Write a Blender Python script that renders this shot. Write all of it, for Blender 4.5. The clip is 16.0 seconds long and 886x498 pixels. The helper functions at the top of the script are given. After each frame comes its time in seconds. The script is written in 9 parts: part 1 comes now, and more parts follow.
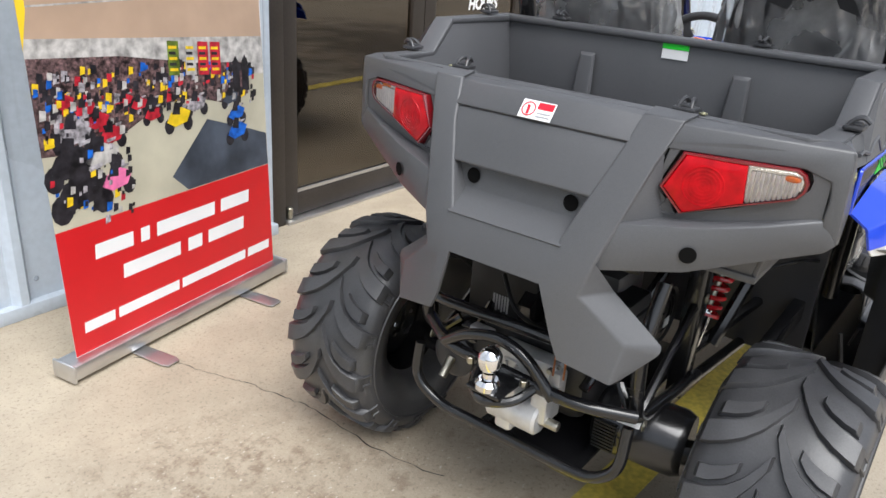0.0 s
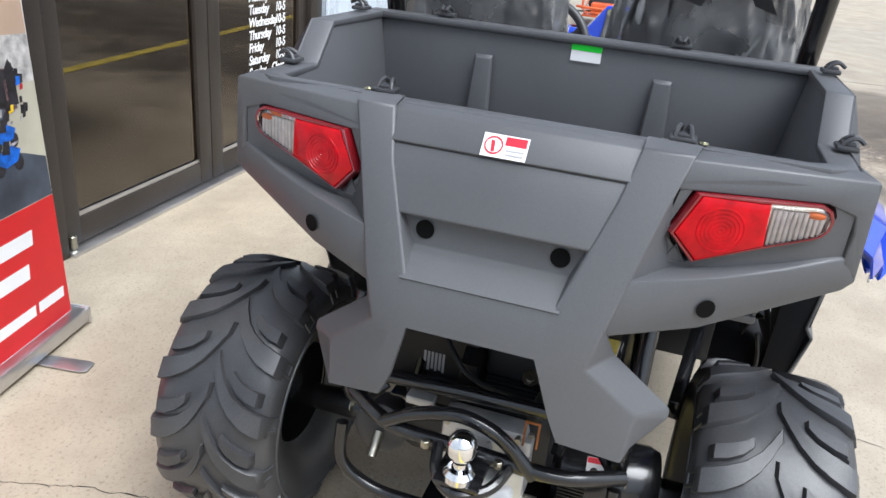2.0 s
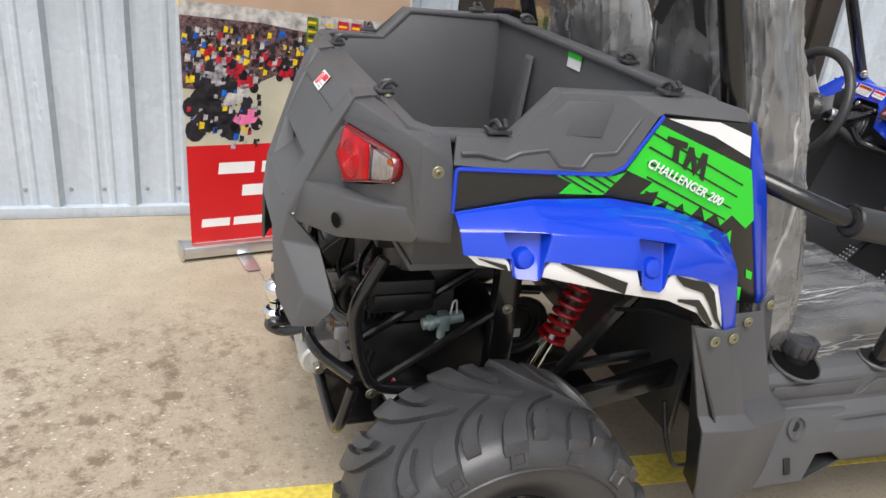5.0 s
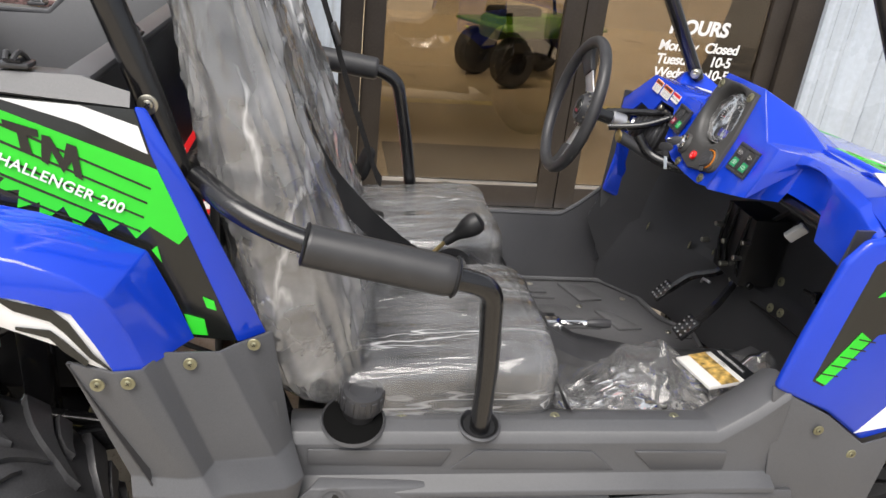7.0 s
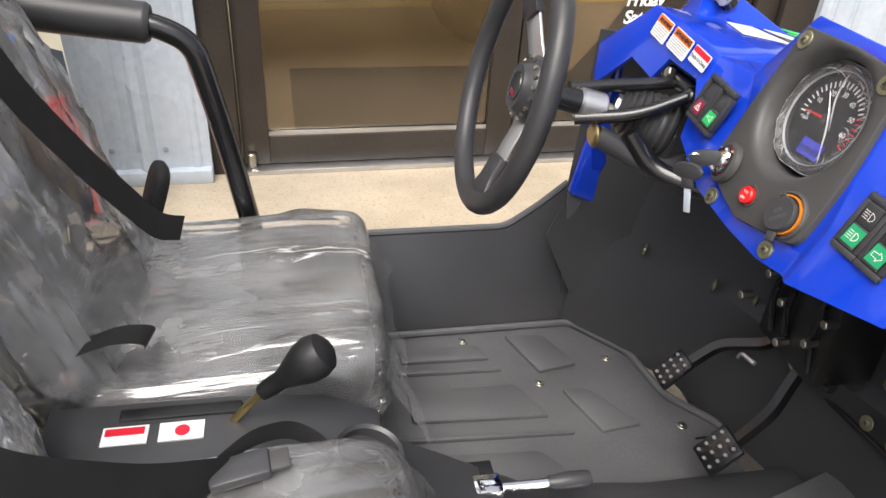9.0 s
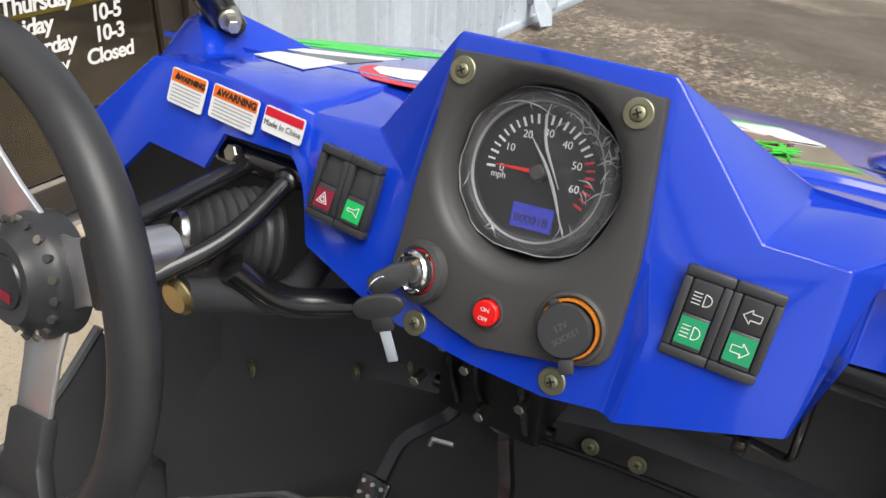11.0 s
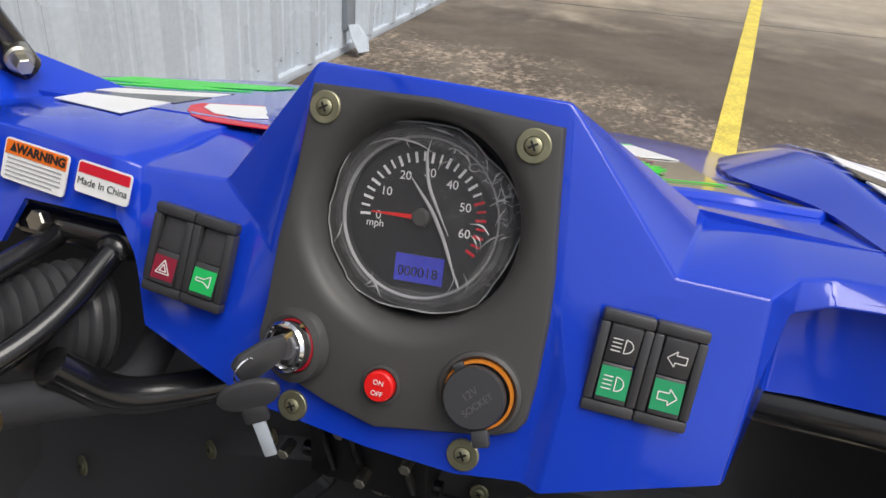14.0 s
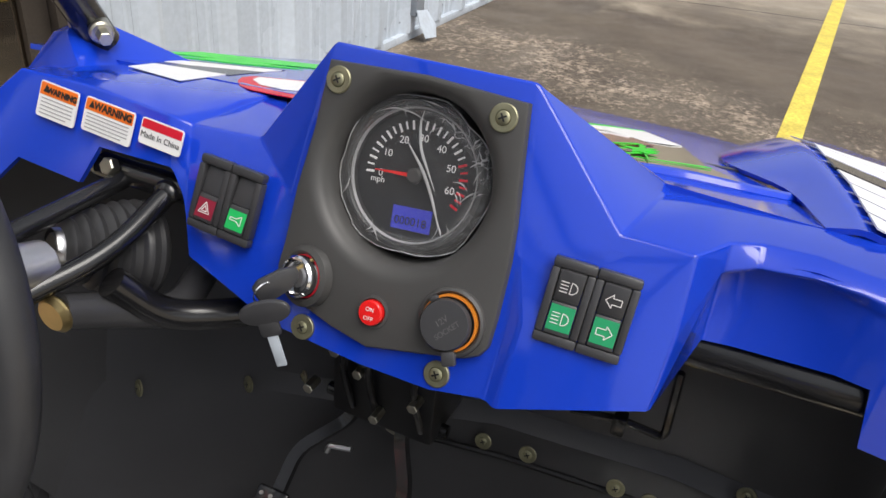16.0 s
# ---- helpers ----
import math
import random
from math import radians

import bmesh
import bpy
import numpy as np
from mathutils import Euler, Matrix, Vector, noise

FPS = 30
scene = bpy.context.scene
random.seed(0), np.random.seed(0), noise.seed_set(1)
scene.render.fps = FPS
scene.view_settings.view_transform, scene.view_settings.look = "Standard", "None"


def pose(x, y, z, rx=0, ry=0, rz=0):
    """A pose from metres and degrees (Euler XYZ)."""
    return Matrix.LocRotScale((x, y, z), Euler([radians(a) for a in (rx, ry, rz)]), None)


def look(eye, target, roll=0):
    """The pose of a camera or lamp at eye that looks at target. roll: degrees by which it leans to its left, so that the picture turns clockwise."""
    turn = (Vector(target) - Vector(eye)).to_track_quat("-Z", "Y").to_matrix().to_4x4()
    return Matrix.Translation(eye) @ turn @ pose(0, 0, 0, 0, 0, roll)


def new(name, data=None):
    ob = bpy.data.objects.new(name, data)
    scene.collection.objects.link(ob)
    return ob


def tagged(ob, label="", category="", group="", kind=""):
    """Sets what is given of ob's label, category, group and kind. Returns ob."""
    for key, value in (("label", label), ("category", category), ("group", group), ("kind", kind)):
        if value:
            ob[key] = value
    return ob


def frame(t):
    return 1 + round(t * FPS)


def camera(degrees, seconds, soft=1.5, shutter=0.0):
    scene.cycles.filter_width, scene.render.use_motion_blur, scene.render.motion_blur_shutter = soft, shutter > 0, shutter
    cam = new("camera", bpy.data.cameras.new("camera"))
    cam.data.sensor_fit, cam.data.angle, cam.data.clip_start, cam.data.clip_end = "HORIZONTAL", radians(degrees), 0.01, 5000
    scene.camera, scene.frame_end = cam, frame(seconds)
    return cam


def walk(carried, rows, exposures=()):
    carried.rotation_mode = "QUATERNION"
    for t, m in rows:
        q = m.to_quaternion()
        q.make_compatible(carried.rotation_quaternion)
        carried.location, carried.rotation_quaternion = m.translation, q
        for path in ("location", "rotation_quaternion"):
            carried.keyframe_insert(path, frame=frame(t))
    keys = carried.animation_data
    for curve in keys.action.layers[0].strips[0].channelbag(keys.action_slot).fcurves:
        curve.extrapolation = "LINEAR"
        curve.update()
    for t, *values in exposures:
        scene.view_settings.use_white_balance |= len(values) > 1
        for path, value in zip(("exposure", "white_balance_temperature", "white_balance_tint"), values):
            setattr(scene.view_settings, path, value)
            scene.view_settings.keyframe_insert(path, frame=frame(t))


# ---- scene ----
cam = camera(61.4, 16.0)
PATH = [
    (0, (-1.601, -0.659, 1.305), (-0.111, 0.429, 0.533), 4.2),
    (0.5, (-1.629, -0.45, 1.318), (0.09, 0.311, 0.635), 4.1),
    (1, (-1.566, -0.255, 1.331), (0.239, 0.264, 0.644), 3.6),
    (1.5, (-1.57, -0.154, 1.324), (0.237, 0.253, 0.568), 4.1),
    (2, (-1.471, -0.21, 1.324), (0.288, 0.296, 0.517), 5.7),
    (2.5, (-1.285, -0.403, 1.316), (0.353, 0.377, 0.475), 5.4),
    (3, (-1.318, -0.65, 1.328), (0.192, 0.356, 0.486), 5.2),
    (3.2, (-1.319, -0.735, 1.352), (0.134, 0.357, 0.518), 5.6),
    (5.3, (-0.522, -1.589, 1.367), (-0.03, 0.168, 0.549), 6.1),
    (5.5, (-0.41, -1.623, 1.374), (-0.008, 0.156, 0.554), 5.6),
    (6, (-0.114, -1.761, 1.377), (0.115, 0.048, 0.556), 4.1),
    (6.5, (0.193, -1.746, 1.392), (0.407, 0.061, 0.561), 4.4),
    (7, (0.481, -1.515, 1.38), (0.787, 0.274, 0.54), 6.2),
    (7.5, (0.559, -1.23, 1.374), (0.971, 0.531, 0.521), 7.7),
    (8, (0.649, -0.956, 1.362), (1.004, 0.789, 0.451), 5.9),
    (8.2, (0.719, -0.852, 1.345), (0.983, 0.872, 0.367), 4.3),
    (10.3, (0.837, -0.397, 1.264), (1.937, 0.829, 0.129), 3.9),
    (10.5, (0.845, -0.313, 1.252), (2.113, 0.772, 0.15), 4.1),
    (11, (0.891, -0.193, 1.242), (2.353, 0.688, 0.2), 3.2),
    (11.5, (0.92, -0.153, 1.242), (2.463, 0.636, 0.244), 2.8),
    (12, (0.922, -0.146, 1.245), (2.514, 0.57, 0.268), 1.8),
    (12.5, (0.932, -0.162, 1.261), (2.6, 0.448, 0.341), 1.0),
    (13, (0.945, -0.158, 1.239), (2.726, 0.228, 0.417), 5.1),
    (13.5, (0.953, -0.156, 1.241), (2.694, 0.266, 0.35), 5.2),
    (14, (0.943, -0.13, 1.222), (2.627, 0.368, 0.263), 4.9),
    (14.5, (0.932, -0.12, 1.221), (2.593, 0.408, 0.24), 5.0),
    (15, (0.923, -0.124, 1.219), (2.571, 0.425, 0.227), 5.3),
    (15.5, (0.915, -0.14, 1.22), (2.545, 0.447, 0.221), 5.5),
    (16, (0.876, -0.213, 1.248), (2.483, 0.434, 0.249), 5.4),
]
walk(cam, [(t, look(eye, target, roll)) for t, eye, target, roll in PATH], ((0, 0.62, 6100, 9), (2, 0.80, 5800, 8), (3.2, 0.88, 5700, 9), (5.5, 0.30, 6500, 10), (6.5, 0.44, 6500, 10), (8.2, 0.95, 6600, 12), (10.4, 0.95, 6500, 8), (11, 0.48, 6500, 8), (13, 0.12, 6500, 10), (16, 0.32, 6500, 10)))

# light


world = bpy.data.worlds.new("sky")
scene.world = world
world.use_nodes = True
_wn = world.node_tree.nodes
_sky = _wn.new("ShaderNodeTexSky")
_sky.sky_type = 'NISHITA'
_sky.sun_disc = False
SUN_EL, SUN_AZ = radians(60), radians(208)
_sky.sun_elevation = SUN_EL
_sky.sun_rotation = SUN_AZ
_sky.dust_density = 4.0
_sky.air_density = 1.0
_wn["Background"].inputs[1].default_value = 0.11
_hs = _wn.new("ShaderNodeHueSaturation")      # thin cloud greys the sky
_hs.inputs["Saturation"].default_value = 0.35
_hs.inputs["Value"].default_value = 1.15
world.node_tree.links.new(_sky.outputs[0], _hs.inputs["Color"])
world.node_tree.links.new(_hs.outputs[0], _wn["Background"].inputs[0])

_sd = bpy.data.lights.new("sun", 'SUN')
_sd.energy = 2.3
_sd.angle = radians(45)
_sd.color = (1.0, 0.96, 0.9)
_sun = new("sun", _sd)
_sun.matrix_world = look((0, 0, 0), (-math.sin(SUN_AZ) * math.cos(SUN_EL), -math.cos(SUN_AZ) * math.cos(SUN_EL), -math.sin(SUN_EL)))


# ---- materials ----
def mat(name, col, rough=0.5, metal=0.0, var=0.15, vscale=8.0, grain=0.0, gscale=400.0, bump=0.0, bscale=200.0, coat=0.0,
        spec=0.5, rvar=0.1, bdist=0.002):
    """A node material: base colour varied at two scales, roughness variation and fine relief."""
    m = bpy.data.materials.new(name)
    m.use_nodes = True
    nt = m.node_tree
    N, L = nt.nodes, nt.links
    b = N["Principled BSDF"]
    tc = N.new("ShaderNodeTexCoord")
    n1 = N.new("ShaderNodeTexNoise")
    n1.inputs["Scale"].default_value = vscale
    n1.inputs["Detail"].default_value = 6
    L.new(tc.outputs["Object"], n1.inputs["Vector"])
    ramp = N.new("ShaderNodeMapRange")
    ramp.inputs[1].default_value, ramp.inputs[2].default_value = 0.3, 0.7
    ramp.inputs[3].default_value, ramp.inputs[4].default_value = 1 - var, 1 + var
    L.new(n1.outputs[0], ramp.inputs[0])
    mul = N.new("ShaderNodeVectorMath")
    mul.operation = 'SCALE'
    mul.inputs[0].default_value = col[:3]
    last = ramp.outputs[0]
    n2 = N.new("ShaderNodeTexNoise")
    n2.inputs["Scale"].default_value = gscale
    n2.inputs["Detail"].default_value = 2
    L.new(tc.outputs["Object"], n2.inputs["Vector"])
    if grain:
        r2 = N.new("ShaderNodeMapRange")
        r2.inputs[1].default_value, r2.inputs[2].default_value = 0.3, 0.7
        r2.inputs[3].default_value, r2.inputs[4].default_value = 1 - grain, 1 + grain
        L.new(n2.outputs[0], r2.inputs[0])
        mm = N.new("ShaderNodeMath")
        mm.operation = 'MULTIPLY'
        L.new(last, mm.inputs[0])
        L.new(r2.outputs[0], mm.inputs[1])
        last = mm.outputs[0]
    L.new(last, mul.inputs["Scale"])
    L.new(mul.outputs[0], b.inputs["Base Color"])
    rr = N.new("ShaderNodeMapRange")
    rr.inputs[1].default_value, rr.inputs[2].default_value = 0.3, 0.7
    rr.inputs[3].default_value, rr.inputs[4].default_value = max(0.02, rough - rvar * rough), min(1, rough + rvar * rough)
    L.new(n1.outputs[0], rr.inputs[0])
    L.new(rr.outputs[0], b.inputs["Roughness"])
    b.inputs["Metallic"].default_value = metal
    b.inputs["Specular IOR Level"].default_value = spec
    if coat:
        b.inputs["Coat Weight"].default_value = coat
        b.inputs["Coat Roughness"].default_value = 0.06
    if bump:
        n3 = N.new("ShaderNodeTexNoise")
        n3.inputs["Scale"].default_value = bscale
        n3.inputs["Detail"].default_value = 4
        L.new(tc.outputs["Object"], n3.inputs["Vector"])
        bp = N.new("ShaderNodeBump")
        bp.inputs["Strength"].default_value = bump
        bp.inputs["Distance"].default_value = bdist
        L.new(n3.outputs[0], bp.inputs["Height"])
        L.new(bp.outputs[0], b.inputs["Normal"])
    return m


PLASTIC = mat("textured_black_plastic", (0.076, 0.077, 0.082), 0.44, var=0.12, vscale=3, grain=0.18, gscale=900, bump=0.25, bscale=1400, bdist=0.0004)
PLASTIC2 = mat("dark_moulded_plastic", (0.040, 0.040, 0.043), 0.34, var=0.2, vscale=4, bump=0.2, bscale=900, bdist=0.0004)
FLOORP = mat("moulded_floor_plastic", (0.088, 0.088, 0.091), 0.30, var=0.25, vscale=5, grain=0.1, gscale=300, bump=0.25, bscale=700, bdist=0.0005)
BEZEL = mat("black_dash_plastic", (0.054, 0.053, 0.052), 0.5, var=0.08, vscale=6, bump=0.15, bscale=1800, bdist=0.0003)
BLUE = mat("glossy_blue_plastic", (0.007, 0.045, 0.51), 0.10, var=0.06, vscale=5, spec=0.5, coat=0.35, bump=0.03, bscale=9, bdist=0.002)
RUBBER = mat("tyre_rubber", (0.046, 0.046, 0.049), 0.36, var=0.3, vscale=9, grain=0.15, gscale=300, bump=0.3, bscale=120, bdist=0.001)
FRAME = mat("black_gloss_steel", (0.008, 0.008, 0.009), 0.25, var=0.2, vscale=10, coat=0.4)
HOLE = mat("unlit_cavity", (0.003, 0.003, 0.003), 0.8, var=0.1, spec=0.1)
# black parts; also colours in the dark of gaps, slots and wells
VOID = mat("black_machinery_and_gap_shade", (0.008, 0.008, 0.009), 0.45, var=0.4, vscale=20)
STEEL = mat("zinc_steel", (0.45, 0.43, 0.36), 0.35, 1.0, var=0.2, vscale=40)
WASHER = mat("olive_zinc_washer", (0.30, 0.29, 0.19), 0.42, 0.8, var=0.25, vscale=60)
CHROME = mat("chrome", (0.85, 0.85, 0.86), 0.06, 1.0, var=0.03)
ALU = mat("brushed_aluminium", (0.62, 0.62, 0.63), 0.36, 1.0, var=0.08, vscale=12, bump=0.1, bscale=300)
CASTALU = mat("cast_aluminium", (0.60, 0.60, 0.60), 0.45, 0.6, var=0.15, vscale=25, bump=0.2, bscale=200)
BRASS = mat("yellow_zinc", (0.62, 0.48, 0.22), 0.33, 1.0, var=0.15, vscale=30)
REDPAINT = mat("red_spring_paint", (0.42, 0.008, 0.012), 0.25, coat=0.5, var=0.1)
LENS_RED = mat("red_lens", (0.42, 0.001, 0.006), 0.10, spec=0.25, coat=0.05, var=0.3, vscale=40, bump=0.12, bscale=50)
LENS_RIM = mat("dark_red_lens_rim", (0.16, 0.004, 0.008), 0.15, coat=0.8)
LENS_CLEAR = mat("clear_reflector_lens", (0.86, 0.80, 0.78), 0.14, 0.05, coat=0.5, var=0.15, vscale=70)
SEAT = mat("black_vinyl", (0.018, 0.018, 0.020), 0.45, var=0.2, vscale=6, bump=0.3, bscale=500, bdist=0.0006)
WEB = mat("black_webbing", (0.012, 0.012, 0.013), 0.7, spec=0.25, var=0.2, vscale=30, bump=0.5, bscale=900, bdist=0.0005)
FOAM = mat("black_vinyl_foam_sleeve", (0.030, 0.030, 0.032), 0.42, var=0.15, vscale=20, bump=0.15, bscale=600, bdist=0.0005)
WHITE = mat("white_vinyl", (0.78, 0.78, 0.78), 0.35, var=0.04)
GREEN = mat("bright_green_vinyl", (0.03, 0.60, 0.03), 0.35, var=0.06)
BLACKV = mat("black_vinyl_decal", (0.012, 0.013, 0.012), 0.25, var=0.2, coat=0.3)
ORANGE = mat("orange_print", (0.80, 0.16, 0.01), 0.4, var=0.05)
REDP = mat("red_print", (0.62, 0.01, 0.03), 0.4, var=0.05)
REDBTN = mat("red_button", (0.75, 0.01, 0.01), 0.3, coat=0.4, var=0.05)
DKRED = mat("dark_red_switch", (0.22, 0.01, 0.03), 0.35, var=0.1)
SWGREEN = mat("green_switch", (0.01, 0.28, 0.11), 0.35, var=0.1)
SWGREEN2 = mat("bright_green_switch", (0.01, 0.42, 0.10), 0.35, var=0.1)
DIMINK = mat("embossed_grey", (0.10, 0.10, 0.10), 0.5, var=0.05)
GREYINK = mat("grey_ink", (0.35, 0.35, 0.36), 0.5, var=0.05)
GRAPHIC = mat("olive_ground_reflection", (0.11, 0.105, 0.062), 0.10, var=0.35, vscale=30, coat=0.8)
GAUGE = mat("gauge_face", (0.012, 0.013, 0.015), 0.4, var=0.1)
LCD = mat("blue_lcd", (0.05, 0.06, 0.50), 0.25, var=0.1, vscale=60)
ALLOY = mat("spoke_alloy", (0.70, 0.70, 0.71), 0.32, 0.9, var=0.06)
YELLOW = mat("yellow_line_paint", (0.64, 0.51, 0.085), 0.6, var=0.22, vscale=6, grain=0.2, gscale=60, bump=0.3, bscale=60)
BRONZE = mat("dark_bronze_aluminium", (0.042, 0.035, 0.030), 0.42, 0.3, var=0.15, vscale=5, grain=0.1, gscale=120)
PAPER = mat("paper", (0.75, 0.74, 0.72), 0.5, var=0.05)
PHOTO = mat("orange_photo_print", (0.50, 0.33, 0.10), 0.4, var=0.8, vscale=60)
INTF = mat("shop_floor_tile", (0.50, 0.40, 0.26), 0.3, var=0.15, vscale=3)
INTW = mat("shop_wall", (0.55, 0.48, 0.38), 0.7, var=0.15, vscale=2)
MATF = mat("dark_entrance_mat", (0.025, 0.024, 0.024), 0.9, var=0.2, bump=0.1, bscale=60)
BIKEG = mat("green_bike_plastic", (0.13, 0.30, 0.02), 0.3, coat=0.4)
KARTO = mat("orange_kart_paint", (0.60, 0.10, 0.02), 0.35, coat=0.3)


def wall_paint():
    """Pale blue-grey baked enamel, chalky, with rain streaks and dirt."""
    m = mat("pale_blue_grey_sheet_metal", (0.46, 0.51, 0.57), 0.27, 0.0, var=0.10, vscale=1.6, grain=0.05, gscale=40, bump=0.08, bscale=6, bdist=0.01)
    nt = m.node_tree
    N, L = nt.nodes, nt.links
    b = N["Principled BSDF"]
    src = b.inputs["Base Color"].links[0].from_socket
    tc = N.new("ShaderNodeTexCoord")
    mp = N.new("ShaderNodeMapping")
    mp.inputs["Scale"].default_value = (14, 14, 0.8)
    L.new(tc.outputs["Object"], mp.inputs["Vector"])
    nz = N.new("ShaderNodeTexNoise")
    nz.inputs["Scale"].default_value = 2.0
    nz.inputs["Detail"].default_value = 5
    L.new(mp.outputs[0], nz.inputs["Vector"])
    r = N.new("ShaderNodeMapRange")
    r.inputs[1].default_value, r.inputs[2].default_value = 0.55, 0.8
    r.inputs[3].default_value, r.inputs[4].default_value = 0.0, 0.35
    L.new(nz.outputs[0], r.inputs[0])
    mx = N.new("ShaderNodeMixRGB")
    mx.inputs[2].default_value = (0.28, 0.28, 0.28, 1)
    L.new(r.outputs[0], mx.inputs[0])
    L.new(src, mx.inputs[1])
    L.new(mx.outputs[0], b.inputs["Base Color"])
    return m


WALLM = wall_paint()
# darker grey: cladding screws, and the painted shade of a panel overlap
SCREW_SHADE = mat("grey_screw_paint_and_overlap_shade", (0.26, 0.29, 0.33), 0.45, var=0.15, vscale=3)


def concrete():
    """Worn sandy concrete: broad dark damp stains, fine speckle, pale worn aggregate."""
    m = bpy.data.materials.new("worn_concrete")
    m.use_nodes = True
    nt = m.node_tree
    N, L = nt.nodes, nt.links
    b = N["Principled BSDF"]
    tc = N.new("ShaderNodeTexCoord")

    def noise_tex(scale, detail=6, rough=0.6, stretch=None):
        n = N.new("ShaderNodeTexNoise")
        n.inputs["Scale"].default_value = scale
        n.inputs["Detail"].default_value = detail
        n.inputs["Roughness"].default_value = rough
        if stretch:
            mp = N.new("ShaderNodeMapping")
            mp.inputs["Scale"].default_value = stretch
            L.new(tc.outputs["Object"], mp.inputs["Vector"])
            L.new(mp.outputs[0], n.inputs["Vector"])
        else:
            L.new(tc.outputs["Object"], n.inputs["Vector"])
        return n.outputs[0]

    def rng(s, a, bb, c=0.0, d=1.0):
        r = N.new("ShaderNodeMapRange")
        r.inputs[1].default_value, r.inputs[2].default_value = a, bb
        r.inputs[3].default_value, r.inputs[4].default_value = c, d
        L.new(s, r.inputs[0])
        return r.outputs[0]

    def math_node(op, a, c):
        q = N.new("ShaderNodeMath")
        q.operation = op
        for i, s in enumerate((a, c)):
            if isinstance(s, (int, float)):
                q.inputs[i].default_value = s
            else:
                L.new(s, q.inputs[i])
        return q.outputs[0]

    def mix(f, c1, c2):
        x = N.new("ShaderNodeMixRGB")
        for i, s in ((0, f), (1, c1), (2, c2)):
            if isinstance(s, tuple):
                x.inputs[i].default_value = (*s, 1)
            elif isinstance(s, (int, float)):
                x.inputs[i].default_value = s
            else:
                L.new(s, x.inputs[i])
        return x.outputs[0]

    def blob(x, y, rx, ry, soft=0.6):
        """A stain with a ragged edge: 1 inside, 0 outside."""
        mp = N.new("ShaderNodeMapping")
        mp.vector_type = 'POINT'
        mp.inputs["Location"].default_value = (-x / rx, -y / ry, 0)
        mp.inputs["Scale"].default_value = (1 / rx, 1 / ry, 0)
        L.new(tc.outputs["Object"], mp.inputs["Vector"])
        ln = N.new("ShaderNodeVectorMath")
        ln.operation = 'LENGTH'
        L.new(mp.outputs[0], ln.inputs[0])
        d = math_node('ADD', ln.outputs["Value"], rng(noise_tex(1.7, 5), 0.3, 0.7, -0.35, 0.35))
        return rng(d, 1 - soft / 2, 1 + soft / 2, 1, 0)

    base = mix(rng(noise_tex(1.1), 0.35, 0.65), (0.44, 0.372, 0.278), (0.35, 0.293, 0.216))
    base = mix(rng(noise_tex(0.35, 3), 0.4, 0.65, 0, 0.5), base, (0.40, 0.355, 0.29))
    base = mix(rng(noise_tex(3.2, 7, 0.65), 0.42, 0.66, 0, 0.55), base, (0.27, 0.225, 0.165))
    base = mix(rng(noise_tex(0.8, 6, 0.7, (0.25, 1.0, 1)), 0.52, 0.68, 0, 0.40), base, (0.25, 0.215, 0.17))
    # damp brown stain beyond the bonnet, dirty patch behind the tail
    stain = blob(5.7, 0.2, 2.3, 3.6)
    base = mix(math_node('MULTIPLY', stain, rng(noise_tex(2.0, 5), 0.35, 0.65, 0.80, 0.96)), base, (0.042, 0.028, 0.018))
    damp = blob(7.4, -1.0, 2.0, 3.0, 1.2)
    base = mix(math_node('MULTIPLY', damp, rng(noise_tex(0.9, 5, 0.6, (1, 0.35, 1)), 0.40, 0.60, 0.10, 0.85)), base, (0.115, 0.090, 0.066))
    stain2 = blob(-1.00, 0.35, 0.66, 0.50)
    base = mix(math_node('MULTIPLY', stain2, rng(noise_tex(15, 7, 0.78), 0.49, 0.62, 0.05, 0.80)), base, (0.15, 0.105, 0.07))
    grey = blob(14.0, 2.0, 4.6, 9.0, 0.9)
    base = mix(math_node('MULTIPLY', grey, 0.45), base, (0.27, 0.24, 0.20))
    # pale worn aggregate showing through
    turn = N.new("ShaderNodeMapping")
    turn.vector_type = 'POINT'
    turn.inputs["Rotation"].default_value = (0, 0, radians(18))
    turn.inputs["Location"].default_value = (-4.72, -1.55, 0)
    L.new(tc.outputs["Object"], turn.inputs["Vector"])
    sx = N.new("ShaderNodeSeparateXYZ")
    L.new(turn.outputs[0], sx.inputs[0])
    wob = math_node('ADD', sx.outputs[0], rng(noise_tex(1.3, 5), 0.3, 0.7, -0.45, 0.45))
    band = rng(math_node('ABSOLUTE', wob, 0), 0.05, 0.75, 1.0, 0.0)
    worn = math_node('MULTIPLY', rng(math_node('ADD', math_node('MULTIPLY', band, 0.17), noise_tex(24, 5, 0.75)), 0.60, 0.72), math_node('GREATER_THAN', band, 0.01))
    fleck = math_node('MAXIMUM', worn, math_node('MULTIPLY', rng(noise_tex(26, 3, 0.7), 0.56, 0.66), blob(-1.0, 0.35, 0.6, 0.45)))
    base = mix(math_node('MULTIPLY', fleck, rng(noise_tex(7, 4), 0.40, 0.62, 0.10, 0.80)), base, (0.46, 0.37, 0.28))
    # wet brown blots and gritty flecks beside the yellow line
    grit = blob(-1.0, 0.28, 0.75, 0.50, 0.9)
    base = mix(math_node('MULTIPLY', grit, rng(noise_tex(11, 4, 0.6), 0.57, 0.65, 0, 0.75)), base, (0.13, 0.085, 0.055))
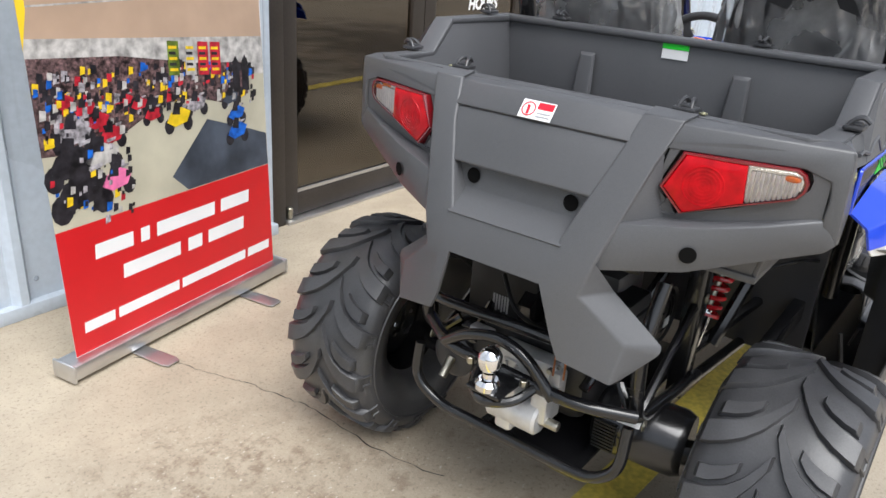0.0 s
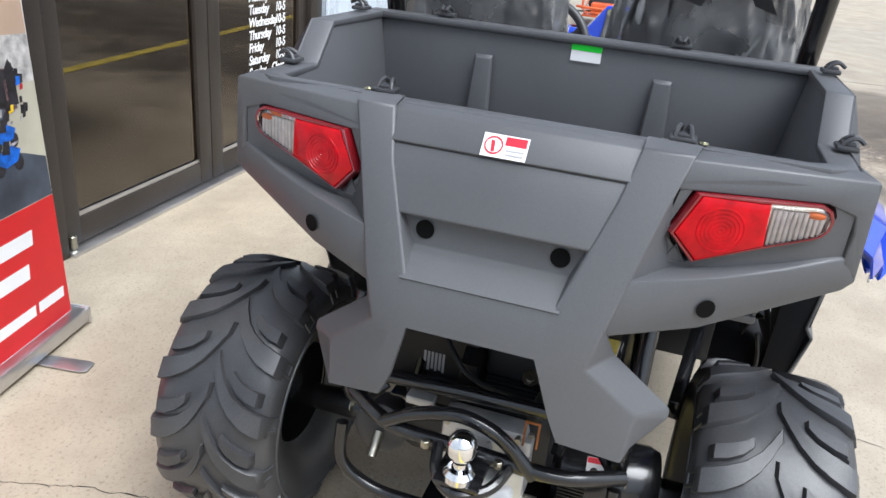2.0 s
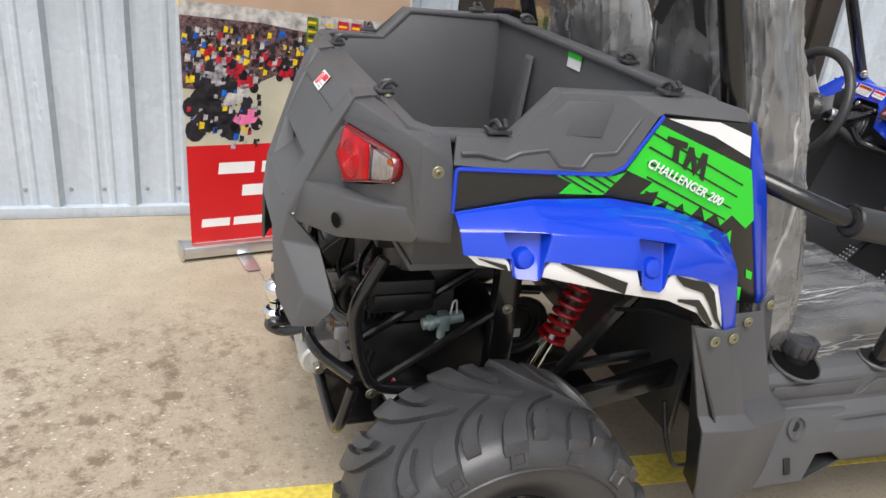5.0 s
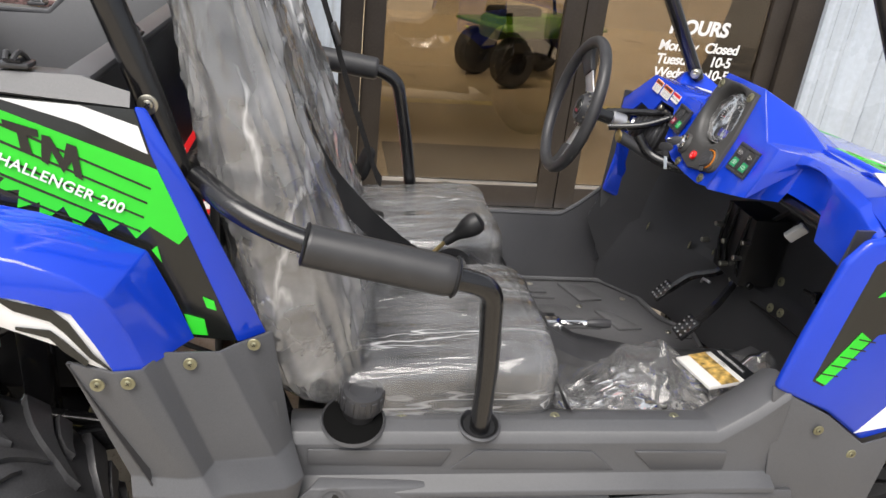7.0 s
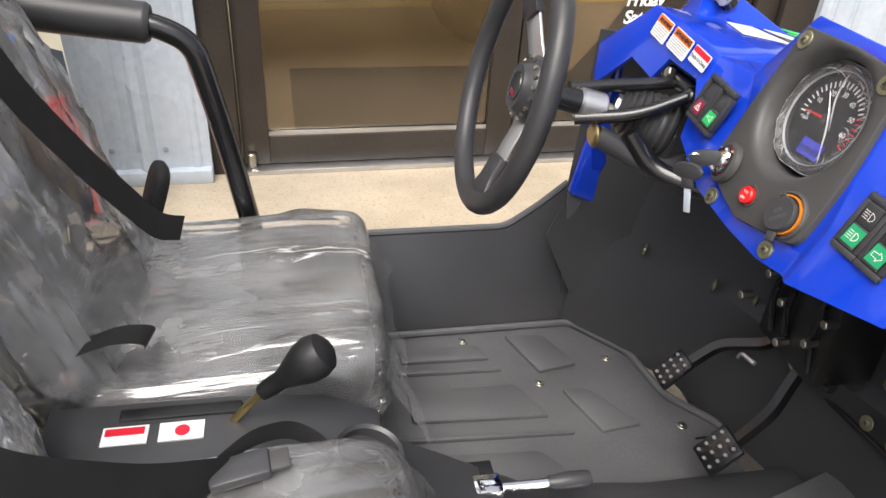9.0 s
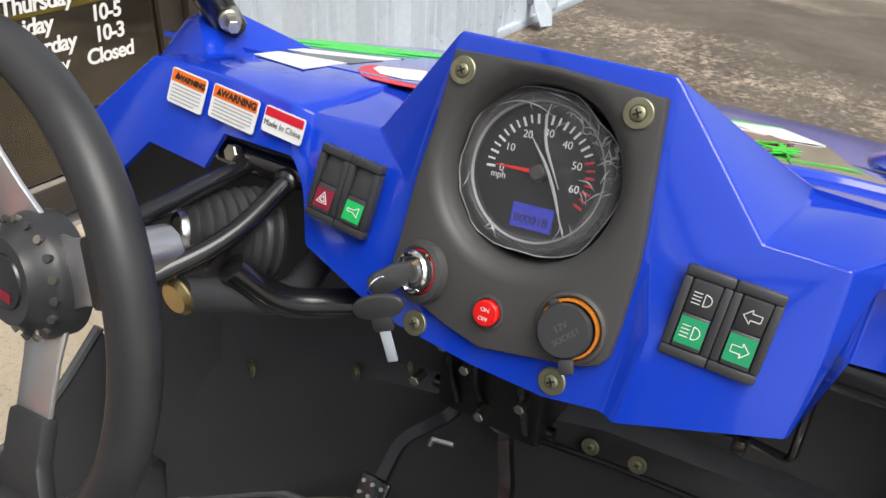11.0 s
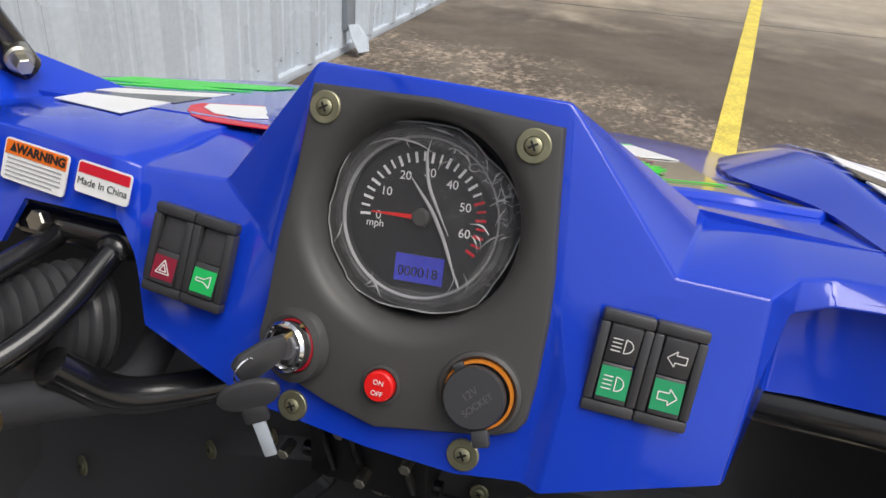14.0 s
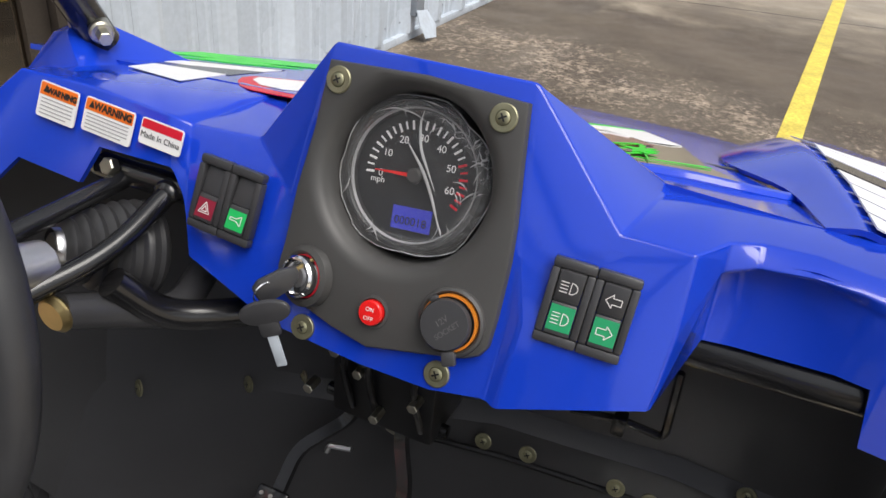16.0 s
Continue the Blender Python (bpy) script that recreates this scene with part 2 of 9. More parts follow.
    base = mix(math_node('MULTIPLY', grit, rng(noise_tex(75, 3, 0.7, (0.6, 1, 1)), 0.62, 0.68, 0, 0.8)), base, (0.75, 0.70, 0.62))
    base = mix(rng(noise_tex(90, 3, 0.7), 0.55, 0.68, 0, 0.6), base, (0.14, 0.11, 0.08))
    base = mix(rng(noise_tex(240, 2), 0.58, 0.72, 0, 0.34), base, (0.58, 0.52, 0.43))
    L.new(base, b.inputs["Base Color"])
    L.new(rng(noise_tex(2.2), 0.3, 0.7, 0.5, 0.85), b.inputs["Roughness"])
    bp = N.new("ShaderNodeBump")
    bp.inputs["Strength"].default_value = 0.5
    bp.inputs["Distance"].default_value = 0.003
    L.new(math_node('ADD', noise_tex(120, 5), math_node('MULTIPLY', noise_tex(9, 4), 1.5)), bp.inputs["Height"])
    L.new(bp.outputs[0], b.inputs["Normal"])
    return m


CONCRETE = concrete()


def glass(name, tint, rough=0.0, wrinkle=0.0, wscale=20.0, clear=0.85, wstretch=(1, 1, 1), haze=0.0, gloss=(1, 1, 1), fold=0.0, crease=0.0):
    """A thin sheet: part of the light passes straight through, the rest is mirrored by Fresnel gloss."""
    m = bpy.data.materials.new(name)
    m.use_nodes = True
    nt = m.node_tree
    N, L = nt.nodes, nt.links
    N.remove(N["Principled BSDF"])
    tr = N.new("ShaderNodeBsdfTransparent")
    tr.inputs[0].default_value = (*tint, 1)
    gl = N.new("ShaderNodeBsdfGlossy")
    gl.inputs["Roughness"].default_value = rough
    gl.inputs[0].default_value = (*gloss, 1)
    fr = N.new("ShaderNodeFresnel")
    fr.inputs["IOR"].default_value = clear
    mx = N.new("ShaderNodeMixShader")
    L.new(fr.outputs[0], mx.inputs[0])
    base = tr.outputs[0]
    if haze:
        # milky film: a little of the light is scattered, in patches; crease lines are whitened as highlights
        df = N.new("ShaderNodeBsdfDiffuse")
        df.inputs[0].default_value = (0.80, 0.80, 0.81, 1)
        tl = N.new("ShaderNodeBsdfTranslucent")
        tl.inputs[0].default_value = (0.80, 0.80, 0.81, 1)
        ad = N.new("ShaderNodeMixShader")
        ad.inputs[0].default_value = 0.35
        L.new(df.outputs[0], ad.inputs[1])
        L.new(tl.outputs[0], ad.inputs[2])
        hz = N.new("ShaderNodeTexNoise")
        hz.inputs["Scale"].default_value = 7.0
        hz.inputs["Detail"].default_value = 6
        hz.inputs["Distortion"].default_value = 0.3
        t0 = N.new("ShaderNodeTexCoord")
        L.new(t0.outputs["Object"], hz.inputs["Vector"])
        hr0 = N.new("ShaderNodeMapRange")
        hr0.inputs[1].default_value, hr0.inputs[2].default_value = 0.35, 0.75
        hr0.inputs[3].default_value, hr0.inputs[4].default_value = haze * 0.5, haze * 1.8
        L.new(hz.outputs[0], hr0.inputs[0])
        # creases: thin crooked lines between flat facets, painted pale as highlights, broken up by the patches
        wp = N.new("ShaderNodeMapping")
        wp.inputs["Scale"].default_value = wstretch
        L.new(t0.outputs["Object"], wp.inputs["Vector"])
        wn = N.new("ShaderNodeTexNoise")
        wn.inputs["Scale"].default_value = 9.0
        wn.inputs["Detail"].default_value = 4
        L.new(wp.outputs[0], wn.inputs["Vector"])
        wa = N.new("ShaderNodeVectorMath")
        wa.operation = 'MULTIPLY_ADD'
        wa.inputs[1].default_value = (0.16, 0.16, 0.16)
        L.new(wn.outputs["Color"], wa.inputs[0])
        L.new(wp.outputs[0], wa.inputs[2])
        vo = N.new("ShaderNodeTexVoronoi")
        vo.feature = 'DISTANCE_TO_EDGE'
        vo.inputs["Scale"].default_value = wscale
        L.new(wa.outputs[0], vo.inputs["Vector"])
        vr = N.new("ShaderNodeMapRange")
        vr.inputs[1].default_value, vr.inputs[2].default_value = 0.0, 0.032
        vr.inputs[3].default_value, vr.inputs[4].default_value = fold, 0.0
        L.new(vo.outputs["Distance"], vr.inputs[0])
        pm = N.new("ShaderNodeMapRange")
        pm.inputs[1].default_value, pm.inputs[2].default_value = 0.52, 0.66
        L.new(wn.outputs[0], pm.inputs[0])
        pk = N.new("ShaderNodeMath")
        pk.operation = 'MULTIPLY'
        L.new(vr.outputs[0], pk.inputs[0])
        L.new(pm.outputs[0], pk.inputs[1])
        hr = N.new("ShaderNodeMath")
        hr.operation = 'ADD'
        hr.use_clamp = True
        L.new(hr0.outputs[0], hr.inputs[0])
        L.new(pk.outputs[0], hr.inputs[1])
        hm = N.new("ShaderNodeMixShader")
        L.new(hr.outputs[0], hm.inputs[0])
        L.new(tr.outputs[0], hm.inputs[1])
        L.new(ad.outputs[0], hm.inputs[2])
        base = hm.outputs[0]
    L.new(base, mx.inputs[1])
    L.new(gl.outputs[0], mx.inputs[2])
    L.new(mx.outputs[0], N["Material Output"].inputs[0])
    if wrinkle:
        tc = N.new("ShaderNodeTexCoord")
        mp = N.new("ShaderNodeMapping")
        mp.inputs["Scale"].default_value = wstretch
        L.new(tc.outputs["Object"], mp.inputs["Vector"])
        nz = N.new("ShaderNodeTexNoise")
        nz.inputs["Scale"].default_value = wscale
        nz.inputs["Detail"].default_value = 3.2
        nz.inputs["Distortion"].default_value = 0.2
        L.new(mp.outputs[0], nz.inputs["Vector"])
        # creased facets: cones that meet in sharp valleys, bent by the soft folds
        cw = N.new("ShaderNodeVectorMath")
        cw.operation = 'MULTIPLY_ADD'
        cw.inputs[1].default_value = (0.10, 0.10, 0.10)
        L.new(nz.outputs["Color"], cw.inputs[0])
        L.new(mp.outputs[0], cw.inputs[2])
        cr = N.new("ShaderNodeTexVoronoi")
        cr.inputs["Scale"].default_value = wscale * 0.8
        L.new(cw.outputs[0], cr.inputs["Vector"])
        hs = N.new("ShaderNodeMath")
        hs.operation = 'MULTIPLY_ADD'
        hs.inputs[1].default_value = crease
        L.new(cr.outputs["Distance"], hs.inputs[0])
        L.new(nz.outputs[0], hs.inputs[2])
        bp = N.new("ShaderNodeBump")
        bp.inputs["Strength"].default_value = wrinkle
        bp.inputs["Distance"].default_value = 0.035
        L.new(hs.outputs[0], bp.inputs["Height"])
        L.new(bp.outputs[0], gl.inputs["Normal"])
        L.new(bp.outputs[0], fr.inputs["Normal"])
    return m


DOORGLASS = glass("bronze_tinted_glass", (0.56, 0.51, 0.43), 0.0, clear=2.05, gloss=(1.0, 0.92, 0.82))
FILM = glass("clear_plastic_film", (0.95, 0.95, 0.95), 0.07, 0.10, 5.0, 1.85, (1, 1, 0.40), haze=0.31, fold=0.85, crease=0.3)
FILMC = glass("tight_plastic_film", (0.95, 0.95, 0.95), 0.07, 0.55, 15.0, 1.7, (0.12, 1.5, 1), haze=0.22, fold=0.95, crease=0.5)
FILM_LOOSE = glass("loose_plastic_bag", (0.94, 0.94, 0.94), 0.08, 0.16, 11.0, 1.5, (1, 1, 1), haze=0.13, fold=0.45, crease=0.4)
GFILM = glass("clear_gauge_film", (0.97, 0.97, 0.97), 0.08, 0.0, 45.0, 1.16, haze=0.05, fold=0.12)
GFILM_RIM = glass("creased_film_edge_sheen", (0.95, 0.95, 0.95), 0.14, 0.0, 70.0, 1.18, haze=0.085, fold=0.5)
# pale haze for tubes that imitate highlights on the gauge film
FILM_GLINT = glass("pale_film_highlight", (0.95, 0.95, 0.95), 0.12, 0.0, 10, 1.6, haze=0.42)
HOODGLASS = glass("clear_hood_decal_film", (0.9, 0.9, 0.9), 0.05, 0.0, 10, 1.5)


# ---- mesh helpers ----
def finish(bm, name, material, sharp=35.0):
    bmesh.ops.remove_doubles(bm, verts=bm.verts, dist=1e-5)
    bmesh.ops.recalc_face_normals(bm, faces=bm.faces)
    for f in bm.faces:
        f.smooth = True
    for e in bm.edges:
        e.smooth = not (len(e.link_faces) == 2 and e.calc_face_angle(0) > radians(sharp))
    me = bpy.data.meshes.new(name)
    bm.to_mesh(me)
    bm.free()
    me.materials.append(material)
    return me


def part(name, bm, material, parent=None, label="", sharp=35.0):
    ob = new(name, finish(bm, name, material, sharp))
    if parent is not None:
        ob.parent = parent
    if label:
        ob["label"] = label
    return ob


def thing(name, label, category, group="", kind="", at=None):
    ob = new(name)
    if at is not None:
        ob.matrix_world = at
    return tagged(ob, label, category, group, kind)


def bevelled(bm, off, seg=2, ang=25.0):
    if off > 0:
        bmesh.ops.recalc_face_normals(bm, faces=bm.faces)
        es = [e for e in bm.edges if len(e.link_faces) == 2 and e.calc_face_angle(0) > radians(ang)]
        bmesh.ops.bevel(bm, geom=es, offset=off, segments=seg, affect='EDGES', profile=0.5, clamp_overlap=True)
    return bm


def soft_sheet(verts, faces, thick, bev, seg, ang, out):
    """A sheet whose inner edges are rounded first and which is thickened afterwards."""
    bm = shell(verts, faces, 0.0, out=out)
    es = [e for e in bm.edges if len(e.link_faces) == 2 and e.calc_face_angle(0) > radians(ang)]
    bmesh.ops.bevel(bm, geom=es, offset=bev, segments=seg, affect='EDGES', profile=0.5, clamp_overlap=True)
    bm.normal_update()
    low = {v: bm.verts.new(v.co - v.normal * thick) for v in list(bm.verts)}
    fs = list(bm.faces)
    rim = [(l.vert, l.link_loop_next.vert) for f in fs for l in f.loops if len(l.edge.link_faces) == 1]
    for f in fs:
        bm.faces.new([low[v] for v in f.verts][::-1])
    for p, q in rim:
        bm.faces.new((p, low[p], low[q], q))
    return bm


def facing(c):
    """The outer side of a body panel whose middle is c."""
    if c.x > 1.2 and abs(c.y) < 0.46:
        return Vector((-0.9, 0, 0.45))
    if abs(c.y) > 0.44:
        return Vector((0, math.copysign(1, c.y), 0.15))
    if c.x < -0.3:
        return Vector((-1, 0, 0.12))
    return Vector((0, 0, 1))


def shell(verts, faces, thick, bev=0.0, seg=2, out=None):
    """A sheet of the given corners and faces, thickened inwards from its outer side."""
    bm = bmesh.new()
    vs = [bm.verts.new(v) for v in verts]
    fs = [bm.faces.new([vs[i] for i in f]) for f in faces]
    bmesh.ops.recalc_face_normals(bm, faces=fs)
    bm.normal_update()
    mid = sum((v.co for v in vs), Vector()) / len(vs)
    out = Vector(out) if out is not None else facing(mid)
    if sum(f.normal.dot(out) * f.calc_area() for f in fs) < 0:
        bmesh.ops.reverse_faces(bm, faces=fs)
        bm.normal_update()
    if thick:
        low = {}
        for v in vs:
            if v.link_faces:
                nrm = sum((f.normal for f in v.link_faces), Vector()).normalized()
                low[v] = bm.verts.new(v.co - nrm * thick)
        rim = [(l.vert, l.link_loop_next.vert) for f in fs for l in f.loops if len(l.edge.link_faces) == 1]
        for f in fs:
            bm.faces.new([low[v] for v in f.verts][::-1])
        for p, q in rim:
            bm.faces.new((p, low[p], low[q], q))
    return bevelled(bm, bev, seg)


def rows(rings, closed=False, caps=False):
    """Faces between rings of equally many points."""
    verts = [p for r in rings for p in r]
    n = len(rings[0])
    faces = []
    for i in range(len(rings) - 1):
        for j in range(n if closed else n - 1):
            a, b = i * n + j, i * n + (j + 1) % n
            faces.append((a, b, b + n, a + n))
    if caps:
        faces += [tuple(range(n)), tuple(range((len(rings) - 1) * n, len(rings) * n))]
    return verts, faces


def plate(poly, m, thick, bev=0.0, seg=2):
    """A flat outline (x, y of the pose m) with a thickness along -z of that pose."""
    bm = bmesh.new()
    top = [bm.verts.new(m @ Vector((x, y, 0))) for x, y in poly]
    low = [bm.verts.new(m @ Vector((x, y, -thick))) for x, y in poly]
    bm.faces.new(top)
    bm.faces.new(low[::-1])
    n = len(poly)
    for i in range(n):
        bm.faces.new((top[i], low[i], low[(i + 1) % n], top[(i + 1) % n]))
    return bevelled(bm, bev, seg)


def box(x0, x1, y0, y1, z0, z1, bev=0.0, m=None, seg=2):
    bm = bmesh.new()
    bmesh.ops.create_cube(bm, size=1.0)
    for v in bm.verts:
        v.co = Vector((x0 + (x1 - x0) * (v.co.x + .5), y0 + (y1 - y0) * (v.co.y + .5), z0 + (z1 - z0) * (v.co.z + .5)))
    bevelled(bm, bev, seg)
    if m is not None:
        bm.transform(m)
    return bm


def smooth_path(pts, r=0.05, k=5):
    """A polyline with rounded bends."""
    pts = [Vector(p) for p in pts]
    out = [pts[0]]
    for a, b, c in zip(pts, pts[1:], pts[2:]):
        d1, d2 = (a - b), (c - b)
        q = min(r, d1.length * 0.45, d2.length * 0.45)
        p, s = b + d1.normalized() * q, b + d2.normalized() * q
        for i in range(k + 1):
            t = i / k
            out.append(p * (1 - t) ** 2 + b * 2 * t * (1 - t) + s * t * t)
    out.append(pts[-1])
    return out


def tube(pts, r, n=10, bend=0.05, bm=None, radii=None):
    path = smooth_path(pts, bend)
    bm = bm or bmesh.new()
    up = None
    ringsv = []
    for i, p in enumerate(path):
        d = (path[min(i + 1, len(path) - 1)] - path[max(i - 1, 0)]).normalized()
        if up is None:
            up = d.orthogonal().normalized()
        up = (up - d * up.dot(d)).normalized()
        side = d.cross(up)
        rr = r if radii is None else radii(i / (len(path) - 1))
        ringsv.append([bm.verts.new(p + (up * math.cos(a) + side * math.sin(a)) * rr) for a in (2 * math.pi * k / n for k in range(n))])
    for a, b in zip(ringsv, ringsv[1:]):
        for k in range(n):
            bm.faces.new((a[k], a[(k + 1) % n], b[(k + 1) % n], b[k]))
    bm.faces.new(ringsv[0][::-1])
    bm.faces.new(ringsv[-1])
    return bm


def axis_pose(p, d, up=(0, 0, 1)):
    """A pose at p whose z runs along d."""
    z = Vector(d).normalized()
    u = Vector(up)
    if abs(z.dot(u)) > 0.98:
        u = Vector((0, 1, 0))
    x = u.cross(z).normalized()
    y = z.cross(x)
    m = Matrix((x, y, z)).transposed().to_4x4()
    m.translation = p
    return m


def lathe(profile, m, n=32, bm=None, closed=False):
    """A profile of (radius, height) turned round z of the pose m."""
    bm = bm or bmesh.new()
    rings = []
    for r, h in profile:
        if r < 1e-6:
            rings.append([bm.verts.new(m @ Vector((0, 0, h)))])
        else:
            rings.append([bm.verts.new(m @ Vector((r * math.cos(2 * math.pi * k / n), r * math.sin(2 * math.pi * k / n), h))) for k in range(n)])
    pairs = list(zip(rings, rings[1:])) + ([(rings[-1], rings[0])] if closed else [])
    for a, b in pairs:
        for k in range(n):
            q = [a[k % len(a)], a[(k + 1) % len(a)], b[(k + 1) % len(b)], b[k % len(b)]]
            q = list(dict.fromkeys(q))
            if len(q) > 2:
                bm.faces.new(q)
    return bm


def cyl(p0, p1, r, n=16, bev=0.0):
    d = Vector(p1) - Vector(p0)
    h = d.length
    prof = [(0, 0), (r - bev, 0), (r, bev), (r, h - bev), (r - bev, h), (0, h)] if bev else [(0, 0), (r, 0), (r, h), (0, h)]
    return lathe(prof, axis_pose(Vector(p0), d), n)


def join(*bms):
    out = bmesh.new()
    for b in bms:
        me = bpy.data.meshes.new("t")
        b.to_mesh(me)
        b.free()
        out.from_mesh(me)
        bpy.data.meshes.remove(me)
    return out


def mirror(bm):
    """The same mesh on the other side of the vehicle's middle plane."""
    for v in bm.verts:
        v.co.y = -v.co.y
    bmesh.ops.reverse_faces(bm, faces=bm.faces)
    return bm


def lettering(name, text, size, m, material, parent, shear=0.0, bold=0.0, align='LEFT', label="", thick=0.0006, space=1.0):
    cu = bpy.data.curves.new(name, 'FONT')
    cu.body, cu.size, cu.shear, cu.offset, cu.align_x, cu.extrude = text, size, shear, bold, align, thick
    cu.space_character = space
    tmp = new(name, cu)
    me = bpy.data.meshes.new_from_object(tmp.evaluated_get(bpy.context.evaluated_depsgraph_get()))
    bpy.data.objects.remove(tmp)
    bpy.data.curves.remove(cu)
    me.transform(m)
    me.materials.clear()
    me.materials.append(material)
    ob = new(name, me)
    if parent is not None:
        ob.parent = parent
    if label:
        ob["label"] = label
    return ob


def rounded(cx, cy, cz, hx, hy, hz, m, grow=0.0, wob=0.0, seed=0.0, n=30, e=0.55):
    """A soft cushion: a superellipsoid with optional crumpling."""
    bm = bmesh.new()
    bmesh.ops.create_uvsphere(bm, u_segments=n * 2, v_segments=n, radius=1)

    def q(a):
        return math.copysign(abs(a) ** e, a)
    for v in bm.verts:
        c = v.co.copy()
        p = Vector((q(c.x) * (hx + grow), q(c.y) * (hy + grow), q(c.z) * (hz + grow)))
        l = max(abs(p.x) / (hx + grow), abs(p.y) / (hy + grow), abs(p.z) / (hz + grow))
        if wob:
            s = Vector((p.x * 9 + seed, p.y * 9, p.z * 4))
            p += c * (wob * (noise.noise(s) + 0.5 * abs(noise.noise(s * 2.7))))
        v.co = m @ (p + Vector((cx, cy, cz)))
    return bm


# ---- the setting ----
WALL = Matrix.Translation((0, 1.835, 0)) @ Matrix.Rotation(radians(1.0), 4, 'Z')   # x along the wall, y into the shop


def setting():
    bm = bmesh.new()
    bmesh.ops.create_grid(bm, x_segments=2, y_segments=2, size=400)
    g = part("ground", bm, CONCRETE)
    tagged(g, "worn sandy concrete apron with brown damp stains", "ground", kind="structure")
    # yellow line, painted under the vehicle and on along the wall
    yl = Matrix.Translation((-0.78, -0.080, 0.004)) @ Matrix.Rotation(radians(-3.5), 4, 'Z')
    ln = part("painted_line", plate([(-9, -0.058), (26, -0.058), (26, 0.058), (-9, 0.058)], yl, 0.003), YELLOW)
    tagged(ln, "worn yellow parking line painted on concrete", "road marking", kind="structure")

    def ribbed(name, x0, x1, z0, z1, phase, wide=False):
        """Ribbed metal cladding: a tall rib every 305 mm, two low ones between; or broad ribs every 430 mm."""
        prof = [(0, 0.0), (0.105, 0), (0.115, -0.006), (0.130, -0.006), (0.140, 0), (0.165, 0), (0.175, -0.006), (0.190, -0.006), (0.200, 0),
                (0.232, 0), (0.252, -0.032), (0.278, -0.032), (0.298, 0), (0.305, 0)]
        pitch = 0.305
        if wide:
            pitch = 0.43
            prof = [(0, 0.0), (0.045, 0), (0.055, -0.007), (0.075, -0.007), (0.085, 0), (0.135, 0), (0.145, -0.007), (0.165, -0.007), (0.175, 0), (0.205, 0), (0.275, -0.048), (0.335, -0.048), (0.385, 0), (0.43, 0)]
        pts = []
        k = math.floor((x0 - phase) / pitch)
        while phase + k * pitch < x1:
            for u, d in prof[:-1]:
                x = phase + k * pitch + u
                if x0 <= x <= x1:
                    pts.append((x, d))
            k += 1
        pts = [(x0, 0)] + pts + [(x1, 0)]
        low = [WALL @ Vector((x, d, z0)) for x, d in pts]
        top = [WALL @ Vector((x, d, z1)) for x, d in pts]
        v, f = rows([low, top])
        bm = shell(v, f, 0.0)
        core = box(x0, x1, 0.004, 0.12, z0, z1, m=WALL)
        w = part(name, join(bm, core), WALLM, sharp=15)
        if z0 < 1:
            # cladding screws in two rows
            x = phase + math.ceil((max(x0, -2.6) - phase) / pitch) * pitch
            while x < min(x1, 6.5):
                for u in (0.02, 0.5 * pitch - 0.002):
                    for z in (0.12, 1.35):
                        if x + u < x1 - 0.03:
                            part("cladding_screw", lathe([(0.010, 0), (0.009, 0.002), (0.005, 0.003), (0.005, 0.007), (0, 0.008)], axis_pose(WALL @ Vector((x + u, 0, z)), (0.0175, -1, 0)), 8), SCREW_SHADE, w)
                x += pitch
        return tagged(w, "pale blue-grey ribbed sheet-metal wall", "wall", kind="structure")

    ribbed("wall_left", -9, 0.50, 0.05, 4.0, -1.255 - 0.245)
    ribbed("wall_right", 2.76, 10.0, 0.05, 4.0, 3.17, True)
    ribbed("wall_over_door", 0.50, 2.76, 2.30, 4.0, -1.255 - 0.245)
    for i, (a, b) in enumerate(((-9, 0.50), (2.76, 10.0))):
        t = part("baseboard_%d" % (i + 1), box(a, b, -0.036, 0.13, 0.0, 0.05, 0.004, WALL), WALLM)
        tagged(t, "bent metal base trim along the cladding", "trim", kind="structure")
    # box strip in darker grey for a panel overlap's shaded side, and the bent flashing at its foot
    dp = thing("downpipe", "darker grey strip for the shaded side of a panel overlap, with a bent foot", "downpipe")
    part("overlap_shade", box(5.16, 5.28, -0.085, -0.030, 0.16, 4.0, 0.006, WALL), SCREW_SHADE, dp)
    part("foot", shell([WALL @ Vector(p) for p in ((5.15, -.09, .20), (5.29, -.10, .18), (5.33, -.15, .09), (5.30, -.17, .02), (5.18, -.15, .03), (5.16, -.11, .12), (5.22, -.13, .11))], [(0, 1, 6, 5), (1, 2, 6), (2, 3, 4, 6), (4, 5, 6)], 0.004), WALLM, dp, "bent torn foot")
    # corner of the building and its far side
    end = part("wall_end", box(9.9, 10.0, 0.12, 9, 0, 4.0, 0, WALL), WALLM)
    tagged(end, "end wall of the metal building", "wall", kind="structure")
    # the shop behind the glass
    fl = part("shop_floor", box(-2.5, 5.5, 0.13, 7, -0.05, 0.012, 0, WALL), INTF)
    tagged(fl, "tan tiled shop floor", "floor", kind="structure")
    for nm, bx in (("shop_wall_back", (-2.5, 5.5, 7, 7.1, 0, 3)), ("shop_wall_left", (-2.6, -2.5, 0.13, 7.1, 0, 3)), ("shop_wall_right", (5.5, 5.6, 0.13, 7.1, 0, 3))):
        tagged(part(nm, box(*bx, 0, WALL), INTW), "plain tan shop wall", "wall", kind="structure")
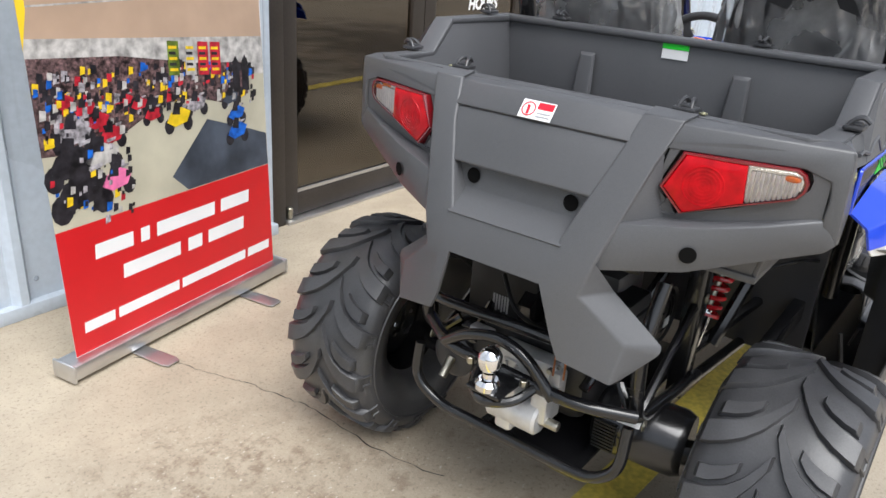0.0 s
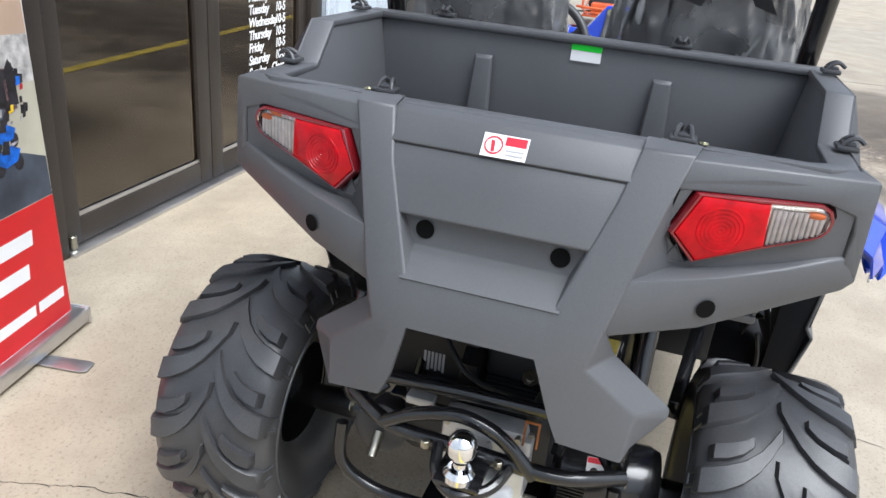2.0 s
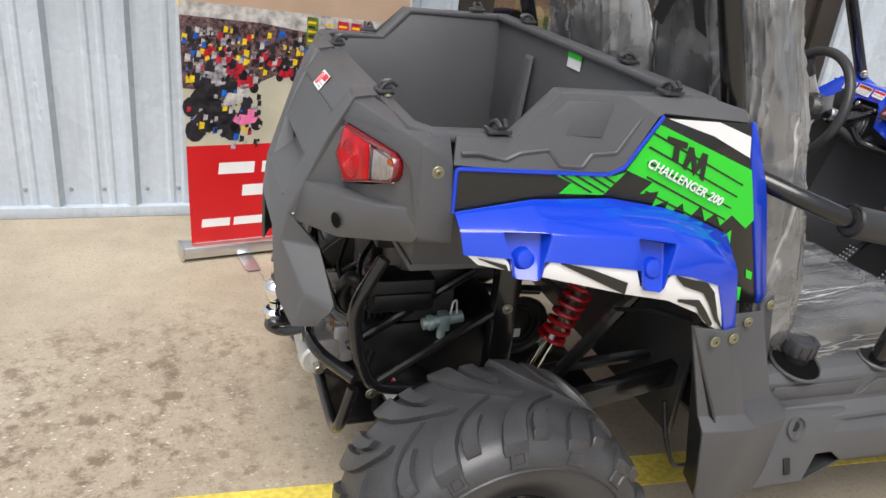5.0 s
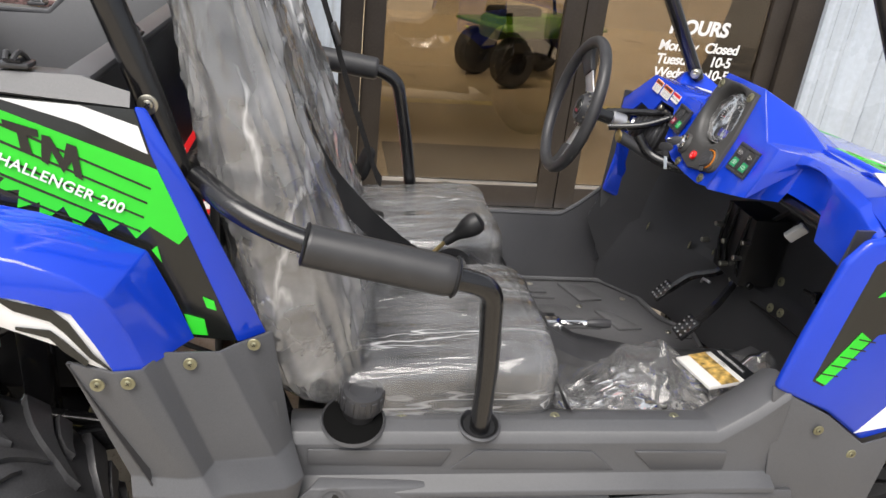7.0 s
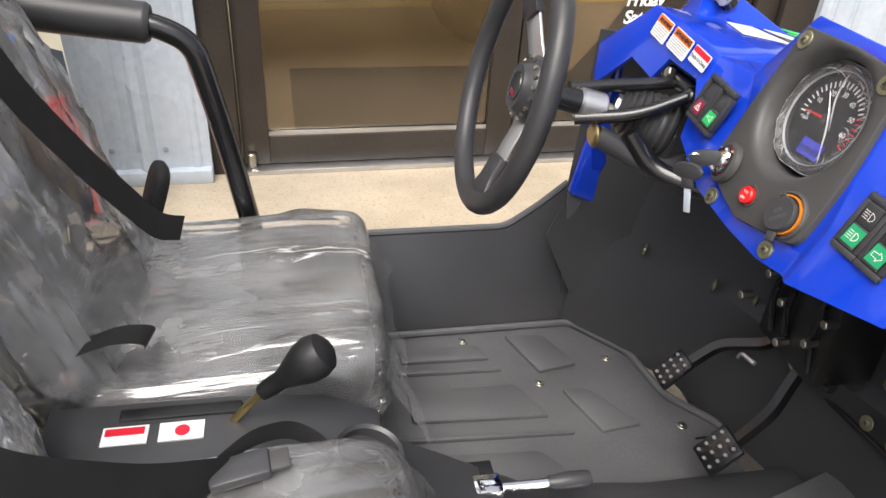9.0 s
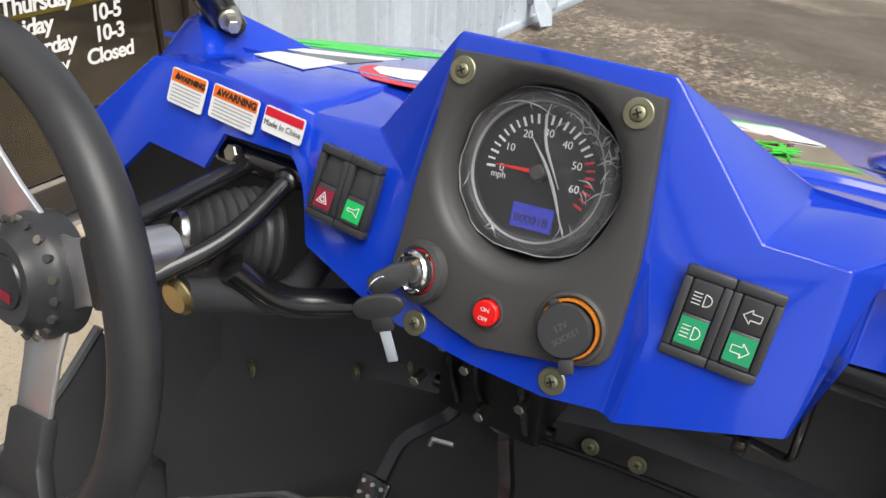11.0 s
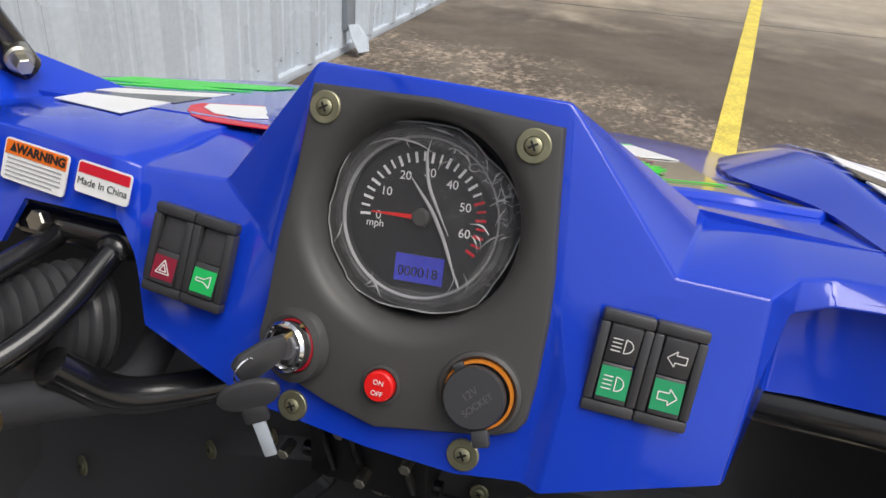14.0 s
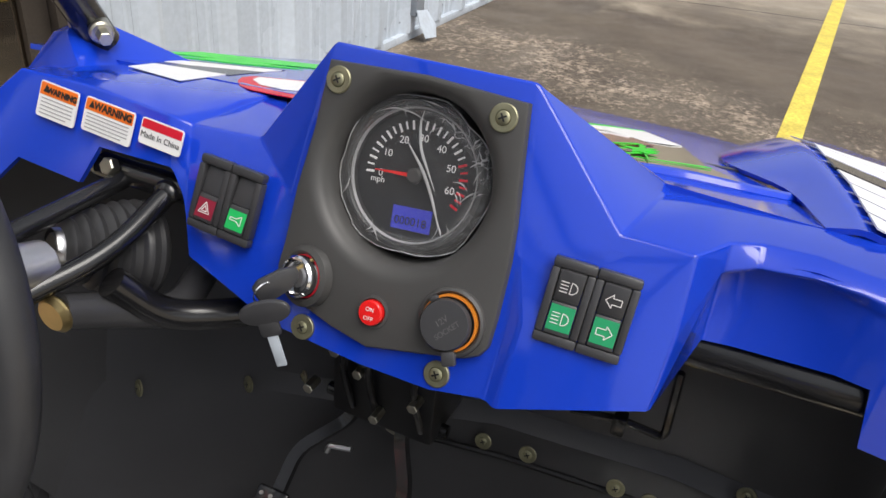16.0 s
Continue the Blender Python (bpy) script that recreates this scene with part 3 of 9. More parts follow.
    # unseen ceiling; its long opening is added to brighten the shop floor
    ceil = join(box(-2.6, 5.6, 0.13, 1.0, 3, 3.1, 0, WALL), box(-2.6, 5.6, 6.3, 7.1, 3, 3.1, 0, WALL), box(-2.6, -1.9, 1.0, 6.3, 3, 3.1, 0, WALL), box(4.9, 5.6, 1.0, 6.3, 3, 3.1, 0, WALL))
    tagged(part("shop_ceiling", ceil, INTW), "unseen shop ceiling with a long opening added to let daylight in", "ceiling", kind="structure")
    mt = part("entrance_mat", box(0.80, 1.86, 0.22, 1.05, 0.012, 0.024, 0.004, WALL), MATF)
    tagged(mt, "dark ribbed entrance mat inside the doors", "mat")


DOORM = WALL @ Matrix.Translation((0, 0.075, 0))


def doors():
    fr = thing("door_frame", "dark bronze aluminium shopfront door frame", "door frame", kind="structure")
    for nm, bx in (("jamb", (0.50, 0.60, -0.05, 0.06, 0, 2.30)), ("jamb", (2.62, 2.76, -0.05, 0.06, 0, 2.30)), ("head", (0.60, 2.62, -0.05, 0.06, 2.18, 2.30))):
        part(nm, box(*bx, 0.004, DOORM), BRONZE, fr)
    part("threshold", box(0.60, 2.62, -0.07, 0.06, 0.0, 0.018, 0.004, DOORM), ALU, fr, "pale aluminium threshold")
    for i, (a, b) in enumerate(((0.606, 1.608), (1.614, 2.614))):
        d = thing("door_%d" % (i + 1), "bronze aluminium glass door, closed" if i == 0 else "bronze aluminium glass door with white opening hours", "door", kind="structure")
        st = 0.095
        part("stile", box(a, a + st, -0.022, 0.022, 0.022, 2.17, 0.003, DOORM), BRONZE, d)
        part("stile", box(b - st, b, -0.022, 0.022, 0.022, 2.17, 0.003, DOORM), BRONZE, d)
        part("bottom_rail", box(a + st, b - st, -0.021, 0.021, 0.022, 0.13, 0.003, DOORM), BRONZE, d)
        part("top_rail", box(a + st, b - st, -0.021, 0.021, 2.07, 2.17, 0.003, DOORM), BRONZE, d)
        part("glazing_bead", box(a + st, b - st, -0.016, -0.008, 0.13, 0.148, 0.002, DOORM), ALU, d, "bright bead along the glass")
        pane = part("pane", box(a + st, b - st, -0.003, 0.003, 0.13, 2.07, 0, DOORM), DOORGLASS, d, "bronze tinted reflecting glass")
        pane.visible_shadow = False
        part("pivot", cyl(DOORM @ Vector((a + 0.03 if i == 0 else b - 0.03, -0.035, 0.02)), DOORM @ Vector((a + 0.03 if i == 0 else b - 0.03, -0.035, 0.075)), 0.016, 12, 0.003), STEEL, d)
    # opening hours on the outer face of the second door's glass
    m0 = DOORM @ Matrix.Translation((0, -0.0045, 0)) @ Matrix.Rotation(radians(90), 4, 'X')
    dd = bpy.data.objects["door_2"]
    lettering("lettering", "HOURS", 0.090, m0 @ Matrix.Translation((2.035, 0.928, 0)), WHITE, dd, shear=0.12, bold=0.0035, label="white vinyl lettering")
    days = ("Monday", "Tuesday", "Wednesday", "Thursday", "Friday", "Saturday", "Sunday")
    times = ("Closed", "10-5", "10-5", "10-5", "10-5", "10-3", "Closed")
    for i, (a_, b_) in enumerate(zip(days, times)):
        z = 0.848 - i * 0.0640
        lettering("lettering", a_, 0.066, m0 @ Matrix.Translation((2.000, z, 0)), WHITE, dd, shear=0.15, bold=0.0016, label="white vinyl lettering", space=0.92)
        lettering("lettering", b_, 0.066, m0 @ Matrix.Translation((2.235 if b_ == "Closed" else 2.275, z, 0)), WHITE, dd, shear=0.12, bold=0.0016, label="white vinyl lettering", space=0.92)


setting()
doors()

# ---- the vehicle: x ahead, y to its left, rear axle at x = -0.16 ----
CAR = thing("utility_vehicle", "blue and black two-seat off-road buggy with green side decals", "off-road buggy")


def both(make, name, material, parent, label=""):
    """A part and its mirror image; make() is built on the right-hand side (y < 0)."""
    return part(name, make(), material, parent, label), part(name, mirror(make()), material, parent, label)


def YZ(x, rx=0.0):
    """Pose with local x to the vehicle's right, local y up, facing rearwards."""
    return Matrix(((0, 0, -1, x), (-1, 0, 0, 0), (0, 1, 0, 0), (0, 0, 0, 1)))


def SIDE(y):
    """Pose with local x ahead, local y up, facing the vehicle's right."""
    return Matrix(((1, 0, 0, 0), (0, 0, -1, y), (0, 1, 0, 0), (0, 0, 0, 1)))


def screw(p, d, parent, r=0.011, material=WASHER):
    """A pan-head screw on a washer."""
    m = axis_pose(Vector(p), d)
    w = part("washer", lathe([(r, -0.001), (r, 0.0008), (r * 0.93, 0.0014), (r * 0.56, 0.0014), (r * 0.5, 0.0006)], m, 20), material, parent)
    head = lathe([(r * 0.52, 0.0006), (r * 0.50, 0.0020), (r * 0.38, 0.0029), (0.0, 0.0032)], m, 16)
    part("screw_head", head, material, w)
    a = radians(31)
    q = m @ Matrix.Rotation(a, 4, 'Z')
    part("cross_slot", join(box(-r * .30, r * .30, -r * .06, r * .06, 0.0024, 0.0034, 0, q), box(-r * .06, r * .06, -r * .30, r * .30, 0.0024, 0.0033, 0, q)), VOID, w)
    return w


# cargo box
def cargo_box():
    b = part("cargo_box", box(-0.33, 0.13, -0.40, 0.40, 0.785, 0.80, 0.004), PLASTIC, CAR, "textured black plastic cargo box")
    # inner walls down to the floor
    part("box_side", shell([(-0.345, -0.435, 1.05), (-0.195, -0.435, 1.05), (-0.135, -0.44, 1.118), (0.135, -0.445, 1.118), (0.125, -0.40, 0.795), (-0.325, -0.39, 0.795)],
                           [(0, 1, 2, 3, 4, 5)], 0.008, 0.003), PLASTIC, b)
    part("box_side", mirror(shell([(-0.345, -0.435, 1.05), (-0.195, -0.435, 1.05), (-0.135, -0.44, 1.118), (0.135, -0.445, 1.118), (0.125, -0.40, 0.795), (-0.325, -0.39, 0.795)],
                                  [(0, 1, 2, 3, 4, 5)], 0.008, 0.003)), PLASTIC, b)
    part("headboard", shell([(0.135, -0.452, 1.122), (0.135, 0.452, 1.122), (0.118, 0.41, 0.79), (0.118, -0.41, 0.79)], [(0, 1, 2, 3)], 0.012, 0.004), PLASTIC, b)
    part("box_rear", shell([(-0.352, -0.44, 1.052), (-0.352, 0.44, 1.052), (-0.325, 0.39, 0.79), (-0.325, -0.39, 0.79)], [(0, 1, 2, 3)], 0.010, 0.004), PLASTIC, b)
    # the rolled rim: low round the tail, stepping up along the sides
    rim = [(-0.372, -0.20, 1.060), (-0.366, -0.435, 1.060), (-0.335, -0.475, 1.058), (-0.205, -0.478, 1.056), (-0.137, -0.478, 1.128), (0.150, -0.478, 1.126)]

    def rail():
        inner = [(-0.345, -0.20, 1.060), (-0.345, -0.405, 1.060), (-0.325, -0.432, 1.058), (-0.197, -0.434, 1.056), (-0.129, -0.436, 1.128), (0.135, -0.440, 1.126)]
        v = list(rim) + inner
        n = len(rim)
        return shell(v, [(i, i + 1, n + i + 1, n + i) for i in range(n - 1)], 0.014, 0.004)
    both(rail, "rim", PLASTIC, b)
    part("rim", box(-0.384, -0.345, -0.21, 0.21, 1.044, 1.058, 0.006), PLASTIC, b)
    part("rim", box(0.122, 0.165, -0.478, 0.478, 1.112, 1.128, 0.006), PLASTIC, b)
    # stiffening ribs on the headboard: tapered, rounded
    for y in (-0.178, 0.20):
        part("rib", shell([(0.10, y - 0.034, 0.80), (0.118, y - 0.034, 0.80), (0.130, y - 0.020, 1.060), (0.122, y - 0.020, 1.066), (0.10, y + 0.034, 0.80), (0.118, y + 0.034, 0.80), (0.130, y + 0.020, 1.060), (0.122, y + 0.020, 1.066),
                           (0.085, y - 0.028, 0.80), (0.085, y + 0.028, 0.80), (0.115, y - 0.016, 1.058), (0.115, y + 0.016, 1.058)],
                          [(8, 9, 11, 10), (0, 8, 10, 3), (9, 4, 7, 11), (10, 11, 7, 3)], 0.003, 0.002), PLASTIC, b)
    # floor ridges
    for x0, x1, y0, y1 in ((-0.25, 0.05, -0.005, 0.005), (-0.25, -0.24, -0.25, 0.25), (0.03, 0.04, -0.25, 0.25)):
        part("floor_ridge", box(x0, x1, y0, y1, 0.798, 0.808, 0.003), PLASTIC, b)
    # green-topped white label
    lb = part("label_sticker", box(0.1295, 0.1305, -0.047, 0.016, 1.078, 1.113, 0), WHITE, b, "white sticker with a green head")
    part("label_head", box(0.1285, 0.1296, -0.047, 0.016, 1.100, 1.113, 0), GREEN, lb)
    # tie-down hooks
    hk = [(-0.355, 0.232, 1.062, 0), (-0.355, -0.232, 1.062, 0), (-0.23, 0.470, 1.060, 90), (-0.23, -0.470, 1.060, -90), (0.07, 0.468, 1.130, 90), (0.07, -0.468, 1.130, -90), (0.150, 0.30, 1.130, 180), (0.150, -0.20, 1.130, 180)]
    for x, y, z, a in hk:
        m = pose(x, y, z, 0, 0, a)
        base = box(-0.016, 0.016, -0.020, 0.020, 0.0, 0.008, 0.003, m)
        claw = [tube([m @ Vector((-0.010, s * 0.012, 0.005)), m @ Vector((-0.004, s * 0.010, 0.016)), m @ Vector((0.010, s * 0.007, 0.022)), m @ Vector((0.022, s * 0.004, 0.013))], 0.0036, 7, 0.008) for s in (-1, 1)]
        web = box(-0.010, 0.012, -0.010, 0.010, 0.006, 0.013, 0.003, m)
        part("tie_down_hook", join(base, web, *claw), PLASTIC2, b)
        screw((x - 0.0 * math.cos(radians(a)), y + 0.030 * (1 if y > 0 else -1) * (1 if a in (0,) else 0), z + 0.001), (0, 0, 1), b, 0.007)
    return b


BOX = cargo_box()


# rear fascia
LAMP = Matrix(((0.245, 0, -0.9695, -0.4045), (-0.9695, 0, -0.245, -0.343), (0, 1, 0, 0.953), (0, 0, 0, 1)))      # plane of the tail lamp's face
LAMP_OUT = [(-0.080, 0.058), (-0.108, -0.003), (-0.070, -0.044), (0.014, -0.016), (0.090, 0.009), (0.102, 0.015), (0.110, 0.026), (0.112, 0.040), (0.106, 0.053), (0.093, 0.060), (0.010, 0.0595)]


def fascia():
    dy = 0.006
    f = part("rear_fascia", shell(*rows([[(x, dy - w, z), (x, dy + w, z)] for x, w, z in
             ((-0.374, .200, 1.058), (-0.401, .196, 1.051), (-0.436, .184, 1.011))]), 0.010, 0.0025), PLASTIC, CAR, "textured black plastic tail panel")
    part("tail_panel", shell(*rows([[(x, dy - w, z), (x, dy + w, z)] for x, w, z in ((-0.432, .188, 1.007), (-0.454, .169, 0.966), (-0.478, .150, 0.9155), (-0.4775, .150, 0.912), (-0.455, .150, 0.907))]), 0.008, 0.0022, 3), PLASTIC, f)
    part("recess", shell(*rows([[(x, dy - w, z), (x, dy + w, z)] for x, w, z in ((-0.458, .156, 0.925), (-0.4645, .132, 0.864), (-0.467, .130, 0.8605), (-0.472, .128, 0.8575), (-0.5178, .122, 0.8258))]), 0.006), PLASTIC, f)
    for y in (-0.105, 0.105):
        part("bolt_hole", lathe([(0.0150, 0.0022), (0, 0.0022)], axis_pose(Vector((-0.4622, y + dy, 0.888)), (-1, 0, 0.1)), 24), HOLE, f)

    # struts, the panel that joins them and the horns at their feet: one moulding with crisp, slightly rounded edges
    half = [(-0.368, -.190, 1.064), (-0.410, -.188, 1.056), (-0.450, -.170, 0.985), (-0.516, -.113, 0.824), (-0.534, -.100, 0.752),
            (-0.374, -.262, 1.064), (-0.414, -.256, 1.058), (-0.450, -.232, 0.985), (-0.516, -.184, 0.815), (-0.526, -.167, 0.750),
            (-0.455, -.203, .747), (-0.440, -.300, .669), (-0.490, -.251, .671), (-0.510, -.244, .597), (-0.530, -.146, .617), (-0.533, -.128, .658), (-0.446, -.300, .655), (-0.468, -.255, .600),
            (-0.4815, -.144, 0.914), (-0.450, -.143, 0.914), (-0.458, -.1195, 0.8605), (-0.425, -.169, 0.985), (-0.372, -.187, 1.040),
            (-0.395, -.250, 1.045), (-0.405, -.228, 0.985), (-0.470, -.182, 0.815)]
    hf = [(0, 1, 6, 5), (1, 2, 7, 6), (2, 18, 3, 8, 7), (3, 4, 9, 8), (4, 9, 12, 13, 14, 15), (9, 10, 11, 12), (9, 8, 10), (12, 11, 16), (12, 16, 17, 13),
          (18, 19, 20, 3), (2, 21, 19, 18), (1, 22, 21, 2), (6, 7, 24, 23), (7, 8, 25, 24)]
    nh = len(half)
    inner = {0, 1, 2, 3, 4, 18, 19, 20, 21, 22}
    vb = [(x, sg * y + (dy if i in inner else 0.0), z) for sg in (1, -1) for i, (x, y, z) in enumerate(half)]
    fb = hf + [tuple(i + nh for i in q[::-1]) for q in hf] + [(3, 3 + nh, 4 + nh, 4)]
    part("bumper", soft_sheet(vb, fb, 0.006, 0.0045, 3, 14.0, (-1, 0, 0.1)), PLASTIC, f, "", 40)

    def wing_top():
        v = [(-0.380, -.250, 1.060), (-0.340, -.478, 1.058), (-0.414, -.246, 1.052), (-0.360, -.500, 1.050), (-0.431, -.232, 1.012), (-0.380, -.440, 1.014), (-0.3695, -.480, 1.000), (-0.362, -.503, 1.012),
             (-0.370, -.484, .975), (-0.3705, -.482, .930), (-0.358, -.508, .905)]
        return shell(v, [(0, 1, 3, 2), (2, 3, 7, 6, 5, 4), (7, 10, 9, 8, 6)], 0.010, 0.003)
    both(wing_top, "lamp_brow", PLASTIC, f)

    def wing_low():
        v = [(-0.492, -.192, .884), (-0.436, -.325, .898), (-0.402, -.405, .915), (-0.368, -.487, .938), (-0.358, -.509, .900), (-0.360, -.494, .884), (-0.443, -.308, .815), (-0.505, -.176, .796),
             (-0.400, -.215, .892), (-0.394, -.330, .905), (-0.380, -.410, .922), (-0.356, -.484, .945)]
        return shell(v, [(0, 1, 2, 3, 4, 5, 6, 7), (0, 8, 9, 1), (1, 9, 10, 2), (2, 10, 11, 3)], 0.008, 0.003)
    both(wing_low, "lamp_sill", PLASTIC, f)

    def cheek():
        v = [(-0.449, -.230, .985), (-0.428, -.236, 1.008), (-0.424, -.242, .945), (-0.415, -.262, .890), (-0.490, -.198, .880)]
        return shell(v, [(0, 1, 2, 3, 4)], 0.006, 0.002)
    both(cheek, "lamp_cheek", PLASTIC, f)

    # black sheet behind each lamp: the shade of the gap, put in as colour
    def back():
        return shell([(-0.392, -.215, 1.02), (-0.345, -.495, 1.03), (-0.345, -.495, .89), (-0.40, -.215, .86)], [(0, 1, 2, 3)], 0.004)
    both(back, "lamp_pocket_shade", VOID, f)

    def surround():
        """The face round the lamp, cut close to its outline."""
        k = len(LAMP_OUT)
        edge = [LAMP @ Vector((x * 1.02 + math.copysign(0.003, x), y * 1.03 + math.copysign(0.003, y), -0.003)) for x, y in LAMP_OUT]
        deep = [LAMP @ Vector((x * 1.02 + math.copysign(0.002, x), y * 1.02 + math.copysign(0.002, y), -0.020)) for x, y in LAMP_OUT]
        wide = [LAMP @ Vector((x, y, -0.004)) for x, y in ((-.100, .070), (-.114, -.003), (-.114, -.075), (.014, -.072), (.090, -.054), (.142, -.040), (.142, 0), (.142, .040), (.142, .080), (.093, .084), (.010, .084))]
        vv, ff = rows([deep, edge, wide], closed=True)
        return shell(vv, ff, 0, out=(-1, 0, 0))
    both(surround, "lamp_surround", PLASTIC, f)

    def side():
        v = [(-0.360, -.502, 1.050), (-0.359, -.508, .900), (-0.359, -.494, .886), (-0.307, -.500, 1.016), (-0.300, -.506, .950), (-0.298, -.504, .885), (-0.345, -.480, 1.058), (-0.310, -.480, 1.058)]
        return shell(v, [(0, 3, 4, 1), (1, 4, 5, 2), (0, 6, 7, 3)], 0.008, 0.003)
    both(side, "corner_cap", PLASTIC, f)
    for s in (-1, 1):
        for z in (1.005, 0.913):
            screw((-0.332, s * 0.503, z), (0, s, 0.0), f, 0.010)
        part("screw_hole", lathe([(0.0145, 0.002), (0, 0.002)], axis_pose(Vector((-0.4455, s * 0.312, 0.850)), (-0.92, s * 0.40, 0)), 18), HOLE, f)
        m = axis_pose(Vector((-0.4245, s * 0.254, 0.912)), (-0.9695, s * 0.245, 0.0))
        part("triangle_recess", lathe([(0.020, 0.0005), (0.0185, 0.0022), (0.0165, 0.0022), (0.0150, -0.001), (0, -0.001)], m @ Matrix.Rotation(radians(90), 4, 'Z'), 3), PLASTIC, f)
    # warning label: red pictogram, red bar and lines
    lm = YZ(-0.4262) @ Matrix.Translation((-0.012, 1.0268, 0)) @ Matrix.Rotation(radians(-38), 4, 'X') @ Matrix.Scale(0.84, 4)
    w = part("warning_label", plate([(-0.041, -0.022), (0.041, -0.022), (0.041, 0.022), (-0.041, 0.022)], lm, 0.001), WHITE, f, "white and red no-riding warning label")
    part("bar", plate([(0.0, 0.003), (0.038, 0.003), (0.038, 0.019), (0.0, 0.019)], lm @ Matrix.Translation((0, 0, 0.0012)), 0.001), REDP, w)
    part("pictogram", lathe([(0.017, 0.001), (0.017, 0.0018), (0.0145, 0.0018), (0.0145, 0.001)], lm @ Matrix.Translation((-0.020, 0, 0)), 24), REDP, w)
    part("pictogram", plate([(-0.003, -0.012), (0.003, -0.012), (0.001, 0.008), (-0.006, 0.010)], lm @ Matrix.Translation((-0.020, 0, 0.0012)), 0.001), REDP, w)
    for k in range(2):
        part("line", plate([(0.003, -0.016 + k * 0.008), (0.036, -0.016 + k * 0.008), (0.036, -0.013 + k * 0.008), (0.003, -0.013 + k * 0.008)], lm @ Matrix.Translation((0, 0, 0.0012)), 0.001), GREYINK, w)
    return f


FASCIA = fascia()


def tail_lamp(s):
    """A red hexagon lens that tapers to a clear outer end, over moulded reflectors, in a dark red rim."""
    m = LAMP
    out = LAMP_OUT
    n = len(out)
    cx, cy = sum(p[0] for p in out) / n, sum(p[1] for p in out) / n

    def inset(d_):
        return [(x + (cx - x) * d_ / math.hypot(x - cx, y - cy), y + (cy - y) * d_ / math.hypot(x - cx, y - cy)) for x, y in out]

    def split(poly, keep):
        """The part of the outline on one side of the red and clear lens' joint."""
        j0, j1 = Vector((0.030, -0.080)), Vector((0.018, 0.100))
        nrm = Vector((j1.y - j0.y, j0.x - j1.x))
        res = []
        for p, q in zip(poly, poly[1:] + poly[:1]):
            dp, dq = (Vector(p) - j0).dot(nrm) * keep, (Vector(q) - j0).dot(nrm) * keep
            if dp >= 0:
                res.append(p)
            if dp * dq < 0:
                t = dp / (dp - dq)
                res.append((p[0] + (q[0] - p[0]) * t, p[1] + (q[1] - p[1]) * t))
        return res

    def dome(poly, h):
        c = (sum(p[0] for p in poly) / len(poly), sum(p[1] for p in poly) / len(poly))
        ringsv = [[m @ Vector((c[0] + (x - c[0]) * k, c[1] + (y - c[1]) * k, z)) for x, y in poly] for k, z in ((1.0, 0.000), (1.0, h * 0.55), (0.975, h * 0.85), (0.90, h), (0.5, h * 1.08))]
        v, f = rows(ringsv, closed=True)
        k0 = 4 * len(poly)
        return shell(v, f + [tuple(range(k0, k0 + len(poly)))], 0)

    def fix(bm):
        return bm if s < 0 else mirror(bm)
    rim = [[m @ Vector((x, y, z)) for x, y in inset(d_)] for d_, z in ((0.0, -0.016), (0.0, 0.006), (0.0022, 0.0095), (0.0055, 0.0095), (0.0070, 0.006), (0.0070, -0.004))]
    v, f = rows(rim, closed=True)
    lamp = part("tail_lamp", fix(shell(v, f + [tuple(range(5 * n, 6 * n))], 0)), LENS_RIM, CAR, "red and clear tail lamp")
    red, clr = split(inset(0.0062), -1), split(inset(0.0066), 1)
    part("red_lens", fix(dome(red, 0.012)), LENS_RED, lamp)
    body = m @ Matrix.Translation((0, 0, 0.001))
    part("reflector", fix(plate(clr, body, 0.010)), CHROME, lamp, "bright ribbed reflector")
    for k in range(10):
        # fluted reflector: upright ridges, amber towards the top
        x = 0.030 + k * 0.0074
        y0, y1 = -0.008 + 0.30 * (x - 0.03) * 1.0, 0.046
        ridge = lathe([(0.0030, y0), (0.0030, y1)], m @ Matrix.Translation((x, 0, 0.0025)) @ Matrix.Rotation(radians(-90), 4, 'X'), 8)
        part("reflector_flute", fix(ridge), LENS_CLEAR, lamp)
    part("amber_bulb", fix(rounded(0, 0, 0, 0.012, 0.005, 0.004, m @ Matrix.Translation((0.088, 0.043, 0.0035)), n=10, e=0.8)), ORANGE, lamp, "amber bulb behind the clear lens")
    part("clear_lens", fix(dome(clr, 0.0115)), HOODGLASS, lamp)
    rm = m @ Matrix.Translation((-0.040, 0.010, 0.0))
    prof = []
    for k in range(6):
        r = 0.034 - k * 0.0058
        prof += [(r, 0.0120), (r - 0.0006, 0.0138), (r - 0.0022, 0.0140), (r - 0.0030, 0.0128)]
    part("reflector_ring", fix(lathe(prof + [(0.0, 0.0132)], rm, 36)), LENS_RED, lamp, "moulded rings in the red lens")


tail_lamp(-1)
tail_lamp(1)


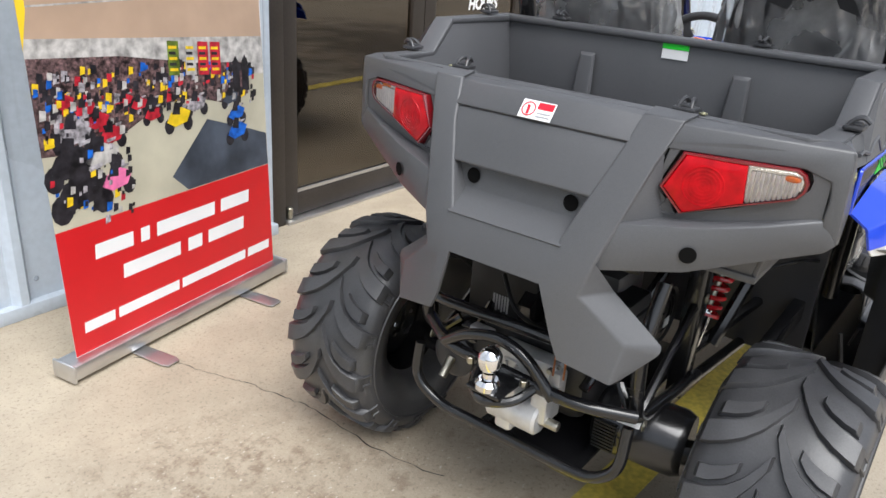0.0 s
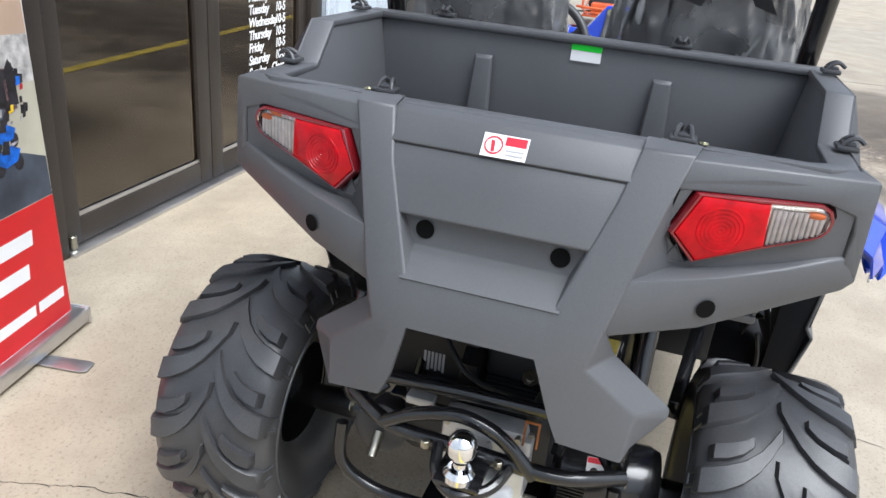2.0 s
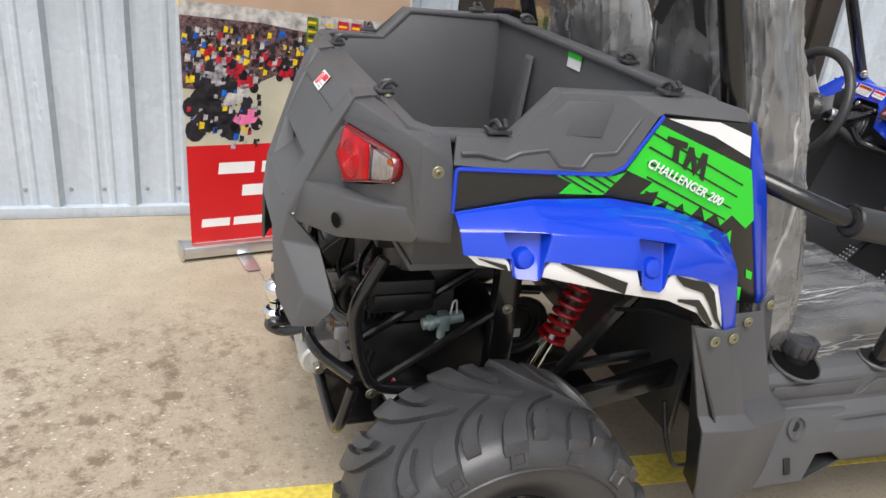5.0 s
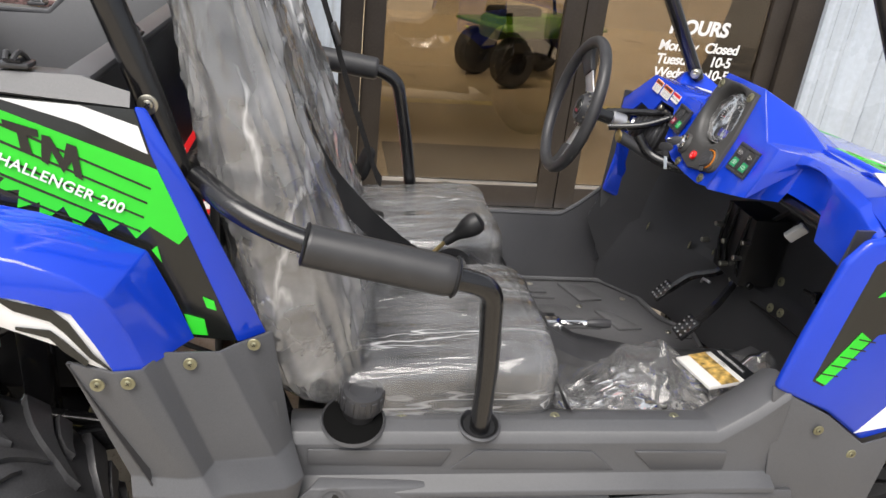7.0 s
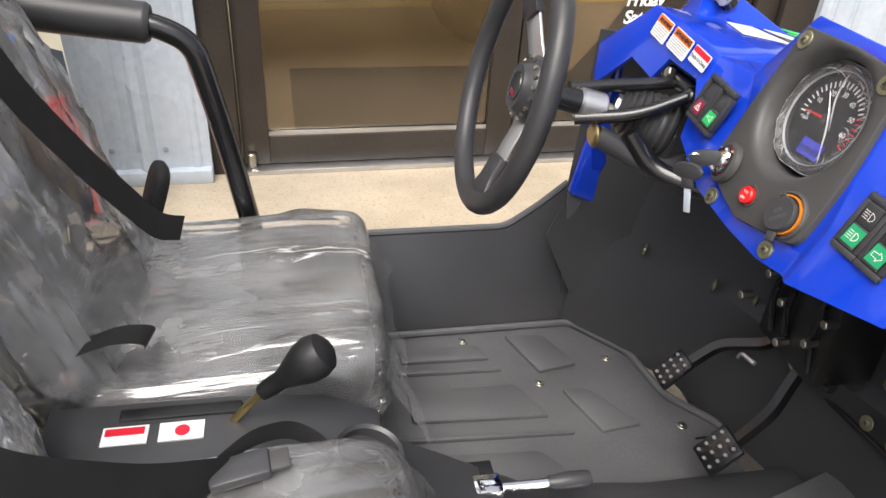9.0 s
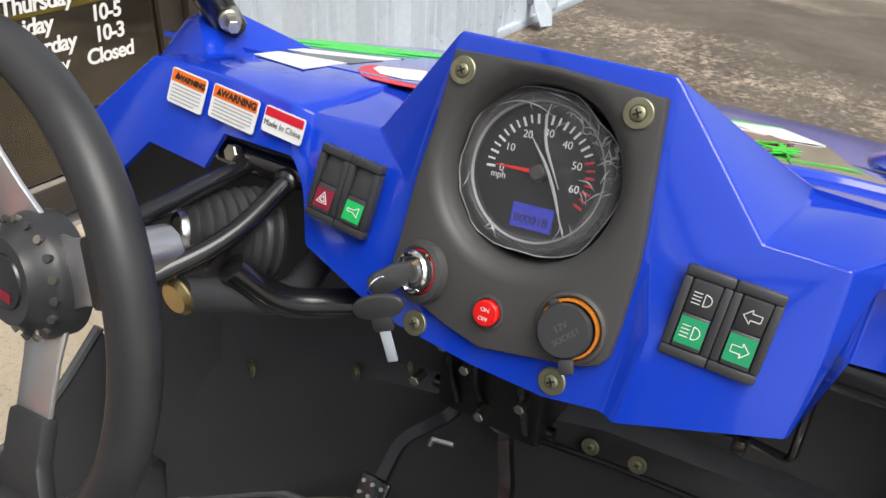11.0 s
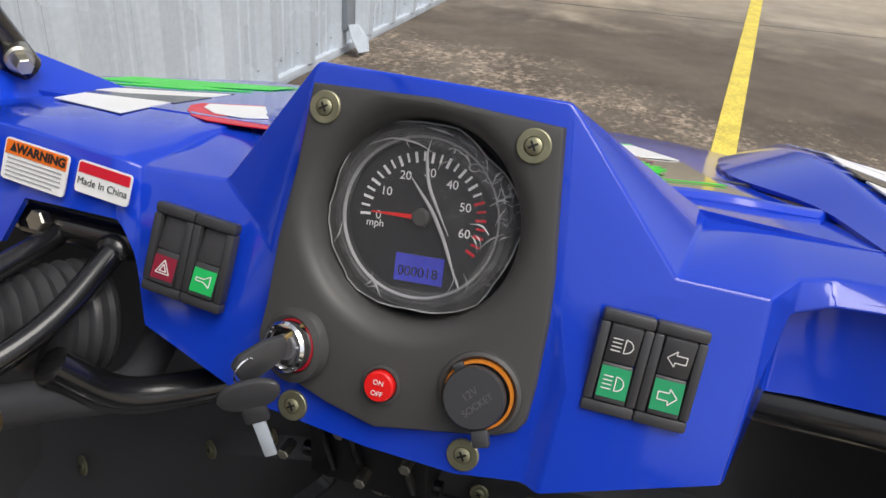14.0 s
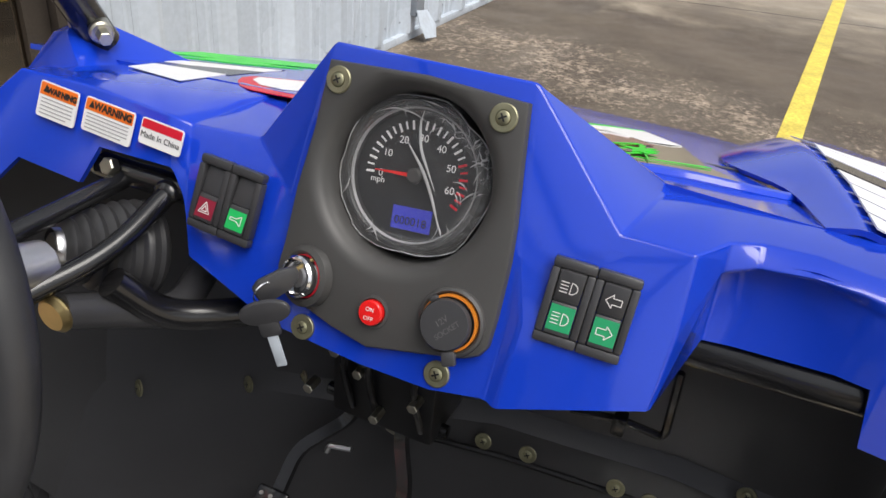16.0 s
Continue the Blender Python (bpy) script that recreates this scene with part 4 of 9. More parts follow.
# wheels and tyres
def wheel(x, y, s, r=0.285, w=0.26, rim=0.128):
    """s is the outward side. A balloon tyre with curved lugs on a black pressed rim."""
    m = axis_pose(Vector((x, y, r)), (0, s, 0))
    h = w / 2
    wh = part("wheel", lathe([(rim * 0.92, -h * 0.55), (rim * 1.02, -h * 0.62), (rim * 1.06, -h * 0.7), (r * 0.66, -h * 0.92), (r * 0.80, -h * 1.0), (r * 0.90, -h * 0.92), (r * 0.955, -h * 0.70), (r * 0.968, -h * 0.3), (r * 0.970, 0),
                              (r * 0.968, h * 0.3), (r * 0.955, h * 0.70), (r * 0.90, h * 0.92), (r * 0.80, h * 1.0), (r * 0.66, h * 0.92), (rim * 1.06, h * 0.7), (rim * 1.02, h * 0.62), (rim * 0.92, h * 0.55)], m, 64),
              RUBBER, CAR, "chunky black off-road tyre on a black rim", 60)
    part("rim", lathe([(rim * 1.03, -h * 0.6), (rim * 0.94, -h * 0.5), (rim * 0.90, 0), (rim * 0.92, h * 0.45), (rim * 1.04, h * 0.62), (rim * 1.0, h * 0.66), (rim * 0.90, h * 0.5), (rim * 0.86, h * 0.05), (0.060, h * 0.02), (0.055, h * 0.10), (0.030, h * 0.12), (0.028, h * 0.30), (0, h * 0.30)], m, 40), FRAME, wh, "black steel rim")
    for k in range(10):
        a = 2 * math.pi * k / 10
        sp = box(0.055, rim * 0.88, -0.010, 0.010, h * 0.03, h * 0.12, 0.003, m @ Matrix.Rotation(a, 4, 'Z'))
        part("spoke", sp, FRAME, wh)
    for k in range(4):
        a = 2 * math.pi * (k + .5) / 4
        c = m @ Vector((0.044 * math.cos(a), 0.044 * math.sin(a), h * 0.10))
        part("wheel_nut", cyl(c, c + Vector((0, s * 0.016, 0)), 0.008, 6, 0.001), CHROME, wh)

    def lug(profile, dz=0.0115):
        """A curved tread block along a path of (around, across, half width), with steep sides and a flat top."""
        rings = []
        last = len(profile) - 1
        for i, (t, u, half) in enumerate(profile):
            ring = []
            end = 0.0 if i in (0, last) else 1.0
            for ww, hh in ((-half, -0.006), (-half * 0.97, dz * 0.55 * end), (-half * 0.86, dz * end), (half * 0.86, dz * end), (half * 0.97, dz * 0.55 * end), (half, -0.006)):
                thh = (t + ww) / r
                a_ = max(0.0, abs(u) - h * 0.55) / (h * 0.45)
                rad = r * 0.968 + hh - r * 0.068 * a_ ** 2.2
                ring.append((rad * math.cos(thh), rad * math.sin(thh), u))
            rings.append(ring)
        return rows(rings, caps=True)
    k_ = w / 0.275
    long_lug = [(-0.022, 0.006, 0.014), (-0.016, 0.001, 0.0165), (0.016, -0.014, 0.0190), (0.044, -0.031, 0.0205), (0.068, -0.054, 0.0220), (0.085, -0.082, 0.0240), (0.094, -0.106, 0.0250), (0.098, -0.122, 0.0250), (0.099, -0.130, 0.0235)]
    short_lug = [(0.006, -0.040, 0.0090), (0.011, -0.044, 0.0110), (0.026, -0.060, 0.0140), (0.038, -0.084, 0.0155), (0.043, -0.106, 0.0155), (0.044, -0.113, 0.0145)]
    count, turn = 14, -s
    for side in (-1, 1):
        for pr in (long_lug, short_lug):
            v, f = lug([(t * turn, u * side * k_, hw) for t, u, hw in pr])
            bm = bmesh.new()
            vs = [bm.verts.new(p) for p in v]
            for fc in f:
                bm.faces.new([vs[i] for i in fc])
            me = finish(bm, "lug", RUBBER, 40)
            for k in range(count):
                a = 2 * math.pi * (k + (0.5 if side > 0 else 0)) / count
                ob = new("tread_lug", me)
                ob.parent = wh
                ob.matrix_basis = m @ Matrix.Rotation(a, 4, 'Z')
    # raised square frames on the shoulder, and the rib round the sidewall
    fr = [(0.0165, 0.000), (0.0150, 0.0040), (0.0100, 0.0040), (0.0085, 0.0012), (0.0, 0.0012)]
    me = finish(lathe([(q * 1.414, z) for q, z in fr], Matrix.Rotation(radians(45), 4, 'Z'), 4), "shoulder_block", RUBBER, 25)
    for side in (-1, 1):
        for k in range(count):
            a = 2 * math.pi * (k + (0.5 if side > 0 else 0)) / count + turn * 0.030 / r
            ob = new("shoulder_block", me)
            ob.parent = wh
            ob.matrix_basis = m @ Matrix.Rotation(a, 4, 'Z') @ Matrix.Translation((r * 0.868, 0, side * h * 0.950)) @ Matrix.Rotation(radians(21 if side > 0 else 159), 4, 'Y')
        part("sidewall_rib", lathe([(r * 0.795, side * h * 0.990), (r * 0.788, side * (h * 1.0 + 0.003)), (r * 0.778, side * h * 0.985)], m, 64), RUBBER, wh)
    return wh


wheel(-0.155, -0.505, -1, 0.292, 0.275)
wheel(-0.165, 0.545, 1, 0.292, 0.275)
wheel(1.86, -0.50, -1, 0.265, 0.18)
wheel(1.86, 0.50, 1, 0.265, 0.18)


# side panels with decals
def side_panels(s):
    def fix(bm):
        return bm if s < 0 else mirror(bm)
    # upper black plastic cover between the box rim and the coloured panel
    cov = part("side_cover", fix(shell([(-0.307, -.500, 1.016), (-0.250, -.5035, 1.0125), (-0.120, -.5055, 1.008), (-0.035, -.507, 1.006), (-0.010, -.506, 1.020), (0.035, -.504, 1.100), (0.045, -.504, 1.106), (0.216, -.502, 1.094),
                                        (-0.300, -.480, 1.055), (-0.205, -.480, 1.055), (-0.137, -.480, 1.127), (-0.020, -.480, 1.127), (0.150, -.480, 1.127), (0.215, -.490, 1.112)],
                                       [(0, 8, 9, 1), (1, 9, 10, 2), (2, 10, 11, 3), (3, 11, 4), (4, 11, 5), (5, 11, 12, 6), (6, 12, 13, 7)], 0.006)), PLASTIC, CAR, "black plastic cover along the cargo box")
    part("raised_panel", fix(shell([(-0.176, -.4905, 1.064), (-0.122, -.4855, 1.118), (-0.040, -.4855, 1.116), (-0.058, -.4975, 1.062)], [(0, 1, 2, 3)], 0.006, 0.0016)), PLASTIC, cov)
    part("moulded_step", fix(tube([(-0.295, -.496, 1.033), (-0.266, -.4965, 1.034), (-0.223, -.5005, 1.024), (-0.199, -.4985, 1.035), (-0.150, -.4975, 1.041), (-0.128, -.5035, 1.016), (-0.088, -.5040, 1.014), (-0.073, -.4998, 1.034), (-0.028, -.4995, 1.037), (0.012, -.494, 1.096)], 0.0036, 6, 0.004)), PLASTIC, cov)
    # coloured panel, black field
    field = [(-0.302, 1.010), (-0.040, 1.000), (-0.012, 1.012), (0.043, 1.100), (0.222, 1.092), (0.240, 1.030), (0.352, 0.735), (0.276, 0.742), (0.224, 0.886), (0.16, 0.915), (0.089, 0.938), (-0.028, 0.957), (-0.17, 0.957), (-0.300, 0.940)]
    pan = part("side_panel", fix(plate(field, SIDE(-0.505), 0.006, 0.001)), BLACKV, CAR, "side panel with black, green and white graphics")
    part("blue_edge", fix(tube([(-0.302, -.506, 0.94), (-0.304, -.506, 1.012), (-0.040, -.508, 1.002), (-0.012, -.508, 1.014), (0.043, -.506, 1.102)], 0.0035, 6, 0.008)), BLUE, pan)
    part("blue_edge", fix(shell([(0.222, -.506, 1.096), (0.236, -.500, 1.094), (0.290, -.505, 0.985), (0.300, -.504, 0.965), (0.392, -.486, 0.740), (0.350, -.510, 0.735), (0.240, -.508, 1.030)], [(0, 1, 2, 6), (2, 3, 4, 5, 6)], 0.010, 0.004)), BLUE, pan)
    d = SIDE(-0.5065)

    def decal(name, poly, material, lift=0.0, label=""):
        return part(name, fix(plate(poly, d @ Matrix.Translation((0, 0, lift)), 0.0008)), material, pan, label)
    green = [[(-0.139, 1.004), (-0.028, 1.0), (-0.006, 1.006), (-0.020, 0.990), (-0.041, 0.967), (-0.123, 0.970), (-0.104, 0.988)],
             [(0.040, 1.088), (0.247, 1.010), (0.284, 0.915), (0.270, 0.898), (0.232, 0.925), (0.212, 0.905), (0.196, 0.930), (0.176, 0.915), (0.160, 0.945), (0.135, 0.915), (0.120, 0.950), (0.085, 0.920), (0.090, 0.955), (0.060, 0.945), (0.066, 0.972), (0.030, 0.968), (0.050, 0.988), (-0.006, 1.010)],
             [(0.300, 0.813), (0.316, 0.806), (0.319, 0.790), (0.305, 0.795)], [(0.272, 0.783), (0.301, 0.774), (0.305, 0.746), (0.281, 0.748)], [(0.232, 0.888), (0.245, 0.868), (0.240, 0.895)]]
    for g in green:
        decal("green_decal", g, GREEN)
    decal("white_decal", [(0.052, 1.098), (0.155, 1.094), (0.226, 1.070), (0.236, 1.032), (0.150, 1.070)], WHITE)
    # black stripes across the green
    for k in range(6):
        a = 0.018 + k * 0.021
        x0, z0 = 0.012 + k * 0.004, 1.078 - k * 0.026
        ln = 0.225 - k * 0.010
        decal("black_stripe", [(x0 + 0.012, z0), (x0 + ln, z0 - 0.42 * ln), (x0 + ln, z0 - 0.42 * ln - 0.003), (x0 + 0.010, z0 - 0.003)], BLACKV, 0.0009)
    for k in range(4):
        x0 = -0.122 + k * 0.024
        decal("black_stripe", [(x0, 1.003), (x0 + 0.060, 0.972), (x0 + 0.056, 0.971), (x0 - 0.006, 1.002)], BLACKV, 0.0009)
    if s < 0:
        tm = d @ Matrix.Translation((0.028, 1.018, 0.0032)) @ Matrix.Rotation(radians(-23.5), 4, 'Z')
        lettering("model_lettering", "CHALLENGER 200", 0.0222, tm, WHITE, pan, shear=0.05, bold=0.0003, space=1.05, label="white model lettering")
        # blocky black emblem over the lettering
        for poly in ([(0.058, 1.070), (0.100, 1.058), (0.100, 1.048), (0.086, 1.050), (0.090, 1.022), (0.076, 1.030), (0.074, 1.056), (0.058, 1.062)], [(0.104, 1.052), (0.114, 1.050), (0.128, 1.020), (0.134, 1.042), (0.146, 1.038), (0.150, 0.990), (0.140, 0.996), (0.138, 1.016), (0.126, 1.000), (0.114, 1.030), (0.108, 1.010), (0.100, 1.016)]):
            decal("emblem", poly, BLACKV, 0.002)
    # blue mudguard flare
    top = [(-0.300, -.508, .942), (-0.17, -.510, .962), (-0.028, -.510, .962), (0.089, -.511, .942), (0.165, -.514, .918), (0.228, -.514, .890), (0.258, -.512, .820), (0.286, -.512, .745)]
    mid = [(-0.298, -.538, .922), (-0.17, -.580, .932), (-0.028, -.600, .930), (0.089, -.604, .912), (0.150, -.606, .890), (0.190, -.604, .862), (0.214, -.596, .800), (0.232, -.592, .742)]
    low = [(-0.292, -.548, .886), (-0.17, -.596, .892), (-0.028, -.612, .880), (0.060, -.614, .866), (0.128, -.614, .856), (0.150, -.614, .842), (0.176, -.610, .790), (0.196, -.606, .742)]
    def along(row, x):
        """The point of a row of corners at that x."""
        for p, q in zip(row, row[1:]):
            if p[0] <= x <= q[0]:
                return Vector(p).lerp(Vector(q), (x - p[0]) / (q[0] - p[0]))
        return Vector(row[-1] if x > row[-1][0] else row[0])
    pockets = (-0.198, 0.018)
    xs = sorted([p[0] for p in mid[1:5]] + [c + d_ for c in pockets for d_ in (-0.036, -0.020, 0.021, 0.037)])
    cols = [(Vector(top[0]), Vector(mid[0]), Vector(low[0]))] + [(along(top, x), along(mid, x), along(low, x)) for x in xs] + [tuple(Vector(r_[i]) for r_ in (top, mid, low)) for i in (5, 6, 7)]
    v = [p for c in cols for p in c]
    f = []
    for i in range(len(cols) - 1):
        f.append((3 * i, 3 * i + 3, 3 * i + 4, 3 * i + 1))
        xm = (cols[i][1].x + cols[i + 1][1].x) / 2
        near = [c for c in pockets if abs(xm - c) < 0.036]
        if not near:
            f.append((3 * i + 1, 3 * i + 4, 3 * i + 5, 3 * i + 2))
    for c in pockets:
        # a pocket under a straight lip, with a rounded stud at its foot
        ids = [next(i for i, q in enumerate(cols) if abs(q[1].x - (c + d_)) < 1e-6) for d_ in (-0.036, -0.020, 0.021, 0.037)]
        m0, m1 = 3 * ids[0] + 1, 3 * ids[3] + 1
        l0, l1, l2, l3 = (3 * i + 2 for i in ids)
        chain = [3 * i + 1 for i in range(ids[0], ids[3] + 1)]
        k0 = len(v)
        v += [v[m0] + Vector((0.006, 0.030, -0.010)), v[m1] + Vector((-0.006, 0.030, -0.010)), v[l2] + Vector((-0.003, -0.003, -0.032)), v[l1] + Vector((0.003, -0.003, -0.032))]
        f += [(m0, l0, l1), (m1, l2, l3), tuple(chain) + (k0 + 1, k0), (m0, k0, k0 + 3, l1), (m1, l2, k0 + 2, k0 + 1), (k0, k0 + 1, k0 + 2, k0 + 3)]
    fl = part("mudguard", fix(soft_sheet(v, f, 0.004, 0.004, 2, 16.0, (0, -1, 0.4))), BLUE, CAR, "glossy blue plastic rear mudguard", 45)
    for c in pockets:
        p = (along(mid, c) + along(low, c)) / 2
        part("moulded_stud", fix(lathe([(0.021, -0.014), (0.019, 0.002), (0.014, 0.009), (0.007, 0.011), (0, 0.011)], axis_pose(p + Vector((0.001, 0.012, -0.026)), (0, -1, 0.40)), 24)), BLUE, fl)
    skirt = [(-0.268, -.552, .870), (-0.17, -.590, .862), (-0.028, -.605, .832), (0.060, -.606, .815), (0.118, -.606, .800), (0.132, -.605, .780), (0.160, -.604, .755), (0.192, -.602, .745)]
    edge0 = [(x, y + 0.003, z + 0.004) for x, y, z in low]
    stops = sorted([(p[0], 0.0) for p in edge0 if all(abs(p[0] - c) > 0.036 for c in pockets)] + [(c + d_, k) for c in pockets for d_, k in ((-0.036, 0.0), (-0.019, 0.034), (0.020, 0.034), (0.037, 0.0))])
    upper, under = [], []
    for x, drop in stops:
        # the white edge gives way to the tabs under the pockets
        p, q = along(edge0, x), along(skirt, x)
        k = min(0.92, drop / max(0.001, (p - q).length))
        upper.append(p.lerp(q, k))
        under.append(q)
    v, f = rows([upper, under])
    part("flare_edge", fix(shell(v, f, 0.004, 0.001)), WHITE, fl, "white lower edge with black flashes")

    def flash(pts):
        """A black sweep on the white edge: (position along, position across) of its outline."""
        def at(t, q):
            i = min(len(edge0) - 2, int(t))
            a_, b_ = Vector(edge0[i]).lerp(Vector(edge0[i + 1]), t - i), Vector(skirt[i]).lerp(Vector(skirt[i + 1]), t - i)
            return a_.lerp(b_, q) + Vector((0, -0.0035, 0))
        for (t0, a0, b0), (t1, a1, b1) in zip(pts, pts[1:]):
            part("black_flash", fix(shell([at(t0, a0), at(t1, a1), at(t1, b1), at(t0, b0)], [(0, 1, 2, 3)], 0.0015, out=(0, -1, 0))), BLACKV, fl)
    flash(((0.12, 0.35, 0.40), (0.46, 0.60, 0.98)))
    flash(((1.15, 0.10, 0.16), (1.55, 0.26, 0.62), (1.999, 0.56, 0.98)))
    flash(((3.0, 0.08, 0.14), (3.3, 0.14, 0.40), (3.999, 0.20, 0.52), (4.999, 0.26, 0.56), (5.999, 0.40, 0.62), (6.9, 0.52, 0.66)))
    flash(((3.3, 0.86, 0.94), (3.999, 0.76, 0.98), (4.999, 0.74, 0.98), (5.999, 0.78, 0.98)))
    # black skirt below the mudguard, ahead of the wheel
    up = [(0.130, -.600, .756), (0.196, -.612, .748), (0.232, -.600, .746), (0.246, -.562, .750), (0.330, -.548, .744), (0.352, -.522, .742), (0.402, -.494, .748)]
    dn = [(0.200, -.600, .556), (0.285, -.606, .553), (0.305, -.602, .553), (0.318, -.568, .553), (0.410, -.552, .548), (0.424, -.528, .546), (0.436, -.505, .548)]
    led = [(0.205, -.618, .530), (0.290, -.626, .529), (0.325, -.622, .528), (0.345, -.612, .526), (0.428, -.592, .518), (0.446, -.575, .514), (0.458, -.555, .512)]
    bt = [(0.262, -.590, .335), (0.292, -.604, .320), (0.320, -.604, .322), (0.345, -.603, .330), (0.385, -.600, .338), (0.400, -.596, .342), (0.420, -.588, .346)]
    v, f = rows([up, dn, led, bt])
    sk = part("side_skirt", fix(shell(v, f, 0.008, 0.003)), PLASTIC, CAR, "textured black plastic skirt")
    for x, y, z in ((0.174, -.614, .731), (0.214, -.612, .733), (0.288, -.560, .731), (0.375, -.516, .738)):
        screw((x, s * (0.002 - y), z), (0, s, 0.05), sk, 0.010)


side_panels(-1)
side_panels(1)


# sills
def sills(s):
    def fix(bm):
        if s > 0:
            mirror(bm)
            bm.transform(Matrix.Translation((0, 0.085, -0.026)))
        return bm
    prof = [(-.405, .532), (-.440, .554), (-.472, .560), (-.497, .553), (-.509, .536), (-.514, .474), (-.545, .462), (-.548, .452), (-.520, .444), (-.508, .392)]
    ringsv = []
    for x, lift in ((0.43, 0), (1.20, 0), (1.265, 0.05), (1.315, 0.10)):
        ringsv.append([(x, y, z + (lift if i < 5 else 0)) for i, (y, z) in enumerate(prof) if s < 0 or i > 2])
    v, f = rows(ringsv)
    sl = part("door_sill", fix(shell(v, f, 0.006, 0.003)), PLASTIC, CAR, "textured black plastic door sill")
    # sunk panels
    for poly in ([(0.46, .530), (0.705, .526), (0.690, .492), (0.46, .498)], [(0.748, .526), (0.96, .522), (1.01, .480), (0.705, .486)], [(1.04, .522), (1.22, .520), (1.22, .480), (1.08, .480)]):
        part("sunk_panel", fix(plate(poly, SIDE(-0.5125) @ Matrix.Translation((0, 0, 0.003)), 0.005, 0.0025)), PLASTIC, sl)
    # lower rocker: a hump behind, then a faceted spar that runs to the front
    v = [(0.398, -.574, .430), (0.465, -.556, .482), (0.545, -.546, .474), (0.613, -.562, .431), (0.624, -.566, .380), (0.584, -.564, .378),
         (0.372, -.598, .345), (0.534, -.592, .336), (0.664, -.536, .466), (0.675, -.538, .446), (1.00, -.538, .436), (1.025, -.562, .411), (0.661, -.566, .351),
         (1.046, -.566, .345), (1.16, -.545, .455), (1.20, -.560, .428), (1.24, -.566, .330), (1.36, -.535, .446), (1.40, -.556, .300), (0.48, -.530, .486), (0.66, -.524, .470), (1.01, -.524, .460)]
    rk = part("rocker", fix(shell(v, [(0, 1, 2, 3, 4, 5), (0, 5, 7, 6), (2, 8, 9, 3), (3, 9, 10, 11), (3, 11, 13, 12, 4), (10, 14, 15, 11), (11, 15, 16, 13), (14, 17, 18, 16, 15), (1, 19, 20, 8, 2), (9, 8, 20, 21, 10)], 0.008, 0.003, out=(0, -1, 0.3))), PLASTIC, CAR, "faceted black plastic rocker panel")
    part("rocker_base", fix(shell([(0.37, -.596, .342), (0.534, -.590, .333), (0.661, -.563, .348), (1.046, -.563, .342), (1.24, -.562, .328), (1.40, -.553, .297), (1.40, -.42, .29), (0.37, -.42, .30)], [tuple(range(8))], 0.004)), PLASTIC2, rk)
    hole = axis_pose(Vector((0.505, -.559, .458)), (0, -1, 0.3))
    part("slot", fix(join(lathe([(0.026, 0.004), (0.021, 0.004), (0.019, -0.003), (0.011, -0.003)], hole, 24))), PLASTIC, rk)
    part("slot", fix(lathe([(0.0115, -0.0025), (0, -0.0025)], hole, 16)), VOID, rk)
    part("slot", fix(plate([(-0.009, -0.018), (0.009, -0.018), (0.009, 0.018), (-0.009, 0.018)], axis_pose(Vector((0.486, -.5865, .378)), (0, -1, 0.45)), 0.004, 0.003)), VOID, rk)
    if s < 0:
        part("bar_cup", lathe([(0.036, 0.004), (0.033, 0.007), (0.029, 0.003), (0.028, 0.002), (0, 0.002)], pose(0.755, -.484, .556, 12, 0, 0), 28), VOID, sl)
        part("bar_cup_lip", lathe([(0.037, 0.000), (0.038, 0.005), (0.035, 0.008), (0.032, 0.005)], pose(0.755, -.484, .555, 12, 0, 0), 28), PLASTIC, sl)
    for x in (0.62, 0.90, 1.13, 1.225) if s < 0 else ():
        screw((x, -0.458, .557), (0, s * 0.2, 1), sl, 0.009)
    # inner side board under the door opening
    if s < 0:
        part("inner_board", shell([(0.43, -.405, .52), (1.31, -.43, .535), (1.36, -.445, .345), (0.43, -.43, .345)], [(0, 1, 2, 3)], 0.006), PLASTIC2, sl)
    else:
        part("inner_board", shell([(0.43, .580, .529), (1.20, .580, .529), (1.265, .578, .578), (1.315, .572, .628), (1.36, .502, .346), (0.43, .492, .346)], [(0, 1, 2, 3, 4, 5)], 0.006, out=(0, -1, 0)), PLASTIC2, sl)
        part("board_lip", tube([(0.43, .584, .531), (1.20, .584, .531), (1.265, .582, .580), (1.315, .576, .630)], 0.007, 8, 0.02), PLASTIC, sl)


sills(-1)
sills(1)

